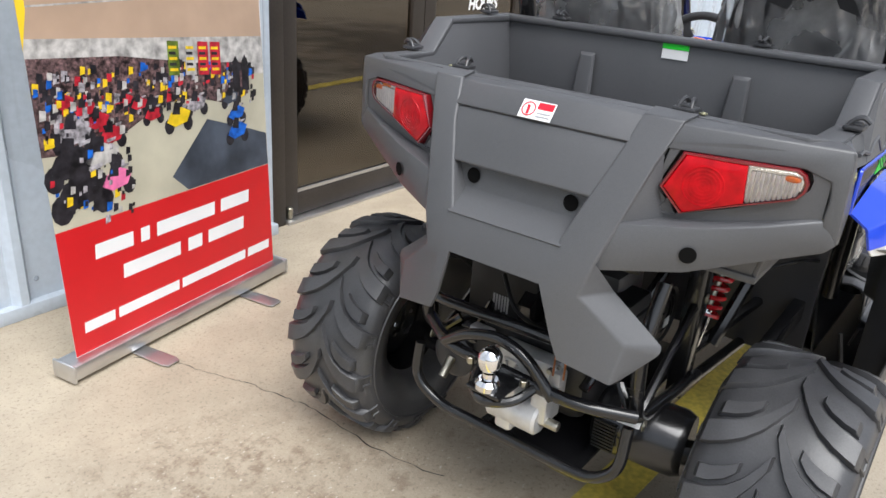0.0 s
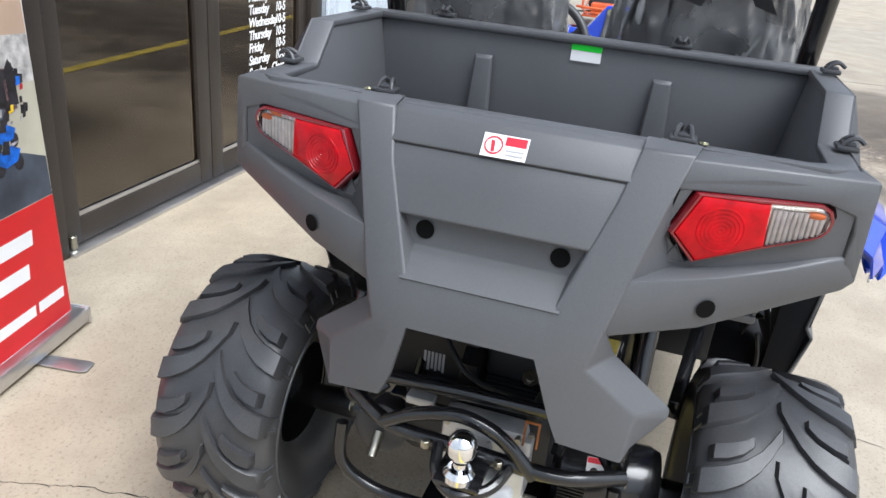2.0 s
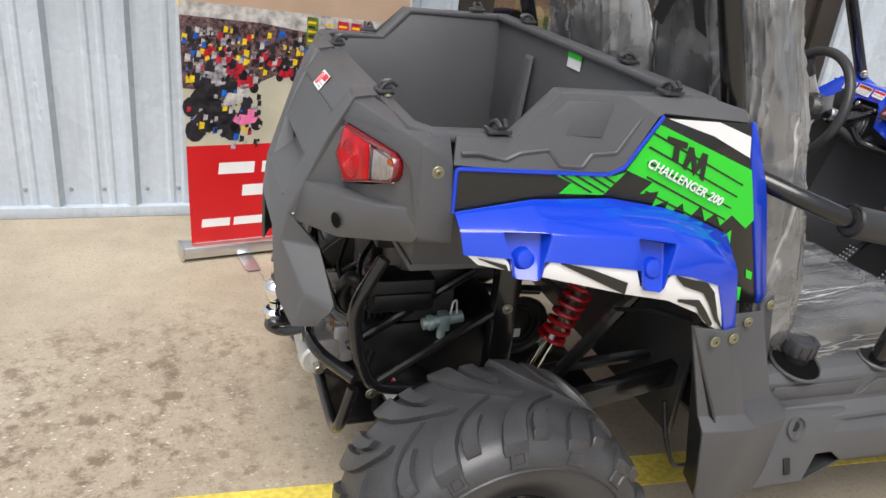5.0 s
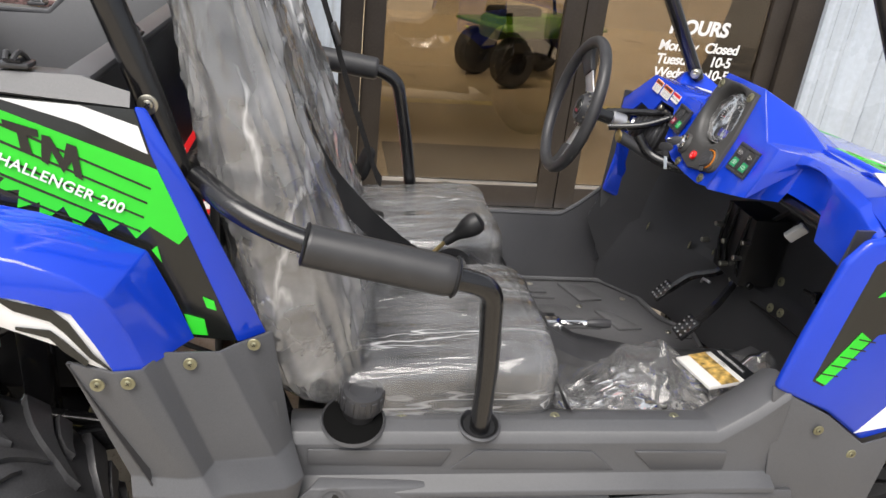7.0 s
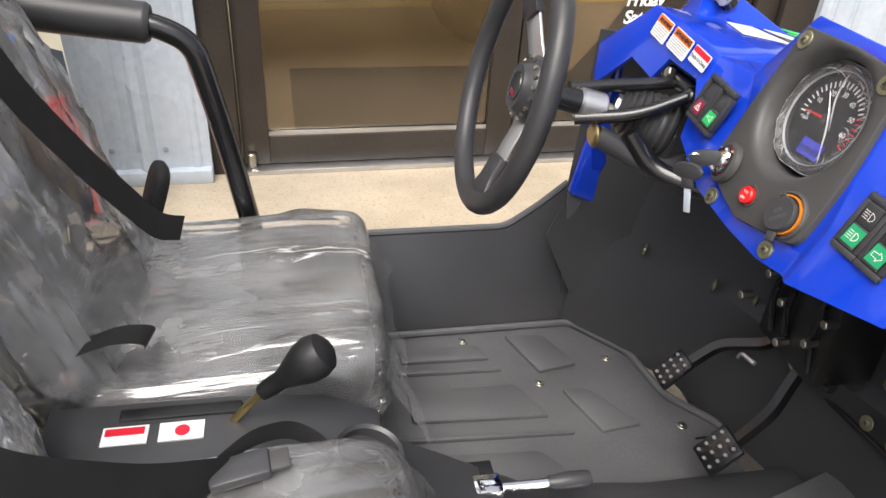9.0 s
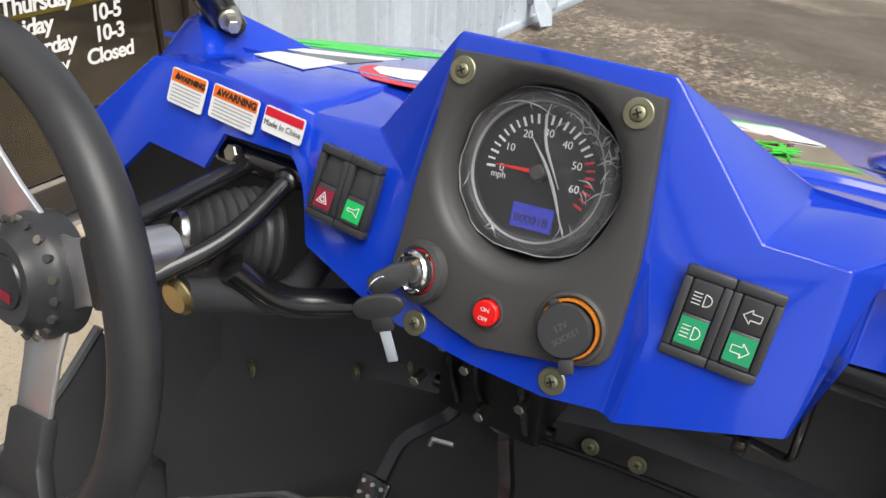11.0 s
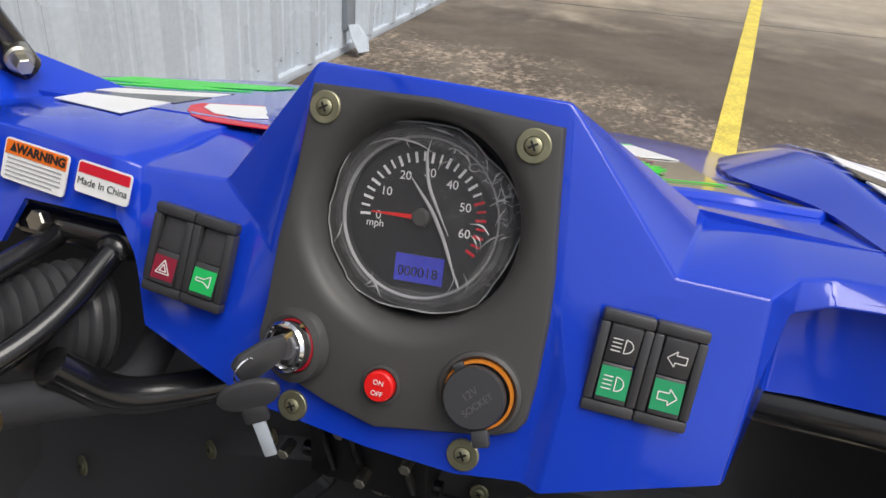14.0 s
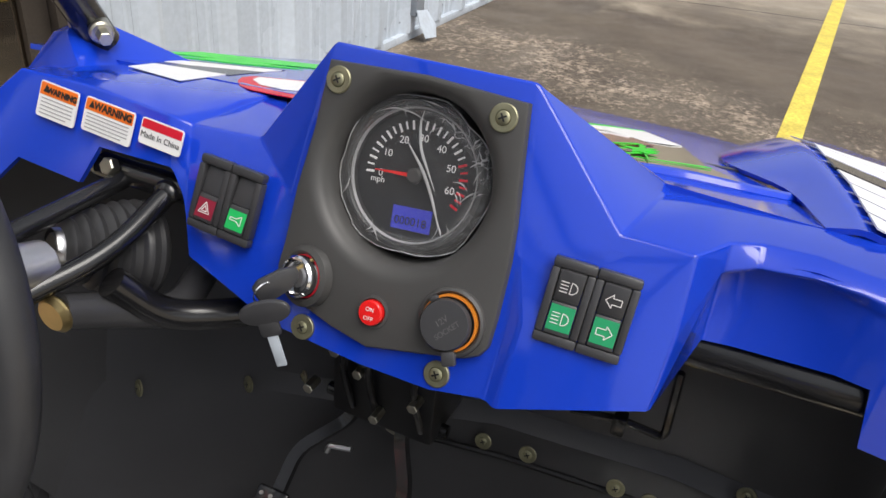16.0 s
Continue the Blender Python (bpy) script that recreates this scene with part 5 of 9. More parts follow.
# roll cage and hip bars
def cage(s):
    def fix(bm):
        return bm if s < 0 else mirror(bm)
    part("rear_hoop", fix(tube([(0.42, -.43, .52), (0.30, -.440, .84), (0.232, -.445, 1.09), (0.04, -.445, 1.62)], 0.021, 14, 0.1)), FRAME, CAR, "glossy black roll-cage tube")
    part("front_pillar", fix(tube([(1.478, -.454, 1.005), (1.03, -.445, 1.73)], 0.019, 14)), FRAME, CAR, "glossy black roll-cage tube")
    part("roof_rail", fix(tube([(1.03, -.445, 1.73), (0.04, -.445, 1.62)], 0.019, 12)), FRAME, CAR)
    screw((0.231, s * 0.468, 1.090), (0, s, 0), CAR, 0.014, STEEL)
    screw((1.466, s * 0.476, 1.026), (-0.3, s, 0), CAR, 0.015, STEEL)
    cap_ = cyl((1.468, s * .448, 1.026), (1.454, s * .427, 1.022), 0.0125, 20, 0.002)
    pn = part("pillar_bolt", cap_, STEEL, CAR, "zinc pillar bolt with a washer")
    part("nut", cyl((1.455, s * .428, 1.022), (1.445, s * .413, 1.020), 0.0075, 6, 0.001), STEEL, pn)
    if s > 0:
        hb = part("hip_bar", tube([(0.290, .46, .985), (0.33, .50, .990), (0.40, .53, .978), (0.60, .530, .952), (0.655, .525, .925), (0.690, .520, .76), (0.722, .515, .56)], 0.018, 14, 0.07), FRAME, CAR, "black side bar beside the seat")
        part("foam_sleeve", tube([(0.395, .53, .979), (0.405, .53, .9775), (0.585, .53, .954), (0.598, .53, .9525)], 0.0305, 18, 0.01, radii=lambda t: 0.0305 if 0.05 < t < 0.95 else 0.026), FOAM, hb, "black foam sleeve")
        return
    hb = part("hip_bar", fix(tube([(0.290, -.46, .985), (0.36, -.535, .962), (0.457, -.562, .930), (0.660, -.572, .893), (0.725, -.560, .872), (0.748, -.515, .70), (0.757, -.480, .500)], 0.018, 14, 0.07)), FRAME, CAR, "black side bar beside the seat")
    part("foam_sleeve", fix(tube([(0.448, -.561, .932), (0.460, -.562, .929), (0.640, -.571, .897), (0.668, -.572, .892)], 0.0305, 18, 0.01, radii=lambda t: 0.0305 if 0.05 < t < 0.95 else 0.026)), FOAM, hb, "black foam sleeve")
    for x in (0.450, 0.664):
        part("tie_wrap", fix(lathe([(0.029, -0.003), (0.032, 0), (0.029, 0.003)], axis_pose(Vector((x, -.561 - (x - .45) * .05, .932 - (x - .45) * .18)), (1, -.05, -.18)), 18)), VOID, hb)


cage(-1)
cage(1)
part("roof_cross_bar", tube([(0.04, -.445, 1.62), (0.04, .445, 1.62)], 0.019, 12), FRAME, CAR)
part("roof_cross_bar", tube([(1.03, -.445, 1.73), (1.03, .445, 1.73)], 0.019, 12), FRAME, CAR)
part("hoop_cross_bar", tube([(0.262, -.44, .96), (0.262, .44, .96)], 0.016, 12), FRAME, CAR)


# seats
def crumple(bm, amp, seed, stretch=(1, 1, 0.45), fine=1.0):
    """Film folds: ridges that run mostly up and down, with sharp crests."""
    bm.normal_update()
    moved = []
    for v in bm.verts:
        p = Vector((v.co.x * stretch[0] + seed, v.co.y * stretch[1] - seed, v.co.z * stretch[2]))
        warp = Vector((noise.noise(p * 5), noise.noise(p * 5 + Vector((7, 0, 0))), 0)) * 0.06
        q = p + warp
        r = 1 - abs(noise.noise(q * 9)) * 2.2
        r2 = 1 - abs(noise.noise(q * 21 * fine)) * 2.2
        r3 = 1 - abs(noise.noise(q * 44 * fine)) * 2.2
        moved.append(v.normal * (amp * (0.60 * r + 0.30 * r2 + 0.14 * r3)))
    for v, d in zip(bm.verts, moved):
        v.co += d
    return bm


def bag_shape(z):
    """Middle, half depth and half width of a backrest's bag at that height."""
    knots = ((0.555, .010, .150), (0.572, .055, .185), (0.62, .083, .205), (0.73, .088, .214), (0.86, .080, .216), (0.98, .073, .212), (1.10, .062, .203), (1.20, .053, .192), (1.30, .046, .172), (1.36, .036, .145), (1.395, .018, .10), (1.402, .004, .05))
    for (z0, a0, b0), (z1, a1, b1) in zip(knots, knots[1:]):
        if z <= z1:
            t = (z - z0) / (z1 - z0)
            return 0.455 - 0.275 * (z - 0.734), a0 + (a1 - a0) * t, b0 + (b1 - b0) * t
    return 0.455 - 0.275 * (z - 0.734), knots[-1][1], knots[-1][2]


def bag(yc, seed):
    """A loose film bag pulled over a backrest: long soft folds from shoulder to hem, flattened facets, a few sharp creases."""
    nz, na = 120, 150
    bm = bmesh.new()
    ringsv = []
    for i in range(nz + 1):
        z = 0.555 + 0.847 * (0.5 - 0.5 * math.cos(math.pi * (0.06 + 0.88 * i / nz))) / 1.0
        cx, hx, hy = bag_shape(z)
        ring = []
        for k in range(na):
            a = 2 * math.pi * k / na
            c, q = math.cos(a), math.sin(a)
            p = Vector((cx + hx * (1.0 if c > 0 else 1.42) * math.copysign(abs(c) ** 0.7, c), yc + hy * math.copysign(abs(q) ** 0.62, q), z))
            w = Vector((c * 0.9 + seed, q * 2.0 + 0.25 * noise.noise(Vector((a, z * 3, seed))), z * 1.1))
            fold = 1 - abs(noise.noise(w * 2.3)) * 2
            sharp = max(0.0, 1 - abs(noise.noise(w * 4.6 + Vector((3, 1, z)))) * 7)
            loose = noise.noise(Vector((p.x * 5 + seed, p.y * 5, z * 4)))
            small = max(0.0, 1 - abs(noise.noise(Vector((p.y * 17, z * 11, seed)))) * 5) * max(0.0, loose)
            n = Vector((c, q, 0))
            ring.append(bm.verts.new(p + n * (0.012 * fold + 0.007 * sharp + 0.016 * loose + 0.005 * small)))
        ringsv.append(ring)
    for r0, r1 in zip(ringsv, ringsv[1:]):
        for k in range(na):
            bm.faces.new((r0[k], r0[(k + 1) % na], r1[(k + 1) % na], r1[k]))
    bm.faces.new(ringsv[0][::-1])
    bm.faces.new(ringsv[-1])
    return bm


def seat(yc):
    s = part("seat", rounded(0, 0, 0, 0.200, 0.190, 0.058, pose(0.695, yc, 0.583, 0, -5, 0), e=0.36), SEAT, CAR, "black vinyl bucket seat wrapped in clear plastic")
    back = rounded(0, 0, 0, 0.046, 0.192, 0.36, pose(0.366, yc, 0.985, 0, -15.5, 0), e=0.5)
    for v in back.verts:
        # narrower towards the head
        k = max(0.0, min(1.0, (v.co.z - 0.98) / 0.36))
        v.co.y = yc + (v.co.y - yc) * (1 - 0.24 * k * k)
    part("backrest", back, SEAT, s)
    for d_ in (-0.138, 0.138):
        part("bolster", rounded(0, 0, 0, 0.036, 0.030, 0.19, pose(0.428, yc + d_, 0.87, 0, -15.5, 0), e=0.7), SEAT, s)
    part("seat_base", box(0.50, 0.90, yc - 0.17, yc + 0.17, 0.36, 0.53, 0.01), PLASTIC2, s)
    part("backrest_wrap", bag(yc, yc * 7), FILM, s, "loose crumpled clear plastic bag", 60)
    wrap = rounded(0, 0, 0, 0.214, 0.208, 0.068, pose(0.697, yc, 0.585, 0, -5, 0), n=80, e=0.30)
    part("cushion_wrap", crumple(wrap, 0.0085, yc * 11 + 3, (0.45, 1.4, 0.6), 1.2), FILMC, s, "clear plastic wrapping", 28)
    # the loose hem of the cushion's bag hangs over its front edge, its corners drawn out
    hem = bmesh.new()
    rowsv = []
    for i in range(15):
        t = i / 14
        row = []
        for j in range(41):
            q = j / 40 * 2 - 1
            row.append(hem.verts.new((0.896 + (0.048 + 0.018 * q * q) * t + 0.012 * t * noise.noise(Vector((j * 0.35, t * 2, yc * 9))), yc + q * (0.195 + 0.025 * t), 0.625 - (0.085 + 0.030 * abs(q)) * t + 0.006 * noise.noise(Vector((j * 0.5, 3, t))))))
        rowsv.append(row)
    for a_, b_ in zip(rowsv, rowsv[1:]):
        for j in range(40):
            hem.faces.new((a_[j], a_[j + 1], b_[j + 1], b_[j]))
    part("wrap_hem", hem, FILM_LOOSE, s, "hanging hem of clear plastic", 60)
    return s


SEAT_R = seat(-0.245)
SEAT_L = seat(0.275)
# seat belts: straps across the seats
def strap(pts, w, name, parent, wd=None):
    path = smooth_path(pts, 0.04, 4)
    bm = bmesh.new()
    prev = None
    for i, p in enumerate(path):
        d = (path[min(i + 1, len(path) - 1)] - path[max(i - 1, 0)]).normalized()
        side = Vector(wd).normalized() if wd else d.cross(Vector((0, 0, 1))).normalized()
        a, b = bm.verts.new(p - side * w / 2), bm.verts.new(p + side * w / 2)
        if prev:
            bm.faces.new((prev[0], prev[1], b, a))
        prev = (a, b)
    bmesh.ops.solidify(bm, geom=list(bm.faces), thickness=0.002)
    return part(name, bm, WEB, parent)


def belt(pts, w, seat_, wd):
    return strap(pts, w, "seat_belt", seat_, wd)


belt([(0.395, -0.300, 1.12), (0.425, -0.262, 1.03), (0.452, -0.205, 0.943), (0.487, -0.198, 0.888), (0.556, -0.195, 0.812), (0.640, -0.140, 0.722), (0.705, -0.090, 0.668)], 0.046, SEAT_R, (0.45, 0.55, 0.60))
belt([(0.420, -0.375, 0.97), (0.462, -0.305, 0.874), (0.500, -0.250, 0.796), (0.572, -0.180, 0.716), (0.650, -0.110, 0.672)], 0.044, SEAT_R, (0.45, 0.50, 0.65))
for x_, y_, z_ in ((0.424, -0.290, 1.05), (0.446, -0.335, 0.935)):
    sl_ = pose(x_, y_, z_, 0, 75, -25) @ Matrix.Scale(0.72, 4)
    part("belt_slider", join(box(-0.034, -0.022, -0.030, 0.030, -0.005, 0.006, 0.003, sl_), box(0.022, 0.034, -0.030, 0.030, -0.005, 0.006, 0.003, sl_), box(-0.024, 0.024, -0.030, -0.024, -0.005, 0.006, 0.002, sl_), box(-0.024, 0.024, 0.024, 0.030, -0.005, 0.006, 0.002, sl_), box(-0.008, 0.008, -0.026, 0.026, -0.002, 0.010, 0.003, sl_)), PLASTIC2, SEAT_R, "black plastic belt slider")
belt([(0.69, -0.085, 0.668), (0.735, -0.060, 0.690), (0.775, -0.035, 0.672), (0.80, -0.03, 0.650), (0.83, -0.06, 0.640), (0.80, -0.085, 0.640)], 0.022, SEAT_R, (0.2, 0.3, 0.9))
bk = part("buckle", box(-0.032, 0.032, -0.017, 0.017, -0.006, 0.008, 0.004, pose(0.725, -0.088, 0.672, 4, -8, 6)), PLASTIC2, SEAT_R, "black plastic belt buckle")
part("tongue", box(0.026, 0.052, -0.012, 0.012, -0.002, 0.003, 0.001, pose(0.725, -0.088, 0.672, 4, -8, 6)), BEZEL, bk)
belt([(0.40, 0.16, 1.32), (0.475, 0.16, 1.11), (0.515, 0.18, 0.98), (0.555, 0.24, 0.86), (0.60, 0.33, 0.72), (0.62, 0.40, 0.675)], 0.050, SEAT_L, (0.1, 0.95, 0.3))
part("buckle", box(-0.022, 0.022, -0.030, 0.030, -0.005, 0.007, 0.004, pose(0.482, 0.162, 1.10, 0, 68, 0)), PLASTIC2, SEAT_L, "black plastic belt slider")
belt([(0.54, 0.10, 0.70), (0.58, 0.10, 0.715), (0.615, 0.12, 0.695), (0.60, 0.14, 0.66)], 0.050, SEAT_L, (0.1, 0.95, -0.2))
part("belt_stalk", rounded(0, 0, 0, 0.014, 0.030, 0.050, pose(0.575, 0.475, 0.70, 0, 20, 20), n=12, e=0.6), WEB, SEAT_L)

# headrest straps crossing behind the seats
for st, yc in ((SEAT_R, -0.258), (SEAT_L, 0.240)):
    for d_ in (0.060, -0.086):
        belt([(0.196, yc + d_, 1.215), (0.198, yc + d_ * 0.62, 1.268), (0.206, yc + d_ * 0.12, 1.318), (0.230, yc, 1.40)], 0.046, st, (0.05, 0.9, 0.25))

# floor pan, tunnel, firewall
FLOOR = part("floor_pan", shell([(0.43, -.43, .345), (1.34, -.45, .345), (1.43, -.39, .345), (1.50, -.17, .345), (1.50, .10, .345), (1.50, .18, .345), (1.44, .26, .345), (1.42, .39, .345), (1.335, .495, .345), (0.43, .495, .345)], [tuple(range(10))], 0.01, 0.0), FLOORP, CAR, "moulded black floor pan")
for poly in ([(0.96, .385), (1.15, .372), (1.155, .366), (0.96, .374)], [(0.95, .222), (1.24, .203), (1.243, .196), (0.95, .212)], [(1.185, .462), (1.262, .455), (1.302, .365), (1.226, .352)], [(1.253, .300), (1.303, .295), (1.366, .200), (1.292, .192)],
             [(0.97, .44), (1.12, .44), (1.14, .400), (0.97, .405)], [(0.97, .33), (1.17, .325), (1.21, .240), (0.97, .255)], [(0.97, .18), (1.17, .165), (1.22, .10), (0.99, .10)], [(0.97, -.06), (1.15, -.06), (1.20, -.12), (0.97, -.12)]):
    part("raised_panel", plate(poly, pose(0, 0, 0.353), 0.010, 0.0045), FLOORP, FLOOR)
part("floor_edge", tube([(0.95, .487, .352), (1.33, .487, .352), (1.415, .385, .352), (1.437, .262, .352), (1.505, .18, .352), (1.495, .10, .352)], 0.007, 8, 0.02), FLOORP, FLOOR)
for p in ((1.37, .378, .346), (1.218, .327, .346), (1.44, .191, .346), (1.10, .46, .346), (1.22, .06, .346)):
    screw(p, (0, 0, 1), FLOOR, 0.009, STEEL)
wall_pts = [(1.34, .500), (1.425, .400), (1.50, .30), (1.56, .10), (1.60, -.02), (1.62, -.25), (1.60, -.46)]
FIREWALL = part("firewall", shell(*rows([[(x - .03, y, .345) for x, y in wall_pts], [(x, y, .56) for x, y in wall_pts], [(x + 0.02, y, .58) for x, y in wall_pts], [(x + .06, y, .95) for x, y in wall_pts]]), 0.006), PLASTIC2, CAR, "black moulded firewall")
part("footwell_side", shell([(1.26, .512, .555), (1.36, .495, .345), (1.44, .440, .56), (1.44, .440, .95), (1.30, .512, .95), (1.285, .512, .62)], [(0, 1, 2, 3, 4, 5)], 0.006), PLASTIC2, FIREWALL)
part("footwell_side", mirror(shell([(1.26, .475, .555), (1.40, .470, .345), (1.62, .465, .56), (1.62, .460, .95), (1.36, .470, .95), (1.30, .475, .62)], [(0, 1, 2, 3, 4, 5)], 0.006)), PLASTIC2, FIREWALL)
for p in ((1.420, .407, .578), (1.502, .297, .571), (1.545, .240, .576), (1.585, -.013, .546), (1.569, -.077, .568), (1.572, -.189, .565), (1.59, -.231, .545), (1.59, -.016, .621), (1.59, .076, .594), (1.455, .445, .531), (1.60, -.33, .60), (1.59, -.40, .56)):
    screw((p[0] - 0.008, p[1], p[2]), (-1, .5 if p[1] > .2 else 0, .25), FIREWALL, 0.0115)
# toe board seam, glovebox bracket, connector
part("seam", tube([(1.565, .135, .517), (1.580, -.046, .530), (1.578, -.231, .545), (1.57, -.42, .54)], 0.004, 6, 0.03), VOID, FIREWALL)
gb = part("glovebox_bracket", tube([(1.575, -.115, .650), (1.572, -.174, .662), (1.570, -.225, .660), (1.565, -.222, .757)], 0.005, 6, 0.01), FRAME, FIREWALL)
part("bracket_clip", box(1.555, 1.575, -.182, -.166, .650, .676, 0.003), FRAME, gb)
part("connector", box(-0.012, 0.012, -0.008, 0.008, -0.022, 0.022, 0.003, pose(1.47, -.165, .815, 20, 35, 0)), PAPER, FIREWALL, "white plastic wire connector")
part("loom", tube([(1.47, -.165, .83), (1.52, -.12, .86), (1.56, -.02, .82), (1.55, .06, .74)], 0.006, 8, 0.05), VOID, FIREWALL)
part("foot_hump", shell(*rows([[(x, yc_ - w_, .350), (x, yc_ - w_ * .7, z), (x, yc_ + w_ * .7, z), (x, yc_ + w_, .350)] for x, yc_, w_, z in ((1.40, -.03, .030, .352), (1.50, -.03, .036, .400), (1.585, -.02, .040, .425), (1.60, -.02, .040, .430))]), 0.004, 0.006, out=(0, 0, 1)), FLOORP, FLOOR)
TUN = part("tunnel", shell(*rows([[(x, y * k, z0 + (z - z0) * q) for y, z in ((-.075, .345), (-.060, .43), (-.035, .455), (.035, .455), (.060, .43), (.075, .345))] for x, k, z0, q in ((0.90, 1.3, .345, 1.9), (0.98, 1.15, .345, 1.5), (1.10, 1, .345, .8), (1.30, .9, .345, .45), (1.55, .9, .345, .40))]), 0.005), PLASTIC2, FLOOR)
CONS = part("console", shell(*rows([[(x, y * k, z) for y, z in ((-.075, .36), (-.066, h - .03), (-.048, h), (.060, h), (.078, h - .03), (.085, .36))] for x, h, k in ((0.50, .640, 1), (0.70, .638, 1), (0.82, .628, .95), (0.885, .600, .85), (0.90, .52, .8))]), 0.004, 0.006, 2, out=(0, 0, 1)), PLASTIC2, CAR, "black centre console with two warning labels")
part("console_slot", box(0.58, 0.72, 0.030, 0.050, 0.636, 0.6415, 0.004), VOID, CONS)
for x0, tall in ((0.566, 0), (0.628, 1)):
    cs = part("console_label", box(x0, x0 + 0.050, -0.006, 0.022, 0.6385, 0.6405), WHITE, CONS, "white and red warning label")
    part("label_bar", box(x0 + 0.003, x0 + 0.046, 0.008 if not tall else 0.004, 0.019, 0.6406, 0.6412) if not tall else lathe([(0.0085, 0), (0.0085, 0.0006), (0, 0.0007)], pose(x0 + 0.026, 0.008, 0.6406), 16), REDP, cs)
SH = part("gear_lever", tube([(0.705, .020, .63), (0.722, .020, .650), (0.752, .020, .684)], 0.0048, 10), BRASS, CAR, "gear lever with a black knob")
part("knob", lathe([(0.0, 0), (0.010, 0.001), (0.0115, 0.012), (0.0115, 0.030), (0.015, 0.040), (0.024, 0.062), (0.027, 0.080), (0.023, 0.094), (0.012, 0.101), (0, 0.102)], axis_pose(Vector((0.745, .020, .676)), (0.80, .0, .62)), 24), VOID, SH)
part("cup_rim", lathe([(0.040, 0), (0.043, 0.004), (0.040, 0.010), (0.036, 0.006), (0.034, -0.05), (0, -0.05)], pose(0.865, -.035, .615, 0, 14, 0), 32), PLASTIC2, CONS)
HB = part("handbrake", tube([(1.01, 0.012, .478), (1.045, 0.000, .482), (1.12, -.003, .484)], 0.0065, 10, 0.02), CHROME, CAR, "chrome handbrake with a black grip")
part("grip", lathe([(0.0, 0), (0.009, 0.002), (0.012, 0.02), (0.0125, 0.050), (0.010, 0.062), (0, 0.064)], axis_pose(Vector((1.112, -.003, .484)), (1, 0, 0)), 16), PLASTIC2, HB)
part("bracket", box(1.005, 1.050, -0.012, 0.020, 0.462, 0.490, 0.004, None), CHROME, HB)
part("handbrake_slot", box(0.965, 1.045, 0.020, 0.050, 0.474, 0.482, 0.003), VOID, TUN)

# pedals
def pedal(x, y, z, ytop, w):
    p = part("pedal", tube([(1.545, ytop, .62), (1.52, ytop, .56), (1.47, y, .52), (x + 0.015, y, z)], 0.0105, 4, 0.02), FRAME, CAR, "black drilled metal pedal")
    m = axis_pose(Vector((x, y, z)), (-0.75, 0, 0.66))
    part("pad", box(-w / 2, w / 2, -0.032, 0.032, -0.006, 0.004, 0.004, m), FRAME, p)
    for i in range(3):
        for j in range(4):
            c = m @ Vector(((i - 1) * w * 0.3, (j - 1.5) * 0.015, 0.004))
            part("stud", cyl(c, m @ Vector(((i - 1) * w * 0.3, (j - 1.5) * 0.015, 0.0065)), 0.0028, 8), ALU, p)


pedal(1.402, 0.045, 0.451, 0.08, 0.058)
pedal(1.397, 0.203, 0.472, 0.15, 0.045)
PB = part("pedal_bracket", box(1.50, 1.60, 0.03, 0.17, 0.58, 0.76, 0.005), VOID, CAR, "black pedal bracket")
part("pivot_bolt", cyl((1.545, 0.092, .575), (1.520, 0.085, .571), 0.019, 20, 0.002), STEEL, PB)
part("pivot_shaft", cyl((1.525, 0.19, .590), (1.530, 0.02, .585), 0.009, 12, 0.001), FRAME, PB)
for p in ((1.51, 0.13, 0.66), (1.50, 0.05, 0.65), (1.49, 0.15, 0.70), (1.50, 0.10, 0.61), (1.48, 0.18, 0.64), (1.50, 0.03, 0.70)):
    part("bolt", cyl(p, (p[0] - 0.022, p[1], p[2]), 0.007, 6, 0.001), STEEL, PB)
for y in (0.055, 0.115, 0.15):
    part("link", tube([(1.50, y, .76), (1.49, y, .66), (1.50, y - 0.01, .60)], 0.005, 8, 0.02), FRAME, PB)
part("cotter_pin", tube([(1.49, .135, .535), (1.485, .165, .532), (1.484, .168, .520)], 0.004, 6, 0.005), ALU, PB)
part("return_spring", tube([(1.52 + 0.007 * math.cos(t), 0.135 + 0.007 * math.sin(t), .640 + 0.0011 * t * 2) for t in (k * math.pi / 4 for k in range(70))], 0.0012, 5, 0.0001), STEEL, PB)

# dash: everything on one sloping plane, u to the right, v up the slope
DASH = Matrix(((0, 0.363, -0.932, 1.318), (-1, 0, 0, 0), (0, 0.932, 0.363, 0.98), (0, 0, 0, 1)))


def D(u, v, w=0.0):
    return DASH @ Vector((u, v, w))


POD = [(-0.086, 0.124), (0.076, 0.125), (0.083, 0.075), (0.091, 0.010), (0.095, -0.040), (0.093, -0.104), (0.050, -0.112), (-0.010, -0.112), (-0.088, -0.090), (-0.104, -0.060), (-0.098, 0.0), (-0.093, 0.06)]


def dash_faces():
    """The pod's face: its outline joined to the round opening, so that the gauge can sit in it."""
    o = POD
    n, k = len(o), 24
    near = []
    for x, y in o:
        a = math.atan2(y - 0.037, x + 0.005) % (2 * math.pi)
        near.append(round(a / (2 * math.pi) * k) % k)
    faces = []
    for i in range(n):
        j = (i + 1) % n
        a, b = near[i], near[j]
        steps = (a - b) % k
        arc = [n + (a - t) % k for t in range(steps + 1)]
        f = [i, j] + arc[::-1]
        if len(f) > 2:
            faces.append(tuple(f))
    return faces


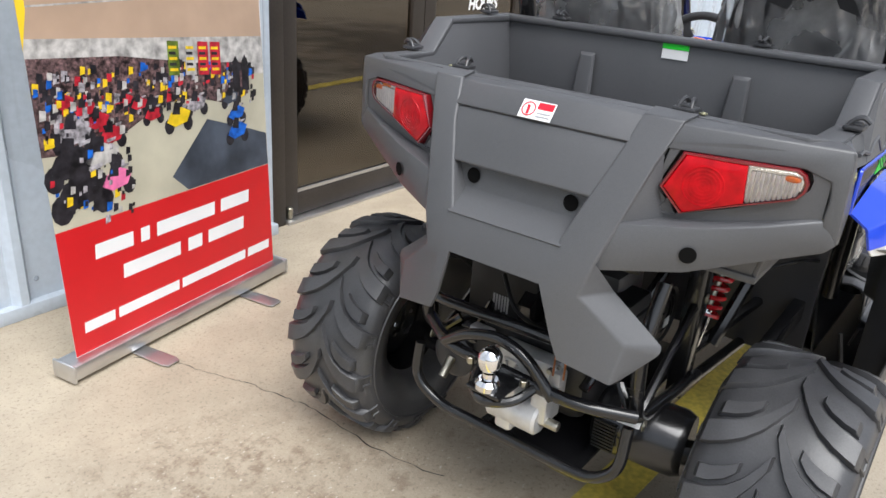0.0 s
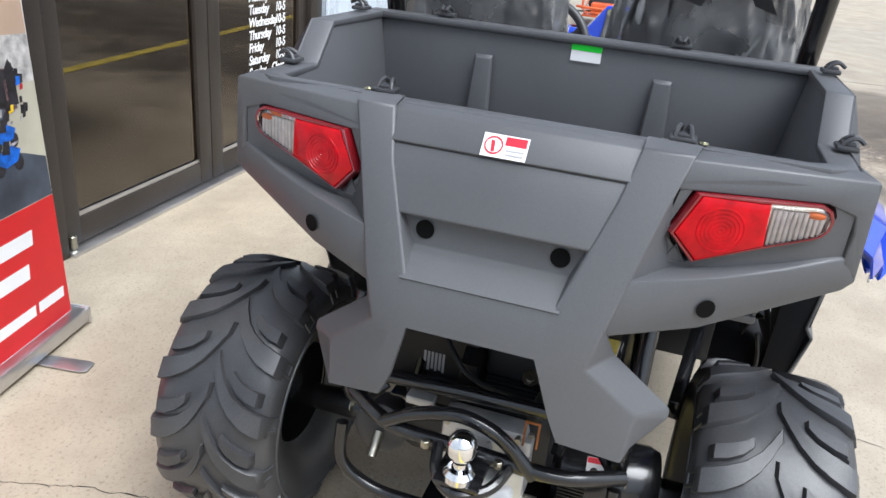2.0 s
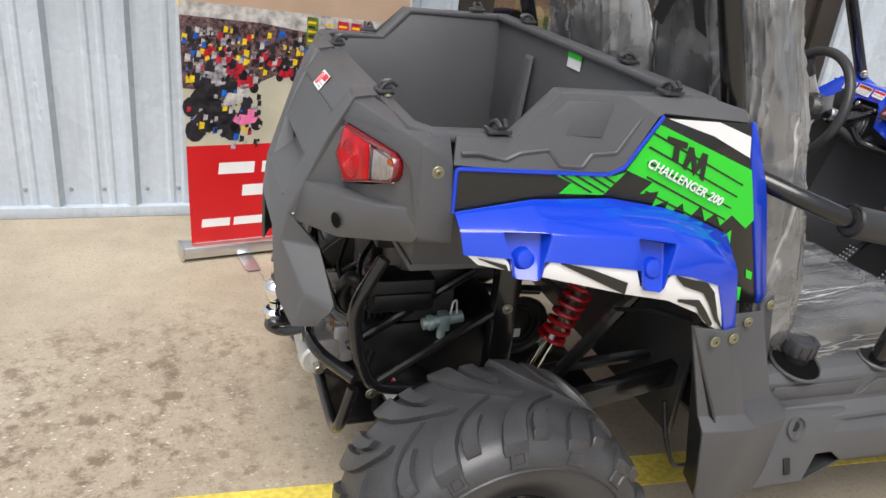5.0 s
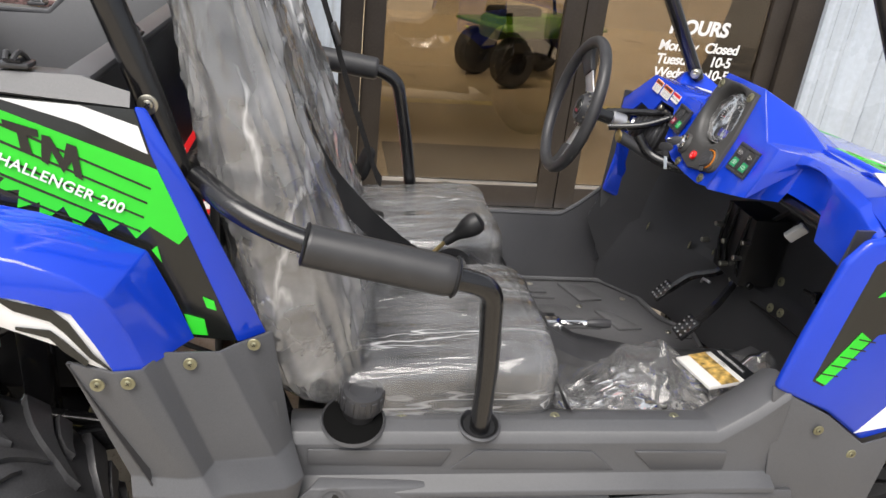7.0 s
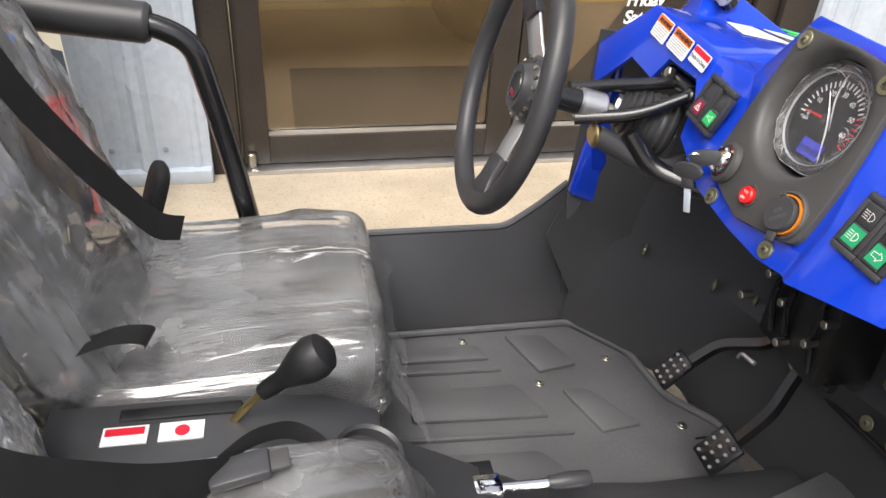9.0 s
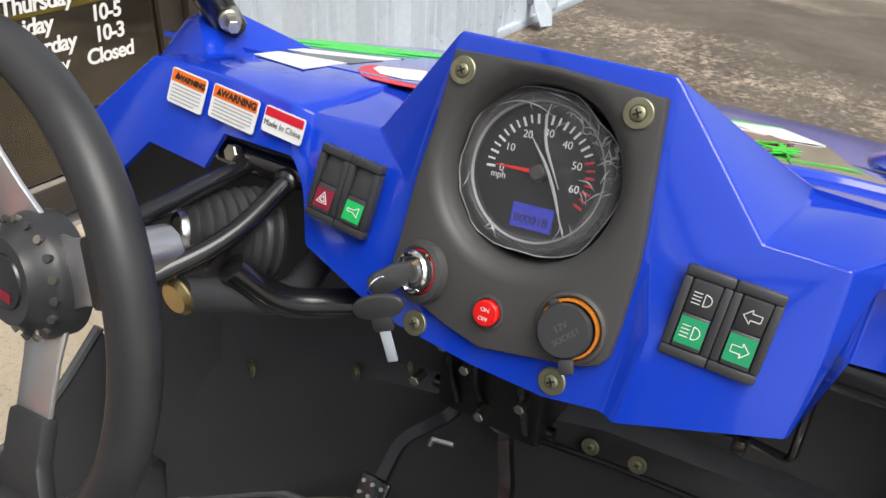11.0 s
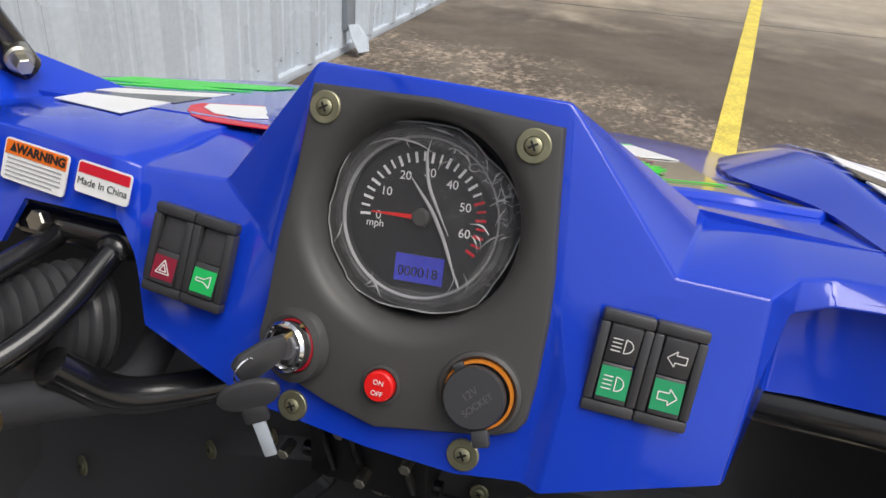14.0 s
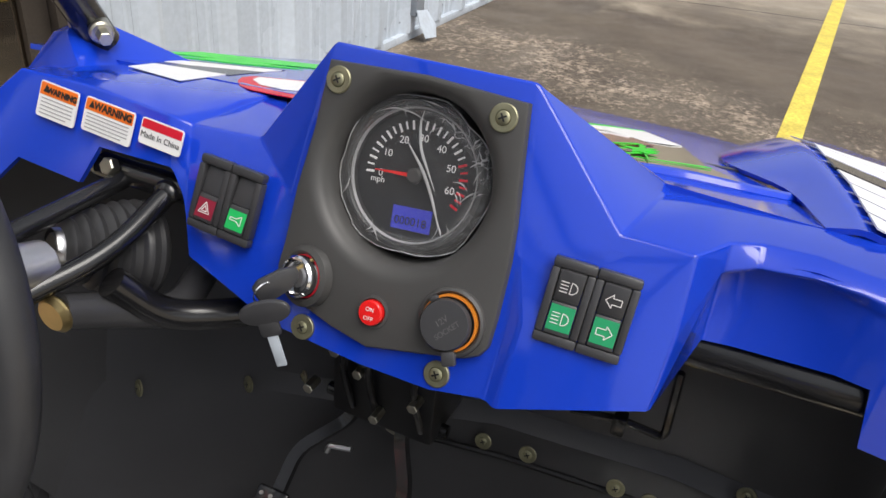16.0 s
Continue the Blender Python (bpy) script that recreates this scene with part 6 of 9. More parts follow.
def dash():
    v = [D(*p) for p in POD] + [D(-0.005 + 0.0715 * math.cos(t), 0.037 + 0.0715 * math.sin(t)) for t in (k * math.pi / 12 for k in range(24))]
    f = dash_faces()

    def add(*pts):
        """Corners behind or beside the pod; gives their numbers."""
        v.extend(Vector(p) for p in pts)
        return list(range(len(v) - len(pts), len(v)))
    # pod: cheeks sloping out to the wings, top running back to the bonnet
    cr, crb, bb, be = add(D(0.155, 0.036, -0.020), (1.475, -.170, .998), (1.455, -.076, 1.052), (1.60, -.070, .965))
    cl, clb, ab, ae = add(D(-0.149, 0.036, -0.020), (1.475, .170, .998), (1.455, .086, 1.052), (1.60, .080, .965))
    f += [(1, cr, 3, 2), (1, bb, crb, cr), (0, 11, 10, cl), (0, cl, clb, ab), (0, ab, bb, 1), (ab, ae, be, bb), (bb, be, crb), (ab, clb, ae)]
    # right wing with the lamp switches
    t, tm, br, bl, lm = add(D(0.207, 0.037, -0.016), D(0.209, -0.022, -0.016), D(0.206, -0.077, -0.016), D(0.103, -0.107, 0.004), D(0.106, -0.040, 0.004))
    tb, = add((1.475, -.215, .996))
    f += [(3, cr, t, tm, br, bl, lm), (3, lm, 4), (4, lm, bl, 5), (cr, crb, tb, t)]
    # ledge to the right: a hollow under its lip, then the opening of the glovebox
    ys = (-0.213, -0.226, -0.248, -0.285, -0.318, -0.342, -0.350, -0.42, -0.48)
    top = [tb] + add(*[(1.475, y, .996 - 0.10 * max(0, -y - .40)) for y in ys[1:]])
    cre = [t] + add(*[(x, y, z) for y, x, z in zip(ys[1:], (1.385, 1.400, 1.405, 1.400, 1.402, 1.403, 1.405, 1.41), (1.006, 1.004, 1.003, 1.001, .999, .998, .985, .955))])
    lip = [tm] + add(*[(x, y, z) for y, x, z in zip(ys[1:], (1.378, 1.384, 1.382, 1.380, 1.383, 1.383, 1.385, 1.39), (.984, .991, .996, .995, .990, .988, .972, .940))])
    hol = [br] + add(*[(x, y, z) for y, x, z in zip(ys[1:], (1.396, 1.402, 1.400, 1.388, 1.380, 1.380, 1.382, 1.388), (.976, .984, .988, .984, .978, .976, .958, .928))])
    low = add(*[(x, y, z) for y, x, z in zip(ys, (1.375, 1.378, 1.380, 1.380, 1.380, 1.378, 1.376, 1.378, 1.384), (.900, .925, .926, .927, .928, .926, .876, .866, .845))])
    for a_, b_ in ((top, cre), (cre, lip), (lip, hol), (hol, low)):
        f += [(a_[i], a_[i + 1], b_[i + 1], b_[i]) for i in range(len(ys) - 1)]
    # left wing with hazard and horn switches
    tl, tlm, bll, blm = add(D(-0.208, 0.034, -0.006), D(-0.203, -0.030, -0.006), D(-0.190, -0.077, -0.008), D(-0.095, -0.106, -0.001))
    tlb, = add((1.475, .215, .998))
    f += [(10, 9, 8, blm, bll, tlm, tl, cl), (cl, tl, tlb, clb), (8, 7, blm)]
    # ledge running to the left door with the stickers, open below for the steering column
    lf = [tl] + add(D(-0.228, 0.037), D(-0.298, 0.042), D(-0.322, 0.043), D(-0.402, 0.042), D(-0.505, -0.055))
    ml = [tlm] + add(D(-0.216, -0.006), D(-0.297, -0.007), D(-0.314, -0.043), D(-0.390, -0.038), D(-0.455, -0.110))
    dip = add((1.405, .212, 1.009), (1.400, .232, 1.011), (1.400, .300, 1.011), (1.400, .322, 1.010), (1.405, .404, 1.004), (1.40, .515, .940))
    bk = [tlb] + add((1.475, .235, .997), (1.475, .30, .994), (1.475, .325, .993), (1.475, .41, .989), (1.45, .525, .940))
    for a_, b_ in ((bk, dip), (dip, lf), (lf, ml)):
        f += [(a_[i], a_[i + 1], b_[i + 1], b_[i]) for i in range(5)]
    f.append((tl, dip[0], tlb))
    j1, j2, j3, j4, j5, j6 = add((1.31, .525, .70), (1.295, .520, .64), (1.325, .495, .64), (1.335, .48, .72), (1.48, .545, .90), (1.42, .545, .66))
    f += [(ml[5], lf[5], j1, j2, j3, j4), (lf[5], dip[5], j5, j6, j1)]
    d = part("dashboard", soft_sheet(v, f, 0.005, 0.0075, 3, 12.0, (-0.6, 0, 0.8)), BLUE, CAR, "glossy blue moulded dashboard", 50)
    screw((1.302, .512, .655), (-1, -.3, 0), d, 0.010)
    part("cross_tube", tube([(1.40, -.20, .905), (1.41, -.46, .905)], 0.019, 14), FRAME, d, "glossy black tube under the ledge")
    # black bezel
    outl = [Vector(p) for p in ((-0.0834, 0.1098), (-0.0035, 0.1135), (0.0753, 0.1095), (0.0805, 0.0697), (0.0870, 0.0236), (0.0892, -0.002), (0.0896, -0.0413), (0.0885, -0.0645), (0.0836, -0.0726), (0.0721, -0.0784),
                               (0.0357, -0.0864), (-0.0049, -0.0951), (-0.0384, -0.0885), (-0.0821, -0.0749), (-0.0908, -0.0669), (-0.0935, -0.0563), (-0.0915, -0.0347), (-0.0906, 0.0103), (-0.0857, 0.0576))]
    cen = Vector((-0.005, 0.037))

    def edge_at(a):
        """Where a ray from the gauge's centre leaves the outline."""
        d_ = Vector((math.cos(a), math.sin(a)))
        best = None
        for p, q in zip(outl, outl[1:] + outl[:1]):
            e_ = q - p
            den = d_.x * e_.y - d_.y * e_.x
            if abs(den) < 1e-9:
                continue
            w_ = p - cen
            t = (w_.x * e_.y - w_.y * e_.x) / den
            k = (w_.x * d_.y - w_.y * d_.x) / den
            if t > 0 and -1e-6 <= k <= 1 + 1e-6:
                best = t if best is None else max(best, t)
        return best
    corner = [math.atan2((p - cen).y, (p - cen).x) for p in outl]
    angs = sorted(set([round(a, 5) for a in corner] + [round(-math.pi + 2 * math.pi * k / 72, 5) for k in range(72)]))
    rr = [edge_at(a) for a in angs]
    cs = [(math.cos(a), math.sin(a)) for a in angs]
    ring = [[D(cen.x + c * (r - i_), cen.y + s_ * (r - i_), z_) for (c, s_), r in zip(cs, rr)] for i_, z_ in ((0.0, -0.006), (0.0, 0.0055), (0.0012, 0.0075), (0.003, 0.008))]

    def flare(h_, r):
        """The soft mouth of the recess, narrower where the panel's edge is near."""
        return 0.0640 + (h_ - 0.0640) * max(0.05, min(1.0, (r - 0.0035 - 0.0640) / 0.015))
    ring += [[D(cen.x + c * flare(h_, r), cen.y + s_ * flare(h_, r), z_) for (c, s_), r in zip(cs, rr)] for h_, z_ in ((0.079, 0.008), (0.075, 0.0072), (0.0712, 0.0052), (0.0682, 0.0020), (0.0662, -0.003), (0.0652, -0.010), (0.0645, -0.020), (0.064, -0.045))]
    v_, f_ = rows(ring, closed=True)
    bz = part("bezel", shell(v_, f_, 0, out=(-0.9, 0, 0.4)), BEZEL, d, "black instrument panel", 40)
    for u, v in ((-0.072, 0.096), (0.060, 0.096), (-0.064, -0.099), (0.054, -0.098)):
        screw(D(u, v, 0.0085 if v > 0 else 0.001), D(0, 0, 1) - D(0, 0, 0), bz, 0.0104)
    # recess ring and gauge, leaning in its hole
    gm = DASH @ Matrix.Translation((-0.0069, 0.0385, -0.0235)) @ Matrix.Rotation(radians(4), 4, 'Z')
    g = part("speedometer", lathe([(0.0585, -0.018), (0.0590, 0.005), (0.0575, 0.009), (0.0545, 0.0095), (0.0520, 0.007), (0.0500, 0.001), (0, 0.001)], gm, 64), GAUGE, d, "round black speedometer wrapped in clear film")
    part("recess_floor", lathe([(0.070, -0.016), (0, -0.016)], gm, 40), VOID, g)
    part("chrome_ring", lathe([(0.0525, 0.0080), (0.0518, 0.0088), (0.0508, 0.0060)], gm, 64), GREYINK, g)
    fm = gm @ Matrix.Translation((0, 0, 0.0016))
    # scale: 0 at the left, clockwise to 65
    def polar(a, r):
        return r * math.cos(a), r * math.sin(a)
    for k in range(0, 27):
        a = radians(183 - k * 8.1)
        big = k % 2 == 0
        x0, y0 = polar(a, 0.0425)
        x1, y1 = polar(a, 0.0355 if big else 0.0365)
        t = Vector((-math.sin(a), math.cos(a), 0)) * (0.0009 if big else 0.0007)
        part("scale_mark", plate([(x0 - t.x, y0 - t.y), (x0 + t.x, y0 + t.y), (x1 + t.x, y1 + t.y), (x1 - t.x, y1 - t.y)], fm @ Matrix.Translation((0, 0, 0.0003)), 0.0003), WHITE if k < 20 else REDP, g)
    for i, s in enumerate(("0", "10", "20", "30", "40", "50", "60")):
        a = radians(183 - i * 4 * 8.1)
        x, y = polar(a, 0.0298)
        lettering("scale_number", s, 0.0080, fm @ Matrix.Translation((x, y - 0.003, 0.0004)), WHITE, g, align='CENTER', thick=0.0001)
    lettering("scale_unit", "mph", 0.007, fm @ Matrix.Translation((-0.0315, -0.0095, 0.0004)), WHITE, g, align='CENTER', thick=0.0001)
    part("needle", plate([(-0.034, 0.0004), (-0.006, 0.0016), (-0.006, -0.0014), (-0.034, -0.0004)], fm @ Matrix.Translation((0, 0, 0.0028)), 0.0006), REDBTN, g)
    part("needle_boss", lathe([(0.0062, 0), (0.006, 0.004), (0.0045, 0.0052), (0, 0.0052)], fm, 24), BEZEL, g)
    lc = part("display", plate([(-0.0145, -0.0425), (0.0185, -0.0425), (0.0185, -0.0245), (-0.0145, -0.0245)], fm @ Matrix.Translation((0, 0, 0.0006)), 0.0006), LCD, g, "blue odometer display")
    lettering("reading", "000018", 0.0092, fm @ Matrix.Translation((0.0015, -0.0385, 0.0009)), GAUGE, lc, align='CENTER', thick=0.0001)
    film = bmesh.new()
    nr, na = 40, 150
    ringsv = []
    for i in range(1, nr + 1):
        rw = []
        for k in range(na):
            a = 2 * math.pi * k / na
            # a roughly square piece of film, its corners sticking out over the rim
            out = 0.0585 + sum(h_ * max(0.0, 1 - abs((a - radians(c_) + math.pi) % (2 * math.pi) - math.pi) / radians(w_)) for c_, h_, w_ in ((8, 0.0100, 40), (128, 0.0070, 42), (190, 0.0040, 30), (232, 0.0055, 36), (312, 0.0075, 40), (72, 0.0030, 26)))
            r = out * i / nr
            p = Vector((r * math.cos(a), r * math.sin(a), 0))
            crease = 1 - min(1, abs(noise.noise(p * 48 + Vector((0, 0, 4)))) * 6)
            crease2 = 1 - min(1, abs(noise.noise(p * 130 + Vector((9, 0, 1)))) * 4)
            edge = max(0.0, (r - 0.045) / 0.012)
            right = max(0.0, min(1.0, p.x / 0.03 + 0.2))
            z = 0.0112 + 0.0010 * noise.noise(p * 40) + (0.0016 * crease + 0.0004 * crease2) * (0.02 + 0.08 * right + 0.8 * edge) - 0.0016 * edge * edge
            rw.append(film.verts.new(gm @ (p + Vector((0, 0, z)))))
        ringsv.append(rw)
    cv = film.verts.new(gm @ Vector((0, 0, 0.0112)))
    for k in range(na):
        film.faces.new((cv, ringsv[0][k], ringsv[0][(k + 1) % na]))
    for a_, b_ in zip(ringsv, ringsv[1:]):
        for k in range(na):
            film.faces.new((a_[k], b_[k], b_[(k + 1) % na], a_[(k + 1) % na]))
    # second, hazier layer over the rim that paints its frosty sheen
    rimband = bmesh.new()
    cut = int(nr * 0.76)
    loops = [[rimband.verts.new(v_.co + (gm.to_3x3() @ Vector((0, 0, 0.0007)))) for v_ in rw] for rw in ringsv[cut:]]
    for a_, b_ in zip(loops, loops[1:]):
        for k in range(na):
            rimband.faces.new((a_[k], b_[k], b_[(k + 1) % na], a_[(k + 1) % na]))
    fl = part("film", film, GFILM, g, "crumpled clear protective film", 70)
    part("film_edge", rimband, GFILM_RIM, fl, "creased edge of the film over the rim, hazier to carry its sheen", 40)
    # pale tubes along the film's pleats, standing in for their bright highlights
    for pts, r0 in (([(0.004, 0.050), (0.002, 0.041), (0.005, 0.022), (0.014, 0.006), (0.022, -0.008)], 0.0011), ([(-0.009, 0.029), (0.000, 0.018), (0.010, 0.006), (0.020, -0.012), (0.026, -0.026), (0.029, -0.034)], 0.0012),
                    ([(0.046, 0.014), (0.052, 0.019), (0.058, 0.018)], 0.0008), ([(-0.036, 0.043), (-0.022, 0.049), (-0.004, 0.047), (0.008, 0.041)], 0.0007), ([(0.027, -0.028), (0.031, -0.036), (0.033, -0.041)], 0.0008)):
        part("fold", tube([gm @ Vector((x, y, 0.0136)) for x, y in pts], r0, 6, 0.01, radii=lambda t, q=r0: q * (0.25 + 3.0 * t * (1 - t))), FILM_GLINT, fl)
    # the cut edge of the film, curled up; a pale tube paints its bright line
    part("fold", tube([v_.co + DASH.to_3x3() @ Vector((0, 0, 0.0004)) for v_ in fl.data.vertices[(nr - 1) * na:nr * na]] + [fl.data.vertices[(nr - 1) * na].co.copy()], 0.0005, 5, 0.0005), FILM_GLINT, fl)
    rnd = random.Random(12)
    for k in range(18):
        # short pale crumples painting glints round the rim, thickest on the right
        a = rnd.choice((rnd.uniform(-1.2, 1.3), rnd.uniform(0, 6.28)))
        r_ = rnd.uniform(0.044, 0.057)
        d_ = rnd.uniform(-1.0, 1.0)
        p0 = Vector((r_ * math.cos(a), r_ * math.sin(a)))
        p1 = p0 + Vector((math.cos(a + 1.5 + d_), math.sin(a + 1.5 + d_))) * rnd.uniform(0.004, 0.011)
        p2 = p1 + Vector((math.cos(a + 1.5 + d_ * 2), math.sin(a + 1.5 + d_ * 2))) * rnd.uniform(0.003, 0.010)
        q = rnd.uniform(0.0003, 0.0008)
        part("fold", tube([gm @ Vector((p.x, p.y, 0.0130)) for p in (p0, p1, p2)], q, 5, 0.004, radii=lambda t, q=q: q * (0.2 + 3.2 * t * (1 - t))), FILM_GLINT, fl)
    # key switch with two keys on a ring
    km = DASH @ Matrix.Translation((-0.066, -0.056, 0.008)) @ Matrix.Rotation(radians(-14), 4, 'Y')
    part("key_collar", lathe([(0.025, -0.003), (0.024, 0.004), (0.020, 0.006), (0.018, 0.004)], km, 32), BEZEL, bz)
    ks = part("key_switch", lathe([(0.0165, 0), (0.0165, 0.011), (0.0150, 0.013), (0.0135, 0.0125), (0.012, 0.010), (0, 0.010)], km, 32), CHROME, d, "chrome ignition switch with keys on a ring")
    part("red_ring", lathe([(0.0172, -0.001), (0.0172, 0.0035), (0.0160, 0.0035), (0.0160, -0.001)], km, 32), REDP, ks)
    part("slot_plate", lathe([(0.0085, 0.0098), (0.0080, 0.0118), (0, 0.0120)], km, 24), ALU, ks)
    # the key in the lock: a flat moulded head that leans down, pierced for the ring
    kp, kd = D(-0.067, -0.051, 0.019), (DASH.to_3x3() @ Vector((-0.50, -0.56, 0.45))).normalized()
    kh = axis_pose(kp, kd, DASH.to_3x3() @ Vector((0.6, -0.2, 0.7)))
    part("key_blade", box(-0.004, 0.004, -0.0012, 0.0012, -0.014, 0.006, 0.0005, kh), BRASS, ks)
    part("key_head", plate([(-0.005, 0.0), (0.005, 0.0), (0.0095, 0.012), (0.0105, 0.030), (0.007, 0.037), (-0.007, 0.037), (-0.0105, 0.030), (-0.0095, 0.012)], kh @ Matrix.Rotation(radians(90), 4, 'X') @ Matrix.Translation((0, 0, 0.003)), 0.006, 0.002, 2), PLASTIC2, ks)
    hang = D(-0.083, -0.071, 0.036)
    part("key_ring", lathe([(0.0090, -0.0007), (0.0097, 0), (0.0090, 0.0007), (0.0083, 0)], axis_pose(hang, (0.35, 1, 0.15)), 24, closed=True), CHROME, ks)
    sk_ = Matrix.Translation(D(-0.0764, -0.084, 0.040)) @ Matrix.Rotation(radians(-60), 4, 'Z') @ Matrix.Rotation(radians(-13), 4, 'Y')
    ov = [(0.0195 * math.copysign(abs(math.cos(t)) ** 0.85, math.cos(t)), 0.0105 * math.sin(t)) for t in (k * math.pi / 12 for k in range(24))]
    part("spare_key_head", plate(ov, sk_ @ Matrix.Rotation(radians(90), 4, 'X') @ Matrix.Translation((0, 0, 0.003)), 0.006, 0.002, 2), PLASTIC2, ks)
    part("spare_key_collar", box(-0.008, 0.008, -0.003, 0.003, -0.022, -0.006, 0.0025, sk_), PLASTIC2, ks)
    part("spare_key_blade", box(-0.0042, 0.0042, -0.0016, 0.0016, -0.052, -0.018, 0.0012, sk_), WALLM, ks, "steel blade in a pale blue sleeve")
    # stop button
    bmx = DASH @ Matrix.Translation((-0.004, -0.066, 0.008))
    rb = part("stop_button", lathe([(0.0130, -0.001), (0.0130, 0.0015), (0.0110, 0.002), (0.0105, 0.0015)], bmx, 28), BEZEL, d, "round red stop button")
    part("cap", lathe([(0.0098, 0), (0.0098, 0.0055), (0.0088, 0.0068), (0, 0.0072)], bmx, 28), REDBTN, rb)
    lettering("legend", "ON", 0.0045, bmx @ Matrix.Translation((0, 0.0015, 0.0074)), PAPER, rb, align='CENTER', thick=0.0001)
    lettering("legend", "OFF", 0.0045, bmx @ Matrix.Translation((0, -0.0055, 0.0074)), PAPER, rb, align='CENTER', thick=0.0001)
    # 12 V socket
    sm = DASH @ Matrix.Translation((0.058, -0.054, 0.008))
    sk = part("power_socket", lathe([(0.0265, -0.002), (0.0255, 0.003), (0.0235, 0.0045), (0.0220, 0.003), (0.021, -0.004), (0, -0.004)], sm, 40), BEZEL, d, "round power socket with a black flap cap")
    part("amber_ring", lathe([(0.0212, 0.001), (0.0212, 0.006), (0.0195, 0.006), (0.0195, 0.001)], sm, 36), mat("amber_ring", (0.62, 0.20, 0.02), 0.4), sk)
    cm = sm @ Matrix.Translation((-0.0015, -0.0015, 0.0045)) @ Matrix.Rotation(radians(-5), 4, 'X')
    part("cap", lathe([(0.0190, 0), (0.0192, 0.005), (0.0180, 0.0072), (0, 0.0078)], cm, 36), PLASTIC2, sk)
    part("cap_tab", box(-0.005, 0.006, -0.030, -0.019, 0.001, 0.006, 0.002, cm @ Matrix.Rotation(radians(20), 4, 'Z')), PLASTIC2, sk)
    part("cap_tab", box(-0.004, 0.004, 0.0185, 0.023, 0.002, 0.006, 0.002, cm @ Matrix.Rotation(radians(40), 4, 'Z')), PLASTIC2, sk)
    tmx = cm @ Matrix.Rotation(radians(48), 4, 'Z')
    lettering("legend", "12V", 0.0066, tmx @ Matrix.Translation((0, 0.001, 0.0078)), DIMINK, sk, align='CENTER', thick=0.0001)
    lettering("legend", "SOCKET", 0.0058, tmx @ Matrix.Translation((0, -0.0065, 0.0078)), DIMINK, sk, align='CENTER', thick=0.0001)

    # rocker switches
    def switch_pair(u, v, kinds, tilt, roll, w=0.004):
        m = DASH @ Matrix.Translation((u, v, w)) @ Matrix.Rotation(radians(tilt), 4, 'Y') @ Matrix.Rotation(radians(roll), 4, 'Z')
        for i, kind in enumerate(kinds):
            q = m @ Matrix.Translation(((i - 0.5) * 0.0310, 0, 0))
            sw = part("rocker_switch", join(box(-0.0155, 0.0155, -0.0310, -0.0235, -0.004, 0.005, 0.002, q), box(-0.0155, 0.0155, 0.0235, 0.0310, -0.004, 0.005, 0.002, q), box(-0.0155, -0.0096, -0.0236, 0.0236, -0.004, 0.005, 0.0015, q), box(0.0096, 0.0155, -0.0236, 0.0236, -0.004, 0.005, 0.0015, q)), PLASTIC2, d, "black rocker switch with a coloured legend")
            part("well", box(-0.0098, 0.0098, -0.0237, 0.0237, -0.005, -0.002, 0, q), VOID, sw)
            low = kind in ("hazard", "horn")
            rk = 0.0092
            top = shell([q @ Vector(p) for p in ((-rk, 0.0, 0.0035), (rk, 0.0, 0.0035), (rk, 0.0230, 0.0 if low else 0.0068), (-rk, 0.0230, 0.0 if low else 0.0068))], [(0, 1, 2, 3)], 0.006, 0.0012)
            bot = shell([q @ Vector(p) for p in ((-rk, 0.0, 0.0035), (rk, 0.0, 0.0035), (rk, -0.0230, 0.0062), (-rk, -0.0230, 0.0062))], [(0, 1, 2, 3)], 0.006, 0.0012)
            part("rocker", join(top, bot), PLASTIC2, sw)
            part("legend_plate", shell([q @ Vector(p) for p in ((-0.0086, -0.002 if not low else -0.004, 0.0041), (0.0086, -0.002 if not low else -0.004, 0.0041), (0.0086, -0.0200, 0.0061), (-0.0086, -0.0200, 0.0061))], [(0, 1, 2, 3)], 0.001, out=(-0.93, 0, 0.36)), {"hazard": DKRED, "horn": SWGREEN2}.get(kind, SWGREEN), sw)
            tl = math.degrees(math.atan2(0.0027, 0.0228))
            lm_ = q @ Matrix.Translation((0, -0.0112, 0.0057)) @ Matrix.Scale(0.88, 4) @ Matrix.Rotation(radians(-tl), 4, 'X')
            um_ = q @ Matrix.Translation((0, 0.0114, 0.0057)) @ Matrix.Scale(0.88, 4) @ Matrix.Rotation(radians(8), 4, 'X')

            def sign(polys, mm):
                bm_ = join(*[plate(p, mm, 0.0003) for p in polys])
                part("legend", bm_, PAPER, sw)

            def stroke(a, b, w=0.0007):
                a, b = Vector(a), Vector(b)
                n_ = Vector((-(b - a).y, (b - a).x)).normalized() * w / 2
                return [tuple(a - n_), tuple(b - n_), tuple(b + n_), tuple(a + n_)]

            def outline(pts):
                return [stroke(pts[j], pts[(j + 1) % len(pts)]) for j in range(len(pts))]
            head = [(0.001 + 0.0055 * math.cos(t), 0.0048 * math.sin(t)) for t in [math.pi / 2 - j * math.pi / 6 for j in range(7)]]
            beam = outline(head) + [stroke((-0.0075, y), (-0.0012, y)) for y in (-0.0042, -0.0014, 0.0014, 0.0042)]
            left = outline([(-0.0065, 0), (-0.0010, 0.0055), (-0.0010, 0.0026), (0.0062, 0.0026), (0.0062, -0.0026), (-0.0010, -0.0026), (-0.0010, -0.0055)])
            right = [[(-x, y) for x, y in p][::-1] for p in left]
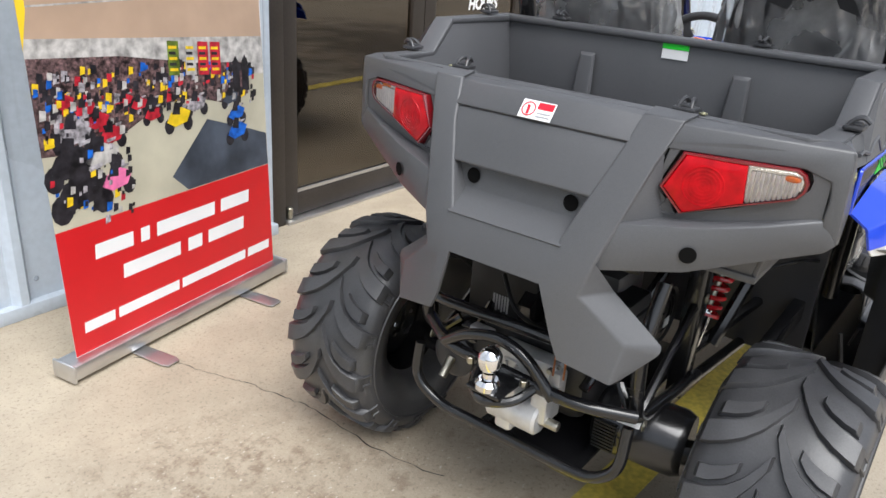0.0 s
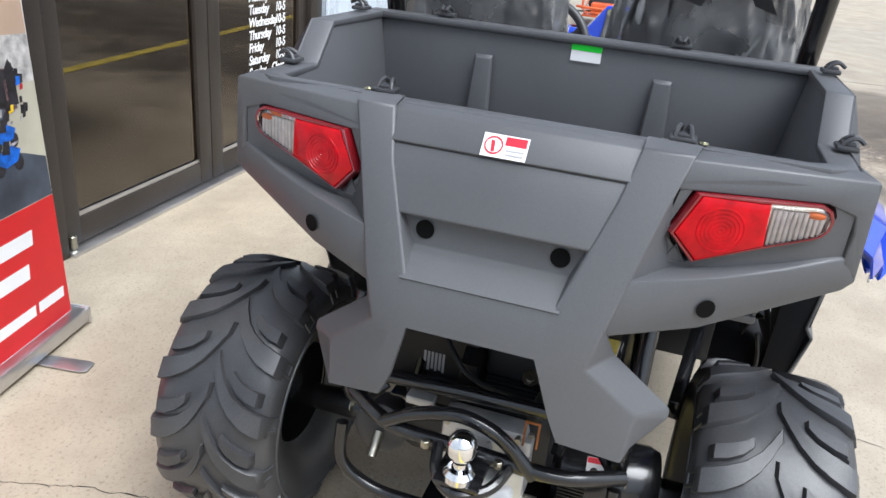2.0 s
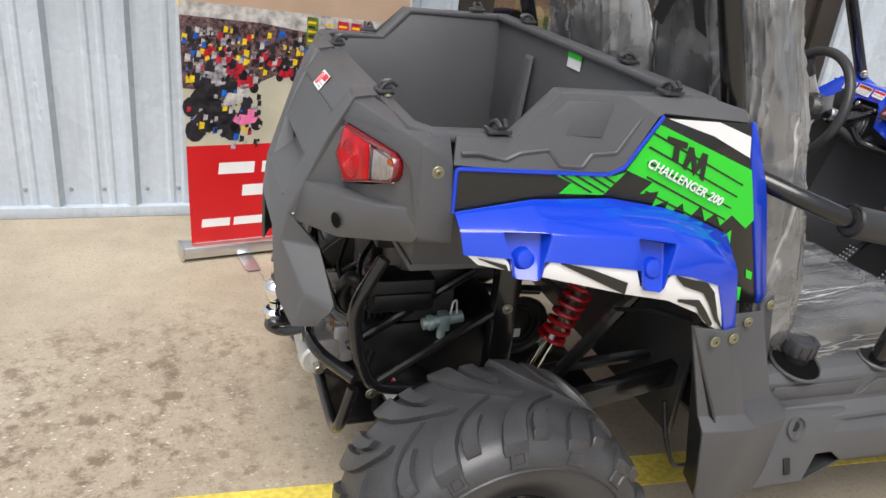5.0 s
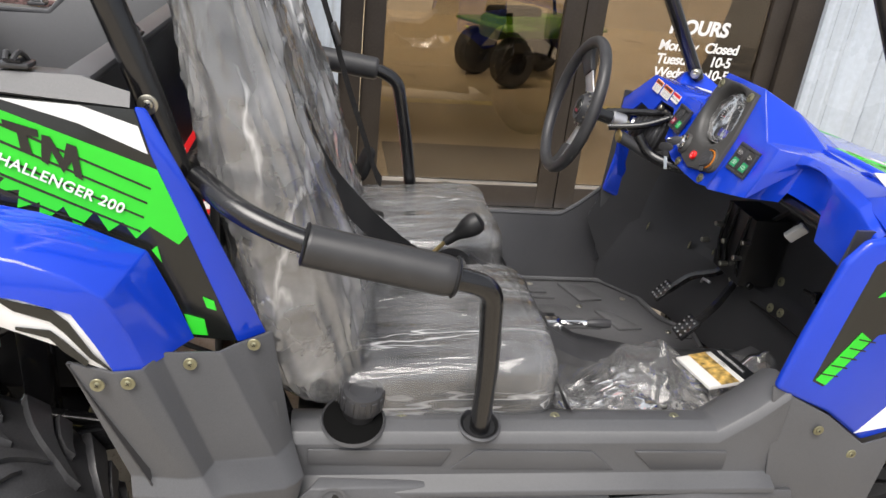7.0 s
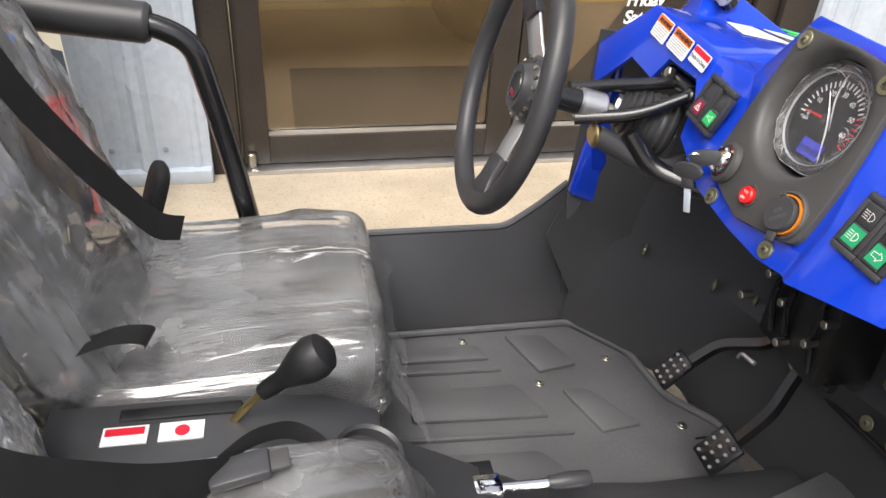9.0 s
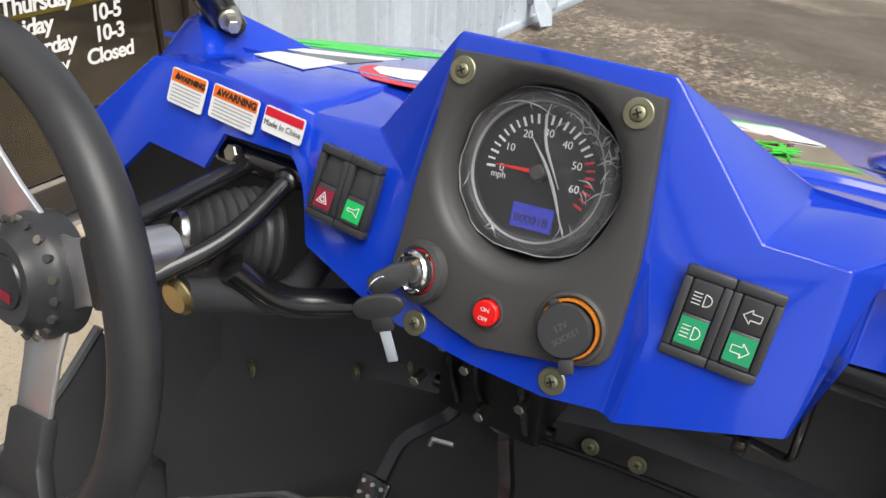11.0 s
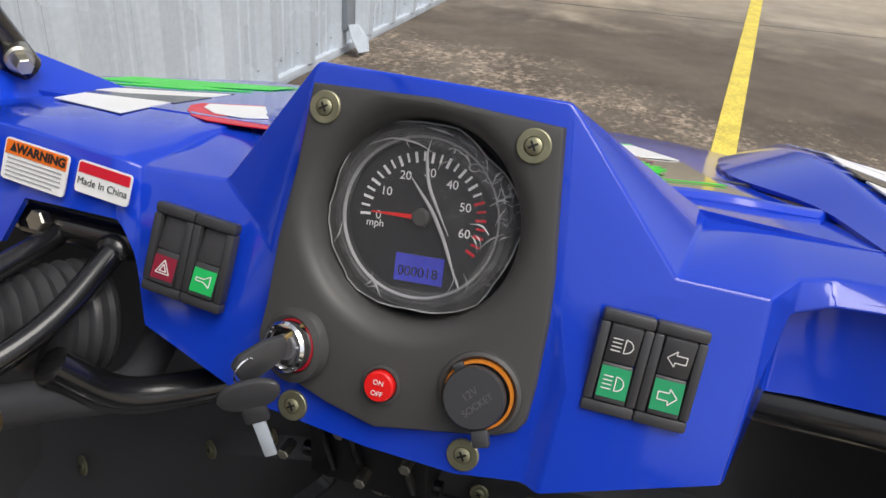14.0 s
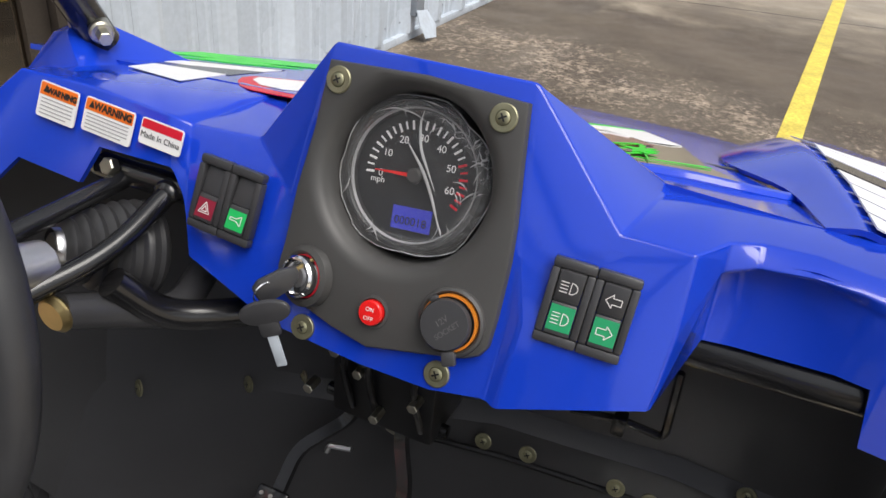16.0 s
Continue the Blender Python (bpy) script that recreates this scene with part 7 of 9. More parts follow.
            if kind == "beam":
                sign(beam, lm_)
                sign(beam, um_)
            elif kind == "turn":
                sign(right, lm_)
                sign(left, um_)
            elif kind == "hazard":
                sign(outline([(-0.006, -0.005), (0.006, -0.005), (0, 0.0055)]) + outline([(-0.003, -0.0033), (0.003, -0.0033), (0, 0.002)]), lm_)
            else:
                sign(outline([(-0.006, -0.0012), (0.001, -0.0012), (0.006, -0.0045), (0.006, 0.0045), (0.001, 0.0012), (-0.006, 0.0012)]), lm_)
    switch_pair(0.1475, -0.018, ("beam", "turn"), 9, -2, -0.004)
    switch_pair(-0.153, -0.018, ("hazard", "horn"), 0, -4)
    # stickers on the left ledge
    for u0, u1, v0, v1, hd, txt in ((-0.370, -0.324, 0.004, 0.036, ORANGE, "WARNING"), (-0.3155, -0.2595, 0.0025, 0.0325, ORANGE, "WARNING"), (-0.2515, -0.2065, 0.006, 0.0285, REDP, "Made In China")):
        um, vm = (u0 + u1) / 2, (v0 + v1) / 2
        mm = DASH @ Matrix.Translation((um, vm, 0.0045)) @ Matrix.Rotation(radians(-4.5), 4, 'Z') @ Matrix.Translation((-um, -vm, 0))
        q_ = 0.0025
        st = part("sticker", plate([(u0 + q_, v0), (u1 - q_, v0), (u1 - q_ * .3, v0 + q_ * .3), (u1, v0 + q_), (u1, v1 - q_), (u1 - q_ * .3, v1 - q_ * .3), (u1 - q_, v1), (u0 + q_, v1), (u0 + q_ * .3, v1 - q_ * .3), (u0, v1 - q_), (u0, v0 + q_), (u0 + q_ * .3, v0 + q_ * .3)], mm, 0.0012), WHITE, d, "white sticker with an orange warning head" if txt == "WARNING" else "white sticker with a red head")
        part("sticker_head", plate([(u0 + 0.0012, v1 - (v1 - v0) * 0.38), (u1 - 0.0012, v1 - (v1 - v0) * 0.38), (u1 - 0.0012, v1 - 0.0022), (u1 - 0.0022, v1 - 0.0012), (u0 + 0.0022, v1 - 0.0012), (u0 + 0.0012, v1 - 0.0022)], mm @ Matrix.Translation((0, 0, 0.0004)), 0.0004), hd, st)
        if txt == "WARNING":
            lettering("sticker_text", txt, (u1 - u0) * 0.158, mm @ Matrix.Translation(((u0 + u1) / 2 + 0.0045, v1 - (v1 - v0) * 0.30, 0.0007)), GAUGE, st, align='CENTER', bold=0.0004, thick=0.0001)
            part("warning_triangle", plate([(u0 + 0.005, v1 - (v1 - v0) * 0.30), (u0 + 0.0115, v1 - (v1 - v0) * 0.30), (u0 + 0.00825, v1 - (v1 - v0) * 0.08)], mm @ Matrix.Translation((0, 0, 0.0007)), 0.0003), GAUGE, st)
            for k in range(5):
                y = v0 + (v1 - v0) * (0.09 + 0.105 * k)
                part("text_line", plate([(u0 + 0.004, y), (u1 - 0.004 - 0.006 * (k == 0), y), (u1 - 0.004 - 0.006 * (k == 0), y + 0.0010), (u0 + 0.004, y + 0.0010)], mm @ Matrix.Translation((0, 0, 0.0004)), 0.0003), GREYINK, st)
        else:
            lettering("sticker_text", txt, 0.0072, mm @ Matrix.Translation(((u0 + u1) / 2, v0 + 0.006, 0.0004)), GAUGE, st, align='CENTER', thick=0.0001)
    return d


DASHBOARD = dash()


# steering
def steering():
    ax = Vector((0.965, -0.06, -0.25)).normalized()
    hub = Vector((1.121, 0.260, 0.943))
    m = axis_pose(hub, -ax)
    R = 0.161
    tor = bmesh.new()
    n1, n2 = 56, 14
    ring = [[tor.verts.new(m @ Vector(((R + 0.0145 * math.cos(b)) * math.cos(a), (R + 0.0145 * math.cos(b)) * math.sin(a), 0.0145 * math.sin(b) + 0.048))) for b in (2 * math.pi * j / n2 for j in range(n2))] for a in (2 * math.pi * i / n1 for i in range(n1))]
    for i in range(n1):
        for j in range(n2):
            tor.faces.new((ring[i][j], ring[(i + 1) % n1][j], ring[(i + 1) % n1][(j + 1) % n2], ring[i][(j + 1) % n2]))
    w = part("steering_wheel", tor, FOAM, CAR, "black foam steering wheel with silver spokes")
    lean = math.atan2(0.034, R - 0.03)
    for a in (radians(125), radians(283), radians(24)):
        # dished: each spoke climbs from the hub to the rim
        q = m @ Matrix.Rotation(a, 4, 'Z') @ Matrix.Translation((0.025, 0, 0.010)) @ Matrix.Rotation(-lean, 4, 'Y')
        part("spoke", plate([(0.0, -0.027), (0.035, -0.022), (0.078, -0.021), (0.078, 0.021), (0.035, 0.022), (0.0, 0.027)], q, 0.004, 0.001), ALLOY, w, "silver metal spoke")
        part("spoke_cover", plate([(0.072, -0.023), (0.105, -0.023), (0.140, -0.042), (0.140, 0.042), (0.105, 0.023), (0.072, 0.023)], q @ Matrix.Translation((0, 0, 0.005)), 0.014, 0.004), FOAM, w)
    part("hub_cap", lathe([(0.045, 0.0), (0.045, 0.016), (0.041, 0.024), (0.034, 0.030), (0.030, 0.036), (0.022, 0.035), (0, 0.034)], m, 36), PLASTIC2, w)
    part("hub_badge", lathe([(0.020, 0.0345), (0.019, 0.0365), (0, 0.037)], m, 24), BLACKV, w)
    part("badge_mark", box(-0.009, 0.009, -0.013, -0.006, 0.0365, 0.0374, 0.0002, m), DKRED, w)
    for k in range(18):
        a = 2 * math.pi * k / 18
        part("hub_screw", cyl(m @ Vector((0.0395 * math.cos(a), 0.0395 * math.sin(a), 0.022)), m @ Vector((0.042 * math.cos(a), 0.042 * math.sin(a), 0.0265)), 0.0030, 8), STEEL if k % 2 else BEZEL, w)
    j = hub + ax * 0.085
    sc = part("steering_column", cyl(hub + ax * 0.005, j, 0.017, 16, 0.002), FRAME, CAR, "black steering column and frame")
    part("column_collar", cyl(j - ax * 0.03, j + ax * 0.008, 0.021, 18, 0.003), ALU, sc)
    part("lock_nut", cyl(j + ax * 0.008, j + ax * 0.020, 0.010, 12, 0.001), STEEL, sc)
    b0, b1 = D(-0.282, -0.092, 0.050), D(-0.247, -0.088, -0.030)
    bl_ = (b1 - b0).length
    prof = [(0.0, 0.0), (0.013, 0.0), (0.016, bl_ * 0.06)]
    for k in range(8):
        r_ = 0.021 + 0.016 * math.sin(math.pi * 0.62 * (k + 1) / 8) + 0.0008 * k
        prof += [(r_, bl_ * (0.10 + 0.11 * k)), (r_ + 0.0025, bl_ * (0.135 + 0.11 * k)), (r_ + 0.0005, bl_ * (0.185 + 0.11 * k))]
    prof += [(0.036, bl_), (0, bl_)]
    part("rubber_boot", lathe(prof, axis_pose(b0, b1 - b0), 32), FOAM, sc, "ribbed rubber boot")
    part("boot_clamp", lathe([(0.0175, 0.0), (0.0185, 0.002), (0.0185, 0.008), (0.0175, 0.010)], axis_pose(b0, b1 - b0), 24), ALU, sc)
    part("frame_tube", tube([j - ax * 0.035 + Vector((0, 0.024, 0.010)), D(-0.279, -0.030, -0.018)], 0.0088, 12, 0.02), FRAME, sc)
    part("frame_tube", tube([j - ax * 0.035 + Vector((0, -0.010, -0.020)), D(-0.224, -0.080, 0.045), D(-0.226, -0.029, -0.014)], 0.0092, 12, 0.035), FRAME, sc)
    part("cross_tube", cyl(D(-0.312, -0.026, -0.022), D(-0.205, -0.026, -0.022), 0.0125, 16, 0.002), FRAME, sc)
    part("weld", rounded(0, 0, 0, 0.013, 0.011, 0.008, axis_pose(D(-0.226, -0.030, -0.010), D(0, 0, 1) - D(0, 0, 0)), n=8, e=1.0), FRAME, sc)
    part("tube_cap", cyl(D(-0.319, -0.026, -0.022), D(-0.311, -0.026, -0.022), 0.0105, 16, 0.002), STEEL, sc)
    c = D(-0.287, -0.022, -0.010)
    part("bolt", cyl(c, D(-0.287, -0.022, 0.000), 0.008, 6, 0.001), STEEL, sc)
    # horn-like brass plug under the column
    g0 = Vector((1.190, 0.233, 0.891))
    pl = part("column_plug", cyl(g0 + Vector((0.01, 0, 0)), g0, 0.0165, 24, 0.004), BRASS, CAR, "yellow zinc plug on a black hose")
    part("hose", tube([g0 + Vector((0.008, 0, 0)), g0 + Vector((0.05, -0.01, -0.02)), g0 + Vector((0.10, -0.03, -0.045)), g0 + Vector((0.15, -0.02, -0.03))], 0.015, 12, 0.04), PLASTIC2, pl)
    part("under_loop", tube([(1.24, .22, .90), (1.27, .20, .855), (1.34, .14, .84), (1.42, .10, .87)], 0.014, 12, 0.06), FRAME, sc)


steering()

# bonnet and front wings
def hood_z(x, y):
    return 1.003 - 0.25 * (x - 1.47) - 0.045 * max(0.0, abs(y) - 0.15)


def bowed(row, k=5):
    """A row of corners drawn as a smooth curve through them."""
    pts = [Vector(p) for p in row]
    pts = [pts[0] * 2 - pts[1]] + pts + [pts[-1] * 2 - pts[-2]]
    out = []
    for i in range(1, len(pts) - 2):
        p0, p1, p2, p3 = pts[i - 1:i + 3]
        for j in range(k):
            t = j / k
            out.append(0.5 * (p1 * 2 + (p2 - p0) * t + (p0 * 2 - p1 * 5 + p2 * 4 - p3) * t * t + (p1 * 3 - p0 - p2 * 3 + p3) * t ** 3))
    return out + [pts[-2]]


def bonnet():
    xs = [1.47, 1.52, 1.60, 1.70, 1.80, 1.90, 2.02, 2.12, 2.18]
    ys = [-0.40, -0.36, -0.30, -0.26, -0.21, -0.15, -0.10, -0.05, 0.0, 0.05, 0.10, 0.15, 0.21, 0.26, 0.30, 0.36, 0.42, 0.50, 0.56]
    grid = [[(x, y * (1 - 0.20 * max(0, x - 1.7)), hood_z(x, y) - (0.10 if x > 2.15 else 0.02 if x > 2.1 else 0)) for y in ys] for x in xs]
    v, f = rows(grid)
    h = part("bonnet", shell(v, f, 0.006, out=(0, 0, 1)), BLUE, CAR, "glossy blue sloping bonnet with decals", 50)
    # raised crease lines
    part("crease", tube([(1.475, -.10, hood_z(1.475, .10) - .003), (1.53, -.165, hood_z(1.53, .165) - .002), (1.555, -.235, hood_z(1.555, .235) - .002), (1.60, -.29, hood_z(1.60, .29) - .004)], 0.009, 10, 0.05), BLUE, h)
    part("crease", tube([(1.475, .165, hood_z(1.475, .165) - .003), (1.53, .225, hood_z(1.53, .225) - .003), (1.62, .25, hood_z(1.62, .25) - .004)], 0.008, 10, 0.05), BLUE, h)

    def flat(name, pts, material, lift, label=""):
        """A decal laid on the bonnet."""
        poly = [(x, y, hood_z(x, y) + lift * 0.5 - (0.0015 if x < 1.475 else 0)) for x, y in pts]
        return part(name, shell(poly, [tuple(range(len(poly)))], 0.0008, out=(0, 0, 1)), material, h, label)
    flat("green_stripe", [(1.636, 0.524), (1.738, 0.548), (1.933, 0.409), (1.819, 0.393), (1.697, 0.458)], GREEN, 0.0022)
    flat("green_stripe", [(1.617, 0.477), (1.711, 0.468), (1.757, 0.382), (1.670, 0.420)], GREEN, 0.0022)
    flat("black_decal", [(1.483, 0.397), (1.593, 0.448), (1.696, 0.369), (1.521, 0.319)], BLACKV, 0.0014)
    flat("white_stripe", [(1.532, 0.421), (1.574, 0.435), (1.679, 0.362), (1.621, 0.347), (1.539, 0.397)], WHITE, 0.0022)
    flat("white_decal", [(1.442, 0.384), (1.497, 0.402), (1.518, 0.321), (1.412, 0.288)], WHITE, 0.0022)
    flat("red_badge", [(1.484, 0.278), (1.521, 0.302), (1.552, 0.311), (1.606, 0.273), (1.450, 0.172), (1.446, 0.200), (1.446, 0.231), (1.460, 0.256)], REDP, 0.0018)
    flat("white_badge", [(1.518, 0.285), (1.551, 0.302), (1.597, 0.267), (1.504, 0.208), (1.483, 0.222), (1.487, 0.253)], WHITE, 0.0026)
    # clear-coated graphic on the right of the bonnet; olive base paints the reflected ground
    g = flat("bonnet_graphic", [(1.752, -.010), (1.804, -.048), (1.842, -.093), (1.769, -.150), (1.64, -.187), (1.578, -.235), (1.535, -.150), (1.500, -.095), (1.571, -.050)], GRAPHIC, 0.0035, "clear glossy graphic with a painted olive ground reflection and green and white flashes")
    flat("green_flash", [(1.752, -.004), (1.812, -.046), (1.850, -.093), (1.842, -.093), (1.800, -.050), (1.740, -.014)], GREEN, 0.0050)
    flat("white_flash", [(1.745, -.018), (1.800, -.054), (1.840, -.095), (1.764, -.150), (1.722, -.104), (1.752, -.058)], WHITE, 0.0050)
    flat("red_flash", [(1.677, -.030), (1.735, -.062), (1.735, -.096), (1.704, -.124), (1.640, -.100), (1.602, -.062)], LENS_RIM, 0.0050)
    flat("white_line", [(1.690, -.036), (1.728, -.064), (1.730, -.092), (1.722, -.092), (1.720, -.068), (1.684, -.040)], WHITE, 0.0065)
    for a, b in (((1.555, -.075), (1.66, -.130)), ((1.54, -.100), (1.63, -.135)), ((1.56, -.120), (1.625, -.190)), ((1.55, -.140), (1.68, -.112)), ((1.60, -.070), (1.68, -.112))):
        flat("green_flash", [a, (b[0], b[1] - 0.003), (b[0], b[1] + 0.003)], GREEN, 0.0068)
    flat("green_star", [(1.590, -.117), (1.612, -.114), (1.622, -.098), (1.632, -.115), (1.668, -.120), (1.634, -.123), (1.640, -.138), (1.616, -.126), (1.596, -.133), (1.604, -.122)], GREEN, 0.0085)
    # pillar mount on each side
    for s in (-1, 1):
        v = [(1.40, s * .530, .940), (1.40, s * .400, .985), (1.60, s * .430, .955), (1.64, s * .545, .925), (1.455, s * .500, 1.012), (1.445, s * .470, 1.020), (1.49, s * .480, 1.026), (1.50, s * .505, 1.018)]
        part("pillar_mount", shell(v, [(0, 1, 5, 4), (1, 2, 6, 5), (2, 3, 7, 6), (3, 0, 4, 7), (4, 5, 6, 7)], 0.004, 0.006, out=(0, 0, 1)), BLUE, h)

    # front wings
    def wing(s):
        inner = [(1.47, -.29, .998), (1.60, -.262, .972), (1.72, -.200, .942), (1.90, -.20, .897), (2.12, -.25, .83)]
        crest = [(1.47, -.315, 1.004), (1.58, -.300, .995), (1.74, -.275, .972), (1.87, -.255, .934), (2.12, -.29, .86)]
        outer = [(1.46, -.46, .965), (1.58, -.45, .962), (1.74, -.44, .940), (1.87, -.43, .915), (2.12, -.42, .85)]
        edge = [(1.40, -.60, .945), (1.58, -.62, .915), (1.74, -.63, .895), (1.87, -.63, .875), (2.12, -.60, .80)]
        if s > 0:
            inner, crest, outer = [[(x, y - dy, z - 0.05) for x, y, z in q] for q, dy in ((inner, .12), (crest, .14), (outer, .06))]
            edge = [(x + (0.12 if i == 0 else 0.0), y + 0.05, z - 0.04) for i, (x, y, z) in enumerate(edge)]
            inner, crest, outer = [[(q[0][0] + 0.06, q[0][1], q[0][2])] + q[1:] for q in (inner, crest, outer)]
        mid_ = [tuple((Vector(a_) * 0.62 + Vector(b_) * 0.38) + Vector((0, 0, 0.004))) for a_, b_ in zip(crest, outer)]
        v, f = rows([bowed(q) for q in (inner, crest, mid_, outer, edge)])
        bm = soft_sheet(v, f, 0.005, 0.006, 3, 20.0, (0, 0, 1))
        wg = part("front_wing", bm if s < 0 else mirror(bm), BLUE, CAR, "glossy blue front wing with white stripes")
        for k in range(9 if s < 0 else 0):
            t0, t1 = k / 9 + 0.004, (k + 1) / 9 - 0.012

            def at(t, q):
                i = min(2, int(t * 3))
                r = t * 3 - i
                a = Vector(crest[i]).lerp(Vector(crest[i + 1]), r)
                b = Vector(outer[i]).lerp(Vector(outer[i + 1]), r)
                return a.lerp(b, q) + Vector((0, 0, 0.0085 - 0.007 * abs(q - 0.4)))
            bm = shell([at(t0, .06), at(t1, .06), at(t1, .94), at(t0, .94)], [(0, 1, 2, 3)], 0.0015, out=(0, 0, 1))
            part("stripe_decal", bm if s < 0 else mirror(bm), BLACKV if k in (4, ) else WHITE, wg)
        # side panel ahead of the door
        fl = [(1.282, .652), (1.300, .760), (1.330, .905), (1.36, .945), (1.42, .958), (1.60, .925), (1.62, .72), (1.56, .56), (1.49, .535), (1.40, .600)]
        bm = plate(fl, SIDE(-0.505), 0.02, 0.010, 3)
        sp = part("front_side_panel", bm if s < 0 else mirror(bm), BLUE, CAR, "glossy blue panel ahead of the door opening")
        for poly, mt in (([(1.385, .905), (1.42, .930), (1.60, .900), (1.60, .80), (1.44, .77), (1.37, .66), (1.345, .672)], BLACKV), ([(1.350, .675), (1.372, .664), (1.428, .760), (1.405, .775)], GREEN), ([(1.41, .845), (1.60, .875), (1.60, .900), (1.50, .905), (1.44, .880)], GREEN), ([(1.47, .555), (1.56, .575), (1.60, .70), (1.56, .68)], WHITE)):
            bm = plate(poly, SIDE(-0.5052 - (0.0016 if mt is GREEN else 0)), 0.0012)
            part("decal", bm if s < 0 else mirror(bm), mt, sp)
        for k in range(5):
            x0 = 1.356 + k * 0.012
            bm = plate([(x0, .688 + k * .018), (x0 + .034, .682 + k * .018), (x0 + .034, .6845 + k * .018), (x0, .6905 + k * .018)], SIDE(-0.5074), 0.0008)
            part("black_line", bm if s < 0 else mirror(bm), BLACKV, sp)
        bm = shell([(1.280, -.496, .655), (1.40, -.512, .600), (1.49, -.514, .536), (1.56, -.514, .56), (1.50, -.55, .30), (1.38, -.556, .295), (1.315, -.530, .40), (1.30, -.512, .535)], [tuple(range(8))], 0.006, 0.003)
        sk = part("front_skirt", bm if s < 0 else mirror(bm), PLASTIC, CAR, "textured black plastic front skirt")
        for x, z in ((1.384, .571), (1.47, .515)):
            screw((x, s * .517, z), (0, s, 0), sk, 0.010)
    wing(-1)
    wing(1)
    part("nose", box(2.10, 2.24, -0.24, 0.24, 0.50, 0.80, 0.04), BLUE, CAR, "blue plastic nose")
    part("front_axle_beam", tube([(1.86, -.45, .27), (1.86, .45, .27)], 0.022, 10), FRAME, CAR)
    for s in (-1, 1):
        part("front_arm", tube([(1.62, s * .16, .36), (1.84, s * .42, .27)], 0.014, 8), FRAME, CAR)
        part("front_shock", tube([(1.74, s * .40, .29), (1.70, s * .24, .74)], 0.022, 12), FRAME, CAR)
    part("front_frame", join(tube([(1.45, -.16, .33), (2.14, -.16, .33), (2.18, -.16, .55)], 0.016, 8, 0.06), tube([(1.45, .16, .33), (2.14, .16, .33), (2.18, .16, .55)], 0.016, 8, 0.06)), FRAME, CAR)


bonnet()


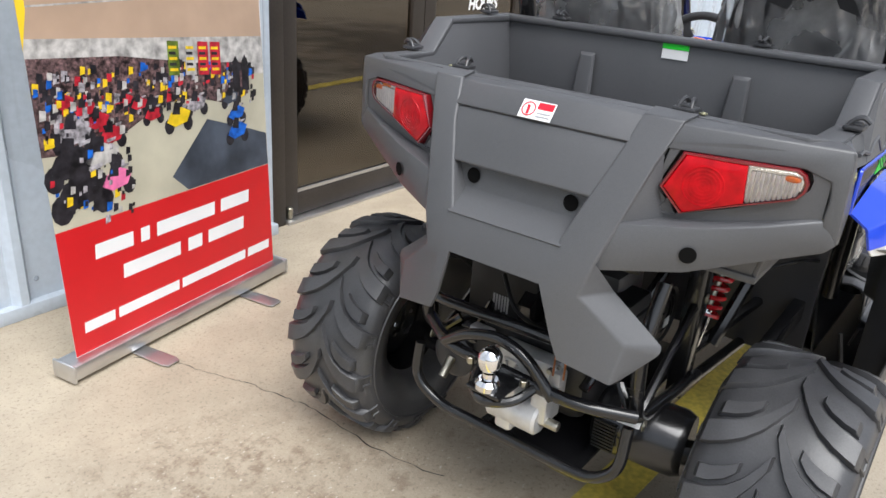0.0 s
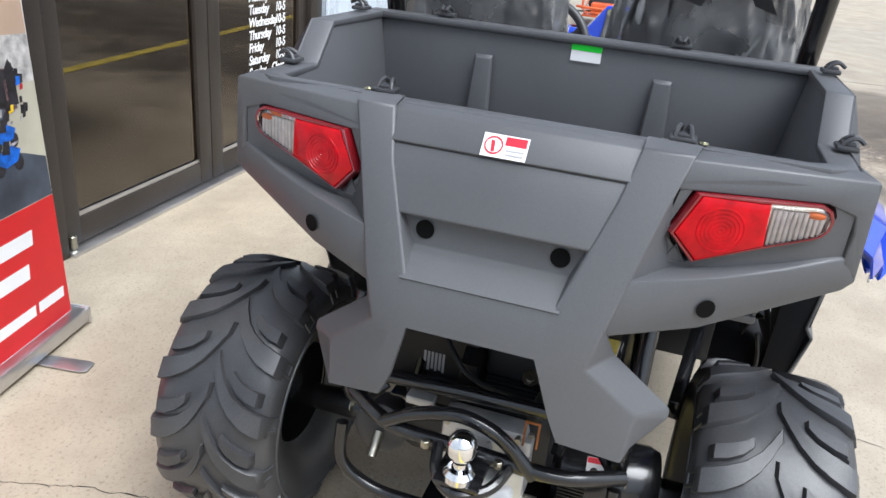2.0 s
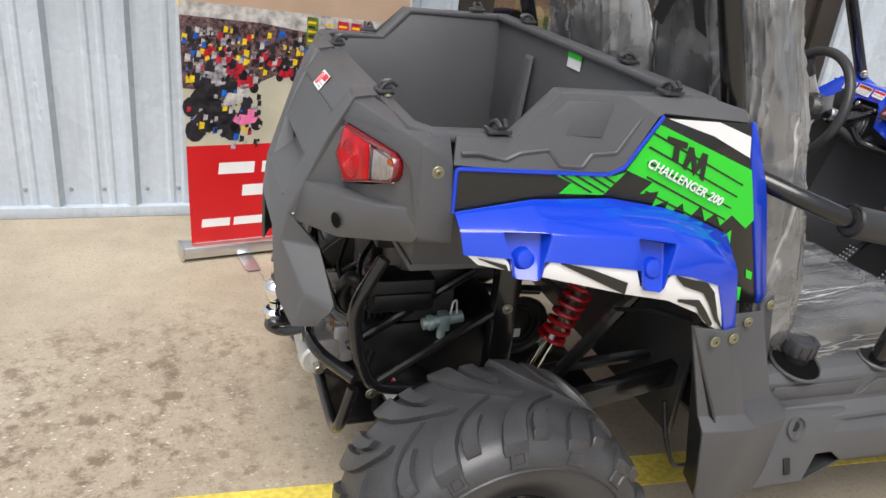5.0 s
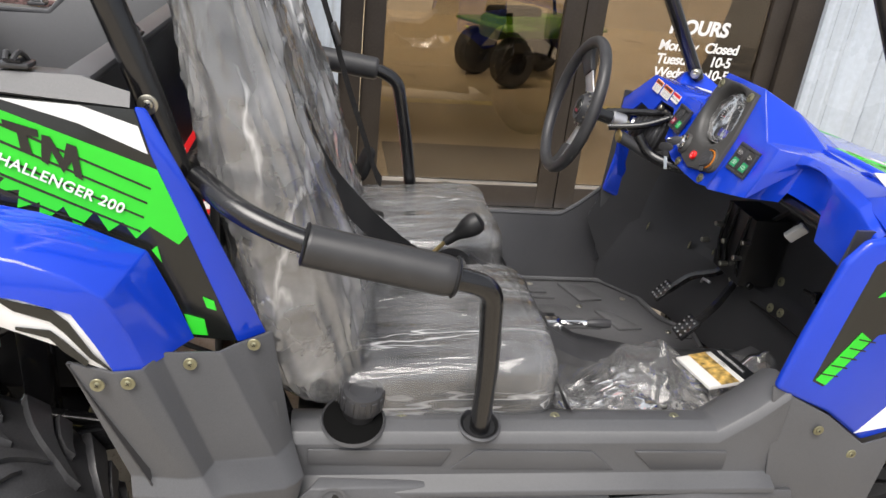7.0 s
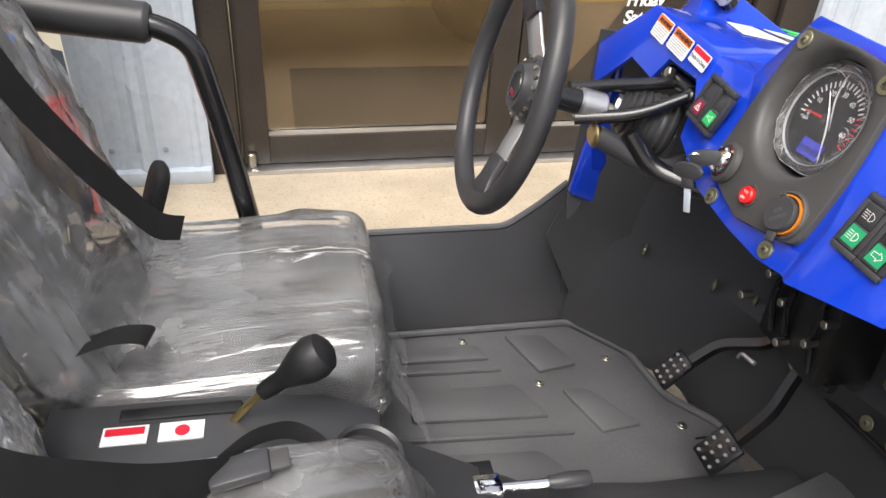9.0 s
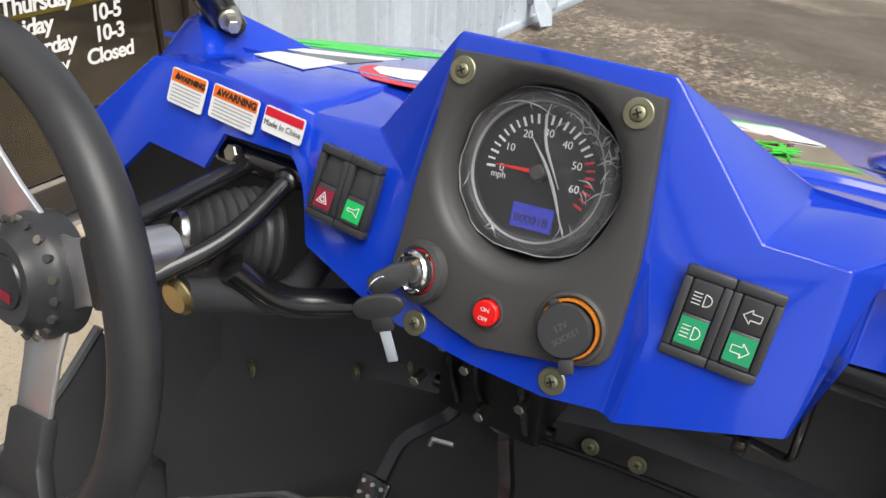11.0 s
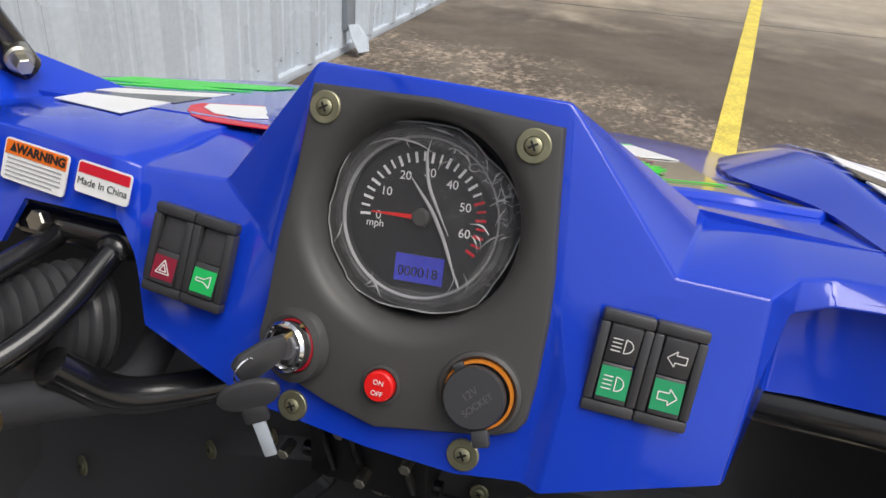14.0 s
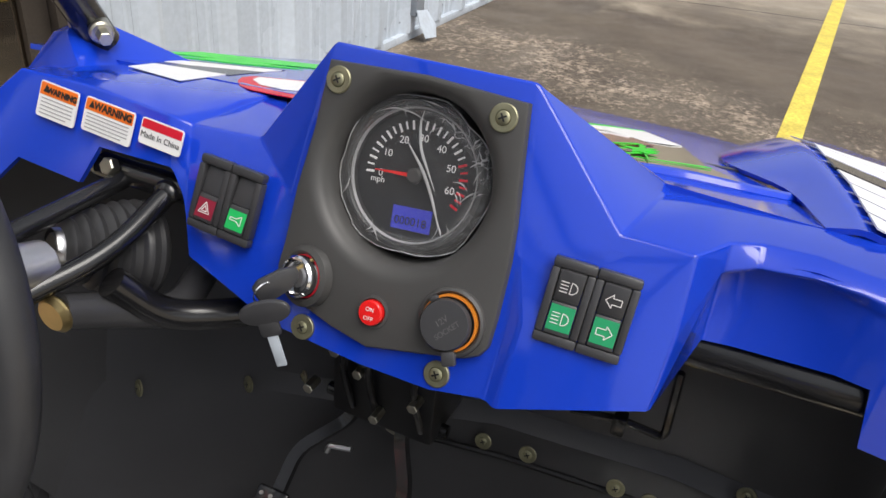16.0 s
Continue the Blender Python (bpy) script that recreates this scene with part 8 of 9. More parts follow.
# chassis, engine and rear suspension
def running_gear():
    fr = part("rear_frame", tube([(-0.36, .245, .70), (-0.40, .25, .60), (-0.375, .265, .49), (-0.30, .27, .42), (0.30, .27, .36)], 0.0145, 12, 0.06), FRAME, CAR, "glossy black tubular rear frame")
    part("frame_tube", tube([(-0.335, -.25, .74), (-0.392, -.25, .63), (-0.375, -.25, .52), (-0.345, -.25, .44), (0.30, -.27, .36)], 0.0145, 12, 0.04), FRAME, fr)
    part("frame_tube", tube([(-0.40, .262, .435), (-0.415, .262, .35), (-0.405, .19, .300), (-0.405, -.20, .300), (-0.405, -.255, .35), (-0.38, -.25, .44)], 0.0125, 12, 0.05), FRAME, fr)
    part("cross_tube", tube([(-0.40, .235, .568), (-0.41, .19, .572), (-0.41, -.19, .586), (-0.39, -.25, .600)], 0.0135, 12, 0.04), FRAME, fr)
    part("cross_tube", tube([(-0.38, .25, .500), (-0.44, .16, .490), (-0.455, -.16, .490), (-0.38, -.26, .470)], 0.014, 12, 0.06), FRAME, fr)
    part("hitch_loop", tube([(-0.44, .165, .495), (-0.455, .10, .545), (-0.460, .02, .570), (-0.460, -.05, .550), (-0.455, -.115, .480)], 0.0125, 12, 0.05), FRAME, fr)
    part("hitch_bracket", tube([(-0.455, .055, .495), (-0.505, .045, .468), (-0.535, .0, .460), (-0.505, -.055, .468), (-0.455, -.075, .490)], 0.0105, 10, 0.04), FRAME, fr)
    part("hitch_plate", box(-0.535, -0.455, -0.040, 0.040, 0.476, 0.486, 0.004), FRAME, fr)
    tb = part("tow_ball", lathe([(0.0, 0.0), (0.026, 0.0), (0.027, 0.012), (0.020, 0.020), (0.013, 0.0045), (0.013, 0.034), (0.0195, 0.042), (0.0245, 0.054), (0.0255, 0.064), (0.0235, 0.076), (0.017, 0.085), (0.008, 0.089), (0, 0.0895)], pose(-0.515, 0.0, 0.486), 32), CHROME, fr, "polished chrome tow ball")
    for y in (-0.055, 0.075):
        part("gusset_bolt", cyl((-0.47, y, .49), (-0.47, y, .505), 0.008, 6, 0.001), STEEL, fr)
    for s in (-1, 1):
        part("brace", tube([(-0.373, s * .14, .475), (-0.105, s * .17, .665)], 0.011, 10), FRAME, fr)
        part("brace", tube([(-0.345, s * .25, .44), (-0.060, s * .24, .61)], 0.010, 8), FRAME, fr)
        part("upright", box(-0.085, -0.030, s * .235 - .02, s * .235 + .02, .36, .72, 0.006), FRAME, fr)
        part("brace_gusset", tube([(-0.335, s * .20, .50), (-0.365, s * .245, .455)], 0.010, 8), FRAME, fr)
        screw((-0.057, s * .257, .612), (0, s, 0), fr, 0.012, STEEL)
        screw((-0.345, s * .268, .435), (0, s, 0), fr, 0.012, STEEL)
        # trailing arm and shock absorber
        arm = part("trailing_arm", shell([(-0.02, s * .36, .42), (0.30, s * .40, .53), (0.31, s * .40, .475), (-0.02, s * .36, .375)], [(0, 1, 2, 3)], 0.03, 0.004, out=(0, s, 0)), FRAME, CAR, "black box-section suspension arm")
        part("arm_brace", tube([(0.10, s * .25, .43), (0.24, s * .30, .68)], 0.016, 8), FRAME, arm)
        part("arm_brace", tube([(0.06, s * .22, .42), (0.34, s * .30, .50)], 0.014, 8), FRAME, arm)
        top, bot = Vector((0.128, s * .236, .650)), Vector((0.036, s * .213, .388))
        ax = (bot - top).normalized()
        sh = part("shock_absorber", cyl(top + ax * 0.13, bot, 0.0165, 20, 0.003), CHROME, CAR, "shock absorber with a red coil spring")
        part("rod", cyl(top, top + ax * 0.15, 0.009, 12), STEEL, sh)
        m = axis_pose(top, ax)
        pts = [m @ Vector((0.027 * math.cos(t), 0.027 * math.sin(t), 0.004 + t / (2 * math.pi) * 0.0235)) for t in (k * math.pi / 9 for k in range(0, 18 * 6 + 1))]
        part("coil_spring", tube(pts, 0.0062, 8, 0.0001), REDPAINT, sh, "red coil spring")
        part("spring_seat", lathe([(0.017, 0.140), (0.034, 0.140), (0.035, 0.147), (0.018, 0.150)], m, 24), REDPAINT, sh)
        part("eye", cyl(bot + Vector((0, -0.018, 0)), bot + Vector((0, 0.018, 0)), 0.016, 16, 0.002), STEEL, sh)
        # wheel bracket
        part("hub_carrier", cyl((-0.16, s * .30, .29), (-0.16, s * .47, .29), 0.030, 16, 0.003), FRAME, CAR)
    part("axle", cyl((-0.16, -.47, .29), (-0.16, .47, .29), 0.018, 14), FRAME, CAR, "steel rear axle")
    # engine: crankcase, cylinder, starter, gearbox cover, air box, cooling fan
    en = part("engine", box(-0.34, 0.02, -0.13, 0.17, 0.36, 0.52, 0.03), VOID, CAR, "black air-cooled engine with alloy covers")
    part("fan_shroud", box(-0.27, -0.13, -0.14, 0.03, 0.52, 0.69, 0.02), PLASTIC2, en)
    part("air_box", box(-0.24, 0.06, -0.02, 0.22, 0.55, 0.72, 0.03), PLASTIC2, en)
    ab = part("intake_box", join(box(-0.345, -0.195, -0.185, -0.10, .575, .655, 0.012), box(-0.335, -0.205, -0.192, -0.12, .590, .625, 0.008)), VOID, en, "black moulded intake box")
    part("intake_hose", tube([(-0.345, -.14, .63), (-0.375, -.13, .64), (-0.385, -.11, .60), (-0.37, -.09, .54)], 0.016, 12, 0.03), VOID, ab)
    part("undertray", box(-0.34, 0.10, -0.20, 0.20, 0.735, 0.775, 0.01), VOID, en)
    for k in range(6):
        part("cooling_fin", box(-0.335 + 0.014 * k, -0.327 + 0.014 * k, -0.10, 0.02, 0.42, 0.54, 0.001), VOID, en)
    part("carburettor", join(cyl((-0.212, -.160, .530), (-0.118, -.160, .546), 0.014, 14, 0.002), cyl((-0.200, -.160, .532), (-0.186, -.160, .534), 0.018, 14, 0.002), box(-0.175, -0.15, -0.176, -0.144, .515, .556, 0.004), cyl((-0.165, -.160, .515), (-0.165, -.160, .492), 0.010, 10, 0.002)), mat("pale_zinc_casting", (0.42, 0.52, 0.52), 0.4, 0.5), en, "pale zinc cylinder")
    part("wire_loop", tube([(-0.150, -.165, .55), (-0.146, -.165, .585), (-0.138, -.165, .590), (-0.134, -.165, .555)], 0.0022, 6, 0.01), WHITE, en)
    sm = part("starter", cyl((-0.43, -.085, .405), (-0.43, .035, .405), 0.036, 24, 0.006), CASTALU, en, "pale cast alloy starter housing")
    part("flange", box(-0.46, -0.36, -0.03, 0.01, .36, .48, 0.008), CASTALU, sm)
    part("flange", box(-0.445, -0.38, -0.10, -0.06, .40, .47, 0.008), CASTALU, sm)
    part("nose_bolt", cyl((-0.43, -.085, .405), (-0.43, -.125, .405), 0.011, 12, 0.002), STEEL, sm)
    # crankcase cover behind the hitch: ribbed light alloy with its bolts, a copper clip and a grey plug
    cc = part("crankcase_cover", join(box(-0.392, -0.34, -0.085, 0.072, .392, .512, 0.014), box(-0.400, -0.38, -0.060, 0.045, .412, .490, 0.010), box(-0.396, -0.36, -0.098, -0.070, .430, .500, 0.008)), CASTALU, en, "pale cast alloy crankcase cover")
    for k in range(4):
        part("cooling_fin", box(-0.404, -0.396, -0.052 + 0.026 * k, -0.045 + 0.026 * k, .418, .484, 0.002), CASTALU, cc)
    for y, z in ((-.072, .500), (.058, .500), (.058, .404), (-.072, .404)):
        part("cover_bolt", cyl((-0.385, y, z), (-0.402, y, z), 0.006, 6, 0.001), STEEL, cc)
    cp = mat("copper_strip", (0.50, 0.20, 0.08), 0.4, 0.8)
    clip = part("copper_clip", join(box(-0.402, -0.398, -0.108, -0.104, .495, .548, 0.001), box(-0.402, -0.398, -0.084, -0.080, .495, .548, 0.001), box(-0.402, -0.398, -0.108, -0.080, .544, .549, 0.001)), cp, en, "bent copper clip")
    part("clip_screw", cyl((-0.398, -.094, .520), (-0.406, -.094, .520), 0.005, 6, 0.001), STEEL, clip)
    pg = part("wire_plug", box(-0.372, -0.345, 0.095, 0.150, .495, .513, 0.004), CASTALU, en, "grey plug with a red lead")
    part("lead", tube([(-0.372, .100, .504), (-0.382, .085, .503), (-0.380, .062, .512)], 0.003, 6, 0.01), REDPAINT, pg)
    # folded strap that holds the box under the tray, and its bolt
    hs = part("hold_down_strap", shell([(-0.300, .070, .510), (-0.300, .036, .510), (-0.318, .034, .575), (-0.318, .066, .575), (-0.270, .032, .615), (-0.270, .064, .615)], [(0, 1, 2, 3), (3, 2, 4, 5)], 0.002, 0.0, out=(-1, 0, 0.2)), FRAME, en, "folded black steel strap")
    part("strap_bolt", lathe([(0.015, 0), (0.015, 0.003), (0.009, 0.0034), (0.009, 0.010), (0, 0.011)], axis_pose(Vector((-0.30, -.064, .568)), (-0.5, 0, 0.85)), 18), STEEL, hs)
    part("bracket", box(-0.345, -0.300, 0.03, 0.19, .484, .489, 0.001), FRAME, hs)
    mf = part("muffler", lathe([(0, 0), (0.06, 0.0), (0.072, 0.012), (0.075, 0.03), (0.075, 0.18), (0.066, 0.20), (0, 0.20)], axis_pose(Vector((-0.232, -.13, .342)), (0.10, -1, 0)), 28), FRAME, en, "black drum housing")
    for k in range(9):
        part("vent", box(-0.311, -0.305, -0.20, -0.15, 0.310 + 0.008 * k, 0.314 + 0.008 * k), VOID, mf)
    dr = part("exhaust_drum", lathe([(0, 0), (0.045, 0.0), (0.055, 0.006), (0.056, 0.05), (0.04, 0.06), (0, 0.06)], axis_pose(Vector((-0.35, .205, .40)), (1, 0, 0)), 24), PLASTIC2, en)
    part("tail_pipe", cyl((-0.35, .205, .395), (-0.385, .205, .36), 0.010, 12), STEEL, dr)
    lm = axis_pose(Vector((-0.281, -.218, .397)), (-0.72, -0.08, 0.69)) @ Matrix.Scale(0.82, 4)
    lb = part("hot_label", plate([(-0.030, -0.024), (0.030, -0.024), (0.030, 0.024), (-0.030, 0.024)], lm @ Matrix.Rotation(radians(180), 4, 'Z') @ Matrix.Translation((0, 0, 0.01)), 0.001), WHITE, en, "white label with a red head")
    part("bar", plate([(-0.029, 0.010), (0.029, 0.010), (0.029, 0.023), (-0.029, 0.023)], lm @ Matrix.Translation((0, 0, 0.0112)), 0.0006), REDP, lb)
    part("pictogram", lathe([(0.009, 0), (0.009, 0.0006), (0, 0.0006)], lm @ Matrix.Translation((-0.012, -0.008, 0.0112)), 16), GAUGE, lb)
    part("skid_plate", box(-0.40, 0.30, -0.16, 0.10, 0.275, 0.285, 0.002), FRAME, CAR, "flat black skid plate")
    part("battery_box", box(-0.29, -0.12, 0.035, 0.215, 0.49, 0.70, 0.008), VOID, CAR, "black box under the cargo tray")
    for k in range(6):
        part("text_line", box(-0.2915, -0.2902, 0.104 + 0.0075 * k, 0.1085 + 0.0075 * k, 0.525 + 0.004 * (k % 2), 0.566), GREYINK, bpy.data.objects["battery_box"])
    cf = part("cooling_fan", lathe([(0.075, 0), (0.078, 0.006), (0.072, 0.010), (0.066, 0.004)], axis_pose(Vector((0.03, -.14, .50)), (0, -1, 0)), 32), VOID, en, "black round fan cover")
    part("fan_plate", lathe([(0.070, 0.001), (0, 0.001)], axis_pose(Vector((0.03, -.14, .50)), (0, -1, 0)), 32), VOID, cf)
    for r_ in (0.055, 0.040, 0.0045):
        part("fan_ring", lathe([(r_, 0), (r_, 0.006), (r_ - 0.004, 0.006), (r_ - 0.004, 0)], axis_pose(Vector((0.03, -.14, .50)), (0, -1, 0)), 28), VOID, cf)
    part("fan_tag", box(0.005, 0.035, -0.156, -0.154, 0.475, 0.497, 0, pose(0, 0, 0)), WHITE, cf, "small white tag")
    # thin hoses and wires
    for pts, r_, mt in (([(0.20, -.50, .52), (0.21, -.52, .44), (0.25, -.52, .36), (0.30, -.50, .34)], 0.005, VOID), ([(-0.30, -.05, .70), (-0.36, -.12, .66), (-0.35, -.20, .60)], 0.006, VOID), ([(-0.33, .10, .64), (-0.37, .04, .58), (-0.36, -.06, .56)], 0.005, VOID),
                        ([(0.18, -.30, .62), (0.22, -.38, .66), (0.30, -.40, .64)], 0.005, VOID), ([(-0.05, -.20, .70), (0.05, -.24, .66), (0.10, -.22, .60)], 0.006, VOID)):
        part("hose", tube(pts, r_, 8, 0.05), mt, en)
    # inner guard behind the rear hoop
    part("rear_bulkhead", box(0.30, 0.315, -0.42, 0.42, 0.36, 1.06, 0.004), PLASTIC2, CAR, "black plastic bulkhead behind the seats")
    for s in (-1, 1):
        part("inner_guard", shell([(0.13, s * .60, .755), (0.23, s * .61, .55), (0.255, s * .59, .345), (0.262, s * .54, .36), (0.235, s * .54, .74)], [(0, 1, 2, 3, 4)], 0.004, 0.0, out=(-1, 0, 0)), PLASTIC2, CAR, "black inner mudguard flap")
    # fuel filler by the seat
    cap = part("fuel_cap", lathe([(0.0, 0), (0.036, 0.0), (0.037, 0.030), (0.034, 0.036), (0.024, 0.038), (0.023, 0.035), (0, 0.035)], axis_pose(Vector((0.548, -.458, .580)), (0.05, -.1, 1)), 32), PLASTIC2, CAR, "round black fuel cap")
    for k in range(12):
        a = 2 * math.pi * k / 12
        part("grip_rib", box(0.034, 0.039, -0.005, 0.005, 0.004, 0.032, 0.001, axis_pose(Vector((0.548, -.458, .580)), (0.05, -.1, 1)) @ Matrix.Rotation(a, 4, 'Z')), PLASTIC2, cap)
    part("filler_neck", cyl((0.546, -.460, .50), (0.546, -.460, .585), 0.030, 24), VOID, cap)
    wm = pose(0.535, -.476, .5605, 16, 0, 0)
    part("filler_well", lathe([(0.052, 0.003), (0.050, 0.005), (0, 0.005)], wm, 32), HOLE, cap)
    part("filler_lip", lathe([(0.050, 0.002), (0.053, 0.008), (0.056, 0.002)], wm, 32), PLASTIC, cap)


running_gear()

# ---- things round the vehicle ----
def banner():
    m = Matrix.Translation((-0.712, 1.335, 0)) @ Matrix.Rotation(radians(10.1), 4, 'Z')   # x along the foot, -y to the viewer
    w = 0.945
    b = thing("roll_up_banner", "printed roll-up banner with a red foot panel in a silver cassette", "banner stand")
    part("cassette", box(-0.02, w + 0.015, -0.045, 0.045, 0.012, 0.064, 0.012, m), ALU, b, "silver aluminium cassette")
    for x in (-0.022, w + 0.012):
        part("end_cap", box(x - 0.004, x + 0.008, -0.048, 0.048, 0.008, 0.068, 0.010, m), ALU, b)
    for x in (0.22, 0.72):
        part("foot", plate([(-0.022, -0.19), (0.022, -0.19), (0.030, -0.17), (0.024, 0.10), (-0.024, 0.10), (-0.030, -0.17)], m @ pose(x, 0, 0.010), 0.005, 0.002), ALU, b, "flat swivel foot")
    # the sheet, leaning back a little and narrowing nowhere
    ln = m @ Matrix.Translation((0, -0.005, 0.064)) @ Matrix.Rotation(radians(90 - 1.5), 4, 'X')   # x along, y up the sheet, z to the viewer
    sh = part("sheet", plate([(0.02, 0), (w - 0.02, 0), (w - 0.045, 2.0), (-0.005, 2.0)], ln, 0.001), PAPERF, b, "printed banner sheet")
    part("top_rail", box(0.0, w - 0.03, -0.010, 0.012, 2.05, 2.075, 0.004, m @ Matrix.Translation((0, 0.05, 0))), ALU, b)

    def ink(name, poly, material, lift=0.0006, label=""):
        return part(name, plate(poly, ln @ Matrix.Translation((0, 0, lift)), 0.0004), material, sh, label)
    ink("red_panel", [(0.020, 0.002), (w - 0.021, 0.002), (w - 0.026, 0.40), (0.014, 0.40)], REDV, 0.0006, "red foot panel with white lines of type")
    # lines of type as bars, sheared like the lettering
    def bars(y, h, spans):
        for a, c in spans:
            ink("type_bar", [(a, y), (c, y), (c + h * 0.10, y + h), (a + h * 0.10, y + h)], WHITE, 0.0012)
    bars(0.283, 0.046, ((0.13, 0.27), (0.30, 0.335), (0.365, 0.625), (0.655, 0.80)))
    bars(0.188, 0.046, ((0.22, 0.455), (0.49, 0.555), (0.585, 0.765)))
    bars(0.066, 0.034, ((0.06, 0.17), (0.185, 0.435), (0.45, 0.765), (0.78, 0.90)))
    # photograph of a showroom: pale floor, dark rows of machines
    ink("photo_floor", [(0.014, 0.40), (w - 0.026, 0.40), (w - 0.032, 0.86), (0.008, 0.90)], PHF, 0.0006)
    ink("photo_shade", [(0.452, 0.461), (0.516, 0.402), (0.918, 0.402), (0.915, 0.52), (0.835, 0.550), (0.623, 0.622)], PHD, 0.0009)
    ink("photo_wall", [(0.008, 0.84), (w - 0.032, 0.74), (w - 0.034, 0.87), (0.006, 0.93)], PHW, 0.0009)
    ink("photo_sky", [(0.006, 0.93), (w - 0.034, 0.87), (w - 0.04, 1.10), (0.002, 1.14)], PHS, 0.0008)
    ink("photo_crowd", [(0.010, 0.62), (0.20, 0.60), (0.34, 0.66), (0.44, 0.70), (0.58, 0.70), (0.72, 0.66), (0.83, 0.68), (0.83, 0.79), (0.60, 0.81), (0.30, 0.86), (0.008, 0.88)], PHC, 0.0010)
    ink("photo_rail", [(0.006, 1.005), (w - 0.038, 1.02), (w - 0.038, 1.024), (0.006, 1.010)], PHW, 0.0011)
    rnd = random.Random(4)
    dark = [PHK, PHK, PHK, PHR, PHM, PHW, PHK, PHY, PHB]

    def machine(cx, cy, s, body):
        """A small motorcycle or kart in the photograph: wheels, body, bars."""
        for dx in (-0.9, 0.8):
            ink("photo_wheel", [(cx + s * (dx + 0.45 * math.cos(t)), cy + s * 0.55 * math.sin(t)) for t in (k * math.pi / 5 for k in range(10))], PHK, 0.0018)
        ink("photo_body", [(cx - s * 1.1, cy + s * 0.3), (cx - s * 0.4, cy - s * 0.1), (cx + s * 0.7, cy + s * 0.1), (cx + s * 1.1, cy + s * 0.8), (cx + s * 0.3, cy + s * 1.2), (cx - s * 0.7, cy + s * 0.9)], body, 0.0022)
        ink("photo_seat", [(cx - s * 0.6, cy + s * 0.8), (cx + s * 0.1, cy + s * 0.7), (cx + s * 0.2, cy + s * 1.5), (cx - s * 0.3, cy + s * 1.6)], PHK, 0.0026)
        ink("photo_bars", [(cx + s * 0.4, cy + s * 1.1), (cx + s * 0.9, cy + s * 1.2), (cx + s * 0.95, cy + s * 1.35), (cx + s * 0.35, cy + s * 1.3)], PHM, 0.0026)
    for k in range(430):
        x = rnd.uniform(0.02, 0.86) if k % 3 else rnd.uniform(0.02, 0.30)
        y = (0.69 + rnd.uniform(0, 0.15) - 0.05 * x) if k % 3 else rnd.uniform(0.46, 0.84) - 0.5 * x * rnd.random()
        s = rnd.uniform(0.003, 0.012)
        mt = rnd.choice(dark)
        ink("photo_stock", [(x - s, y - s), (x + s * .7, y - s * .8), (x + s, y + s * 1.2), (x - s * .6, y + s * 1.6)], mt, 0.0012 + 0.000004 * k)
    for x, y, s, body in ((0.30, 0.72, 0.026, PHR), (0.35, 0.70, 0.028, PHR), (0.40, 0.69, 0.030, PHK), (0.40, 0.66, 0.032, PHR), (0.58, 0.66, 0.040, PHM), (0.50, 0.625, 0.046, PHY), (0.74, 0.66, 0.034, PHD), (0.765, 0.60, 0.038, PHB), (0.765, 0.535, 0.044, PHB), (0.10, 0.74, 0.030, PHR), (0.16, 0.71, 0.032, PHR), (0.20, 0.67, 0.036, PHR), (0.24, 0.62, 0.040, PHR),
                          (0.12, 0.64, 0.055, PHM), (0.20, 0.56, 0.055, PHW), (0.10, 0.55, 0.070, PHK), (0.24, 0.48, 0.050, PHP), (0.12, 0.46, 0.080, PHK)):
        machine(x, y, s, body)
    for x, mt in ((0.475, PHG), (0.545, PHW), (0.60, PHR), (0.655, PHR)):
        ink("photo_poster", [(x, 0.785 - 0.1 * (x - .47)), (x + 0.045, 0.780 - 0.1 * (x - .47)), (x + 0.047, 0.885 - 0.1 * (x - .47)), (x + 0.002, 0.890 - 0.1 * (x - .47))], mt, 0.0028)
        for j in range(5):
            ink("poster_print", [(x + 0.006, 0.797 + 0.017 * j - 0.1 * (x - .47)), (x + 0.038 - 0.005 * (j % 2), 0.794 + 0.017 * j - 0.1 * (x - .47)), (x + 0.038 - 0.005 * (j % 2), 0.803 + 0.017 * j - 0.1 * (x - .47)), (x + 0.006, 0.806 + 0.017 * j - 0.1 * (x - .47))], PHK if j % 2 else PHY, 0.0032)
    for x in (0.755, 0.80):
        ink("photo_suit", [(x, 0.695), (x + 0.036, 0.690), (x + 0.034, 0.79), (x + 0.018, 0.815), (x + 0.002, 0.795)], PHK, 0.0028)
    # upper picture with its yellow border
    ink("yellow_border", [(0.006, 0.90), (0.030, 1.0), (0.014, 1.99), (-0.003, 1.99)], YELV, 0.0016)
    ink("photo_grass", [(0.01, 1.12), (0.30, 1.14), (0.75, 1.22), (0.75, 1.60), (0.01, 1.60)], PHG, 0.0012)
    ink("photo_road", [(0.30, 1.30), (0.90, 1.24), (0.89, 1.40), (0.30, 1.42)], PHD, 0.0014)
    machine(0.30, 1.12, 0.075, PHM)
    machine(0.62, 1.32, 0.09, PHR)
    ink("caption_box", [(0.448, 1.012), (0.572, 1.018), (0.574, 1.062), (0.450, 1.056)], PHK, 0.0030)
    ink("caption_box", [(0.596, 1.020), (0.756, 1.028), (0.758, 1.068), (0.598, 1.062)], PHK, 0.0030)
    lettering("caption", "and more", 0.064, ln @ Matrix.Translation((0.455, 1.016, 0.0034)) @ Matrix.Rotation(radians(3), 4, 'Z'), WHITE, sh, bold=0.001, thick=0.0002)
    ink("headline", [(0.05, 1.66), (0.86, 1.66), (0.86, 1.95), (0.05, 1.95)], REDV, 0.0012)


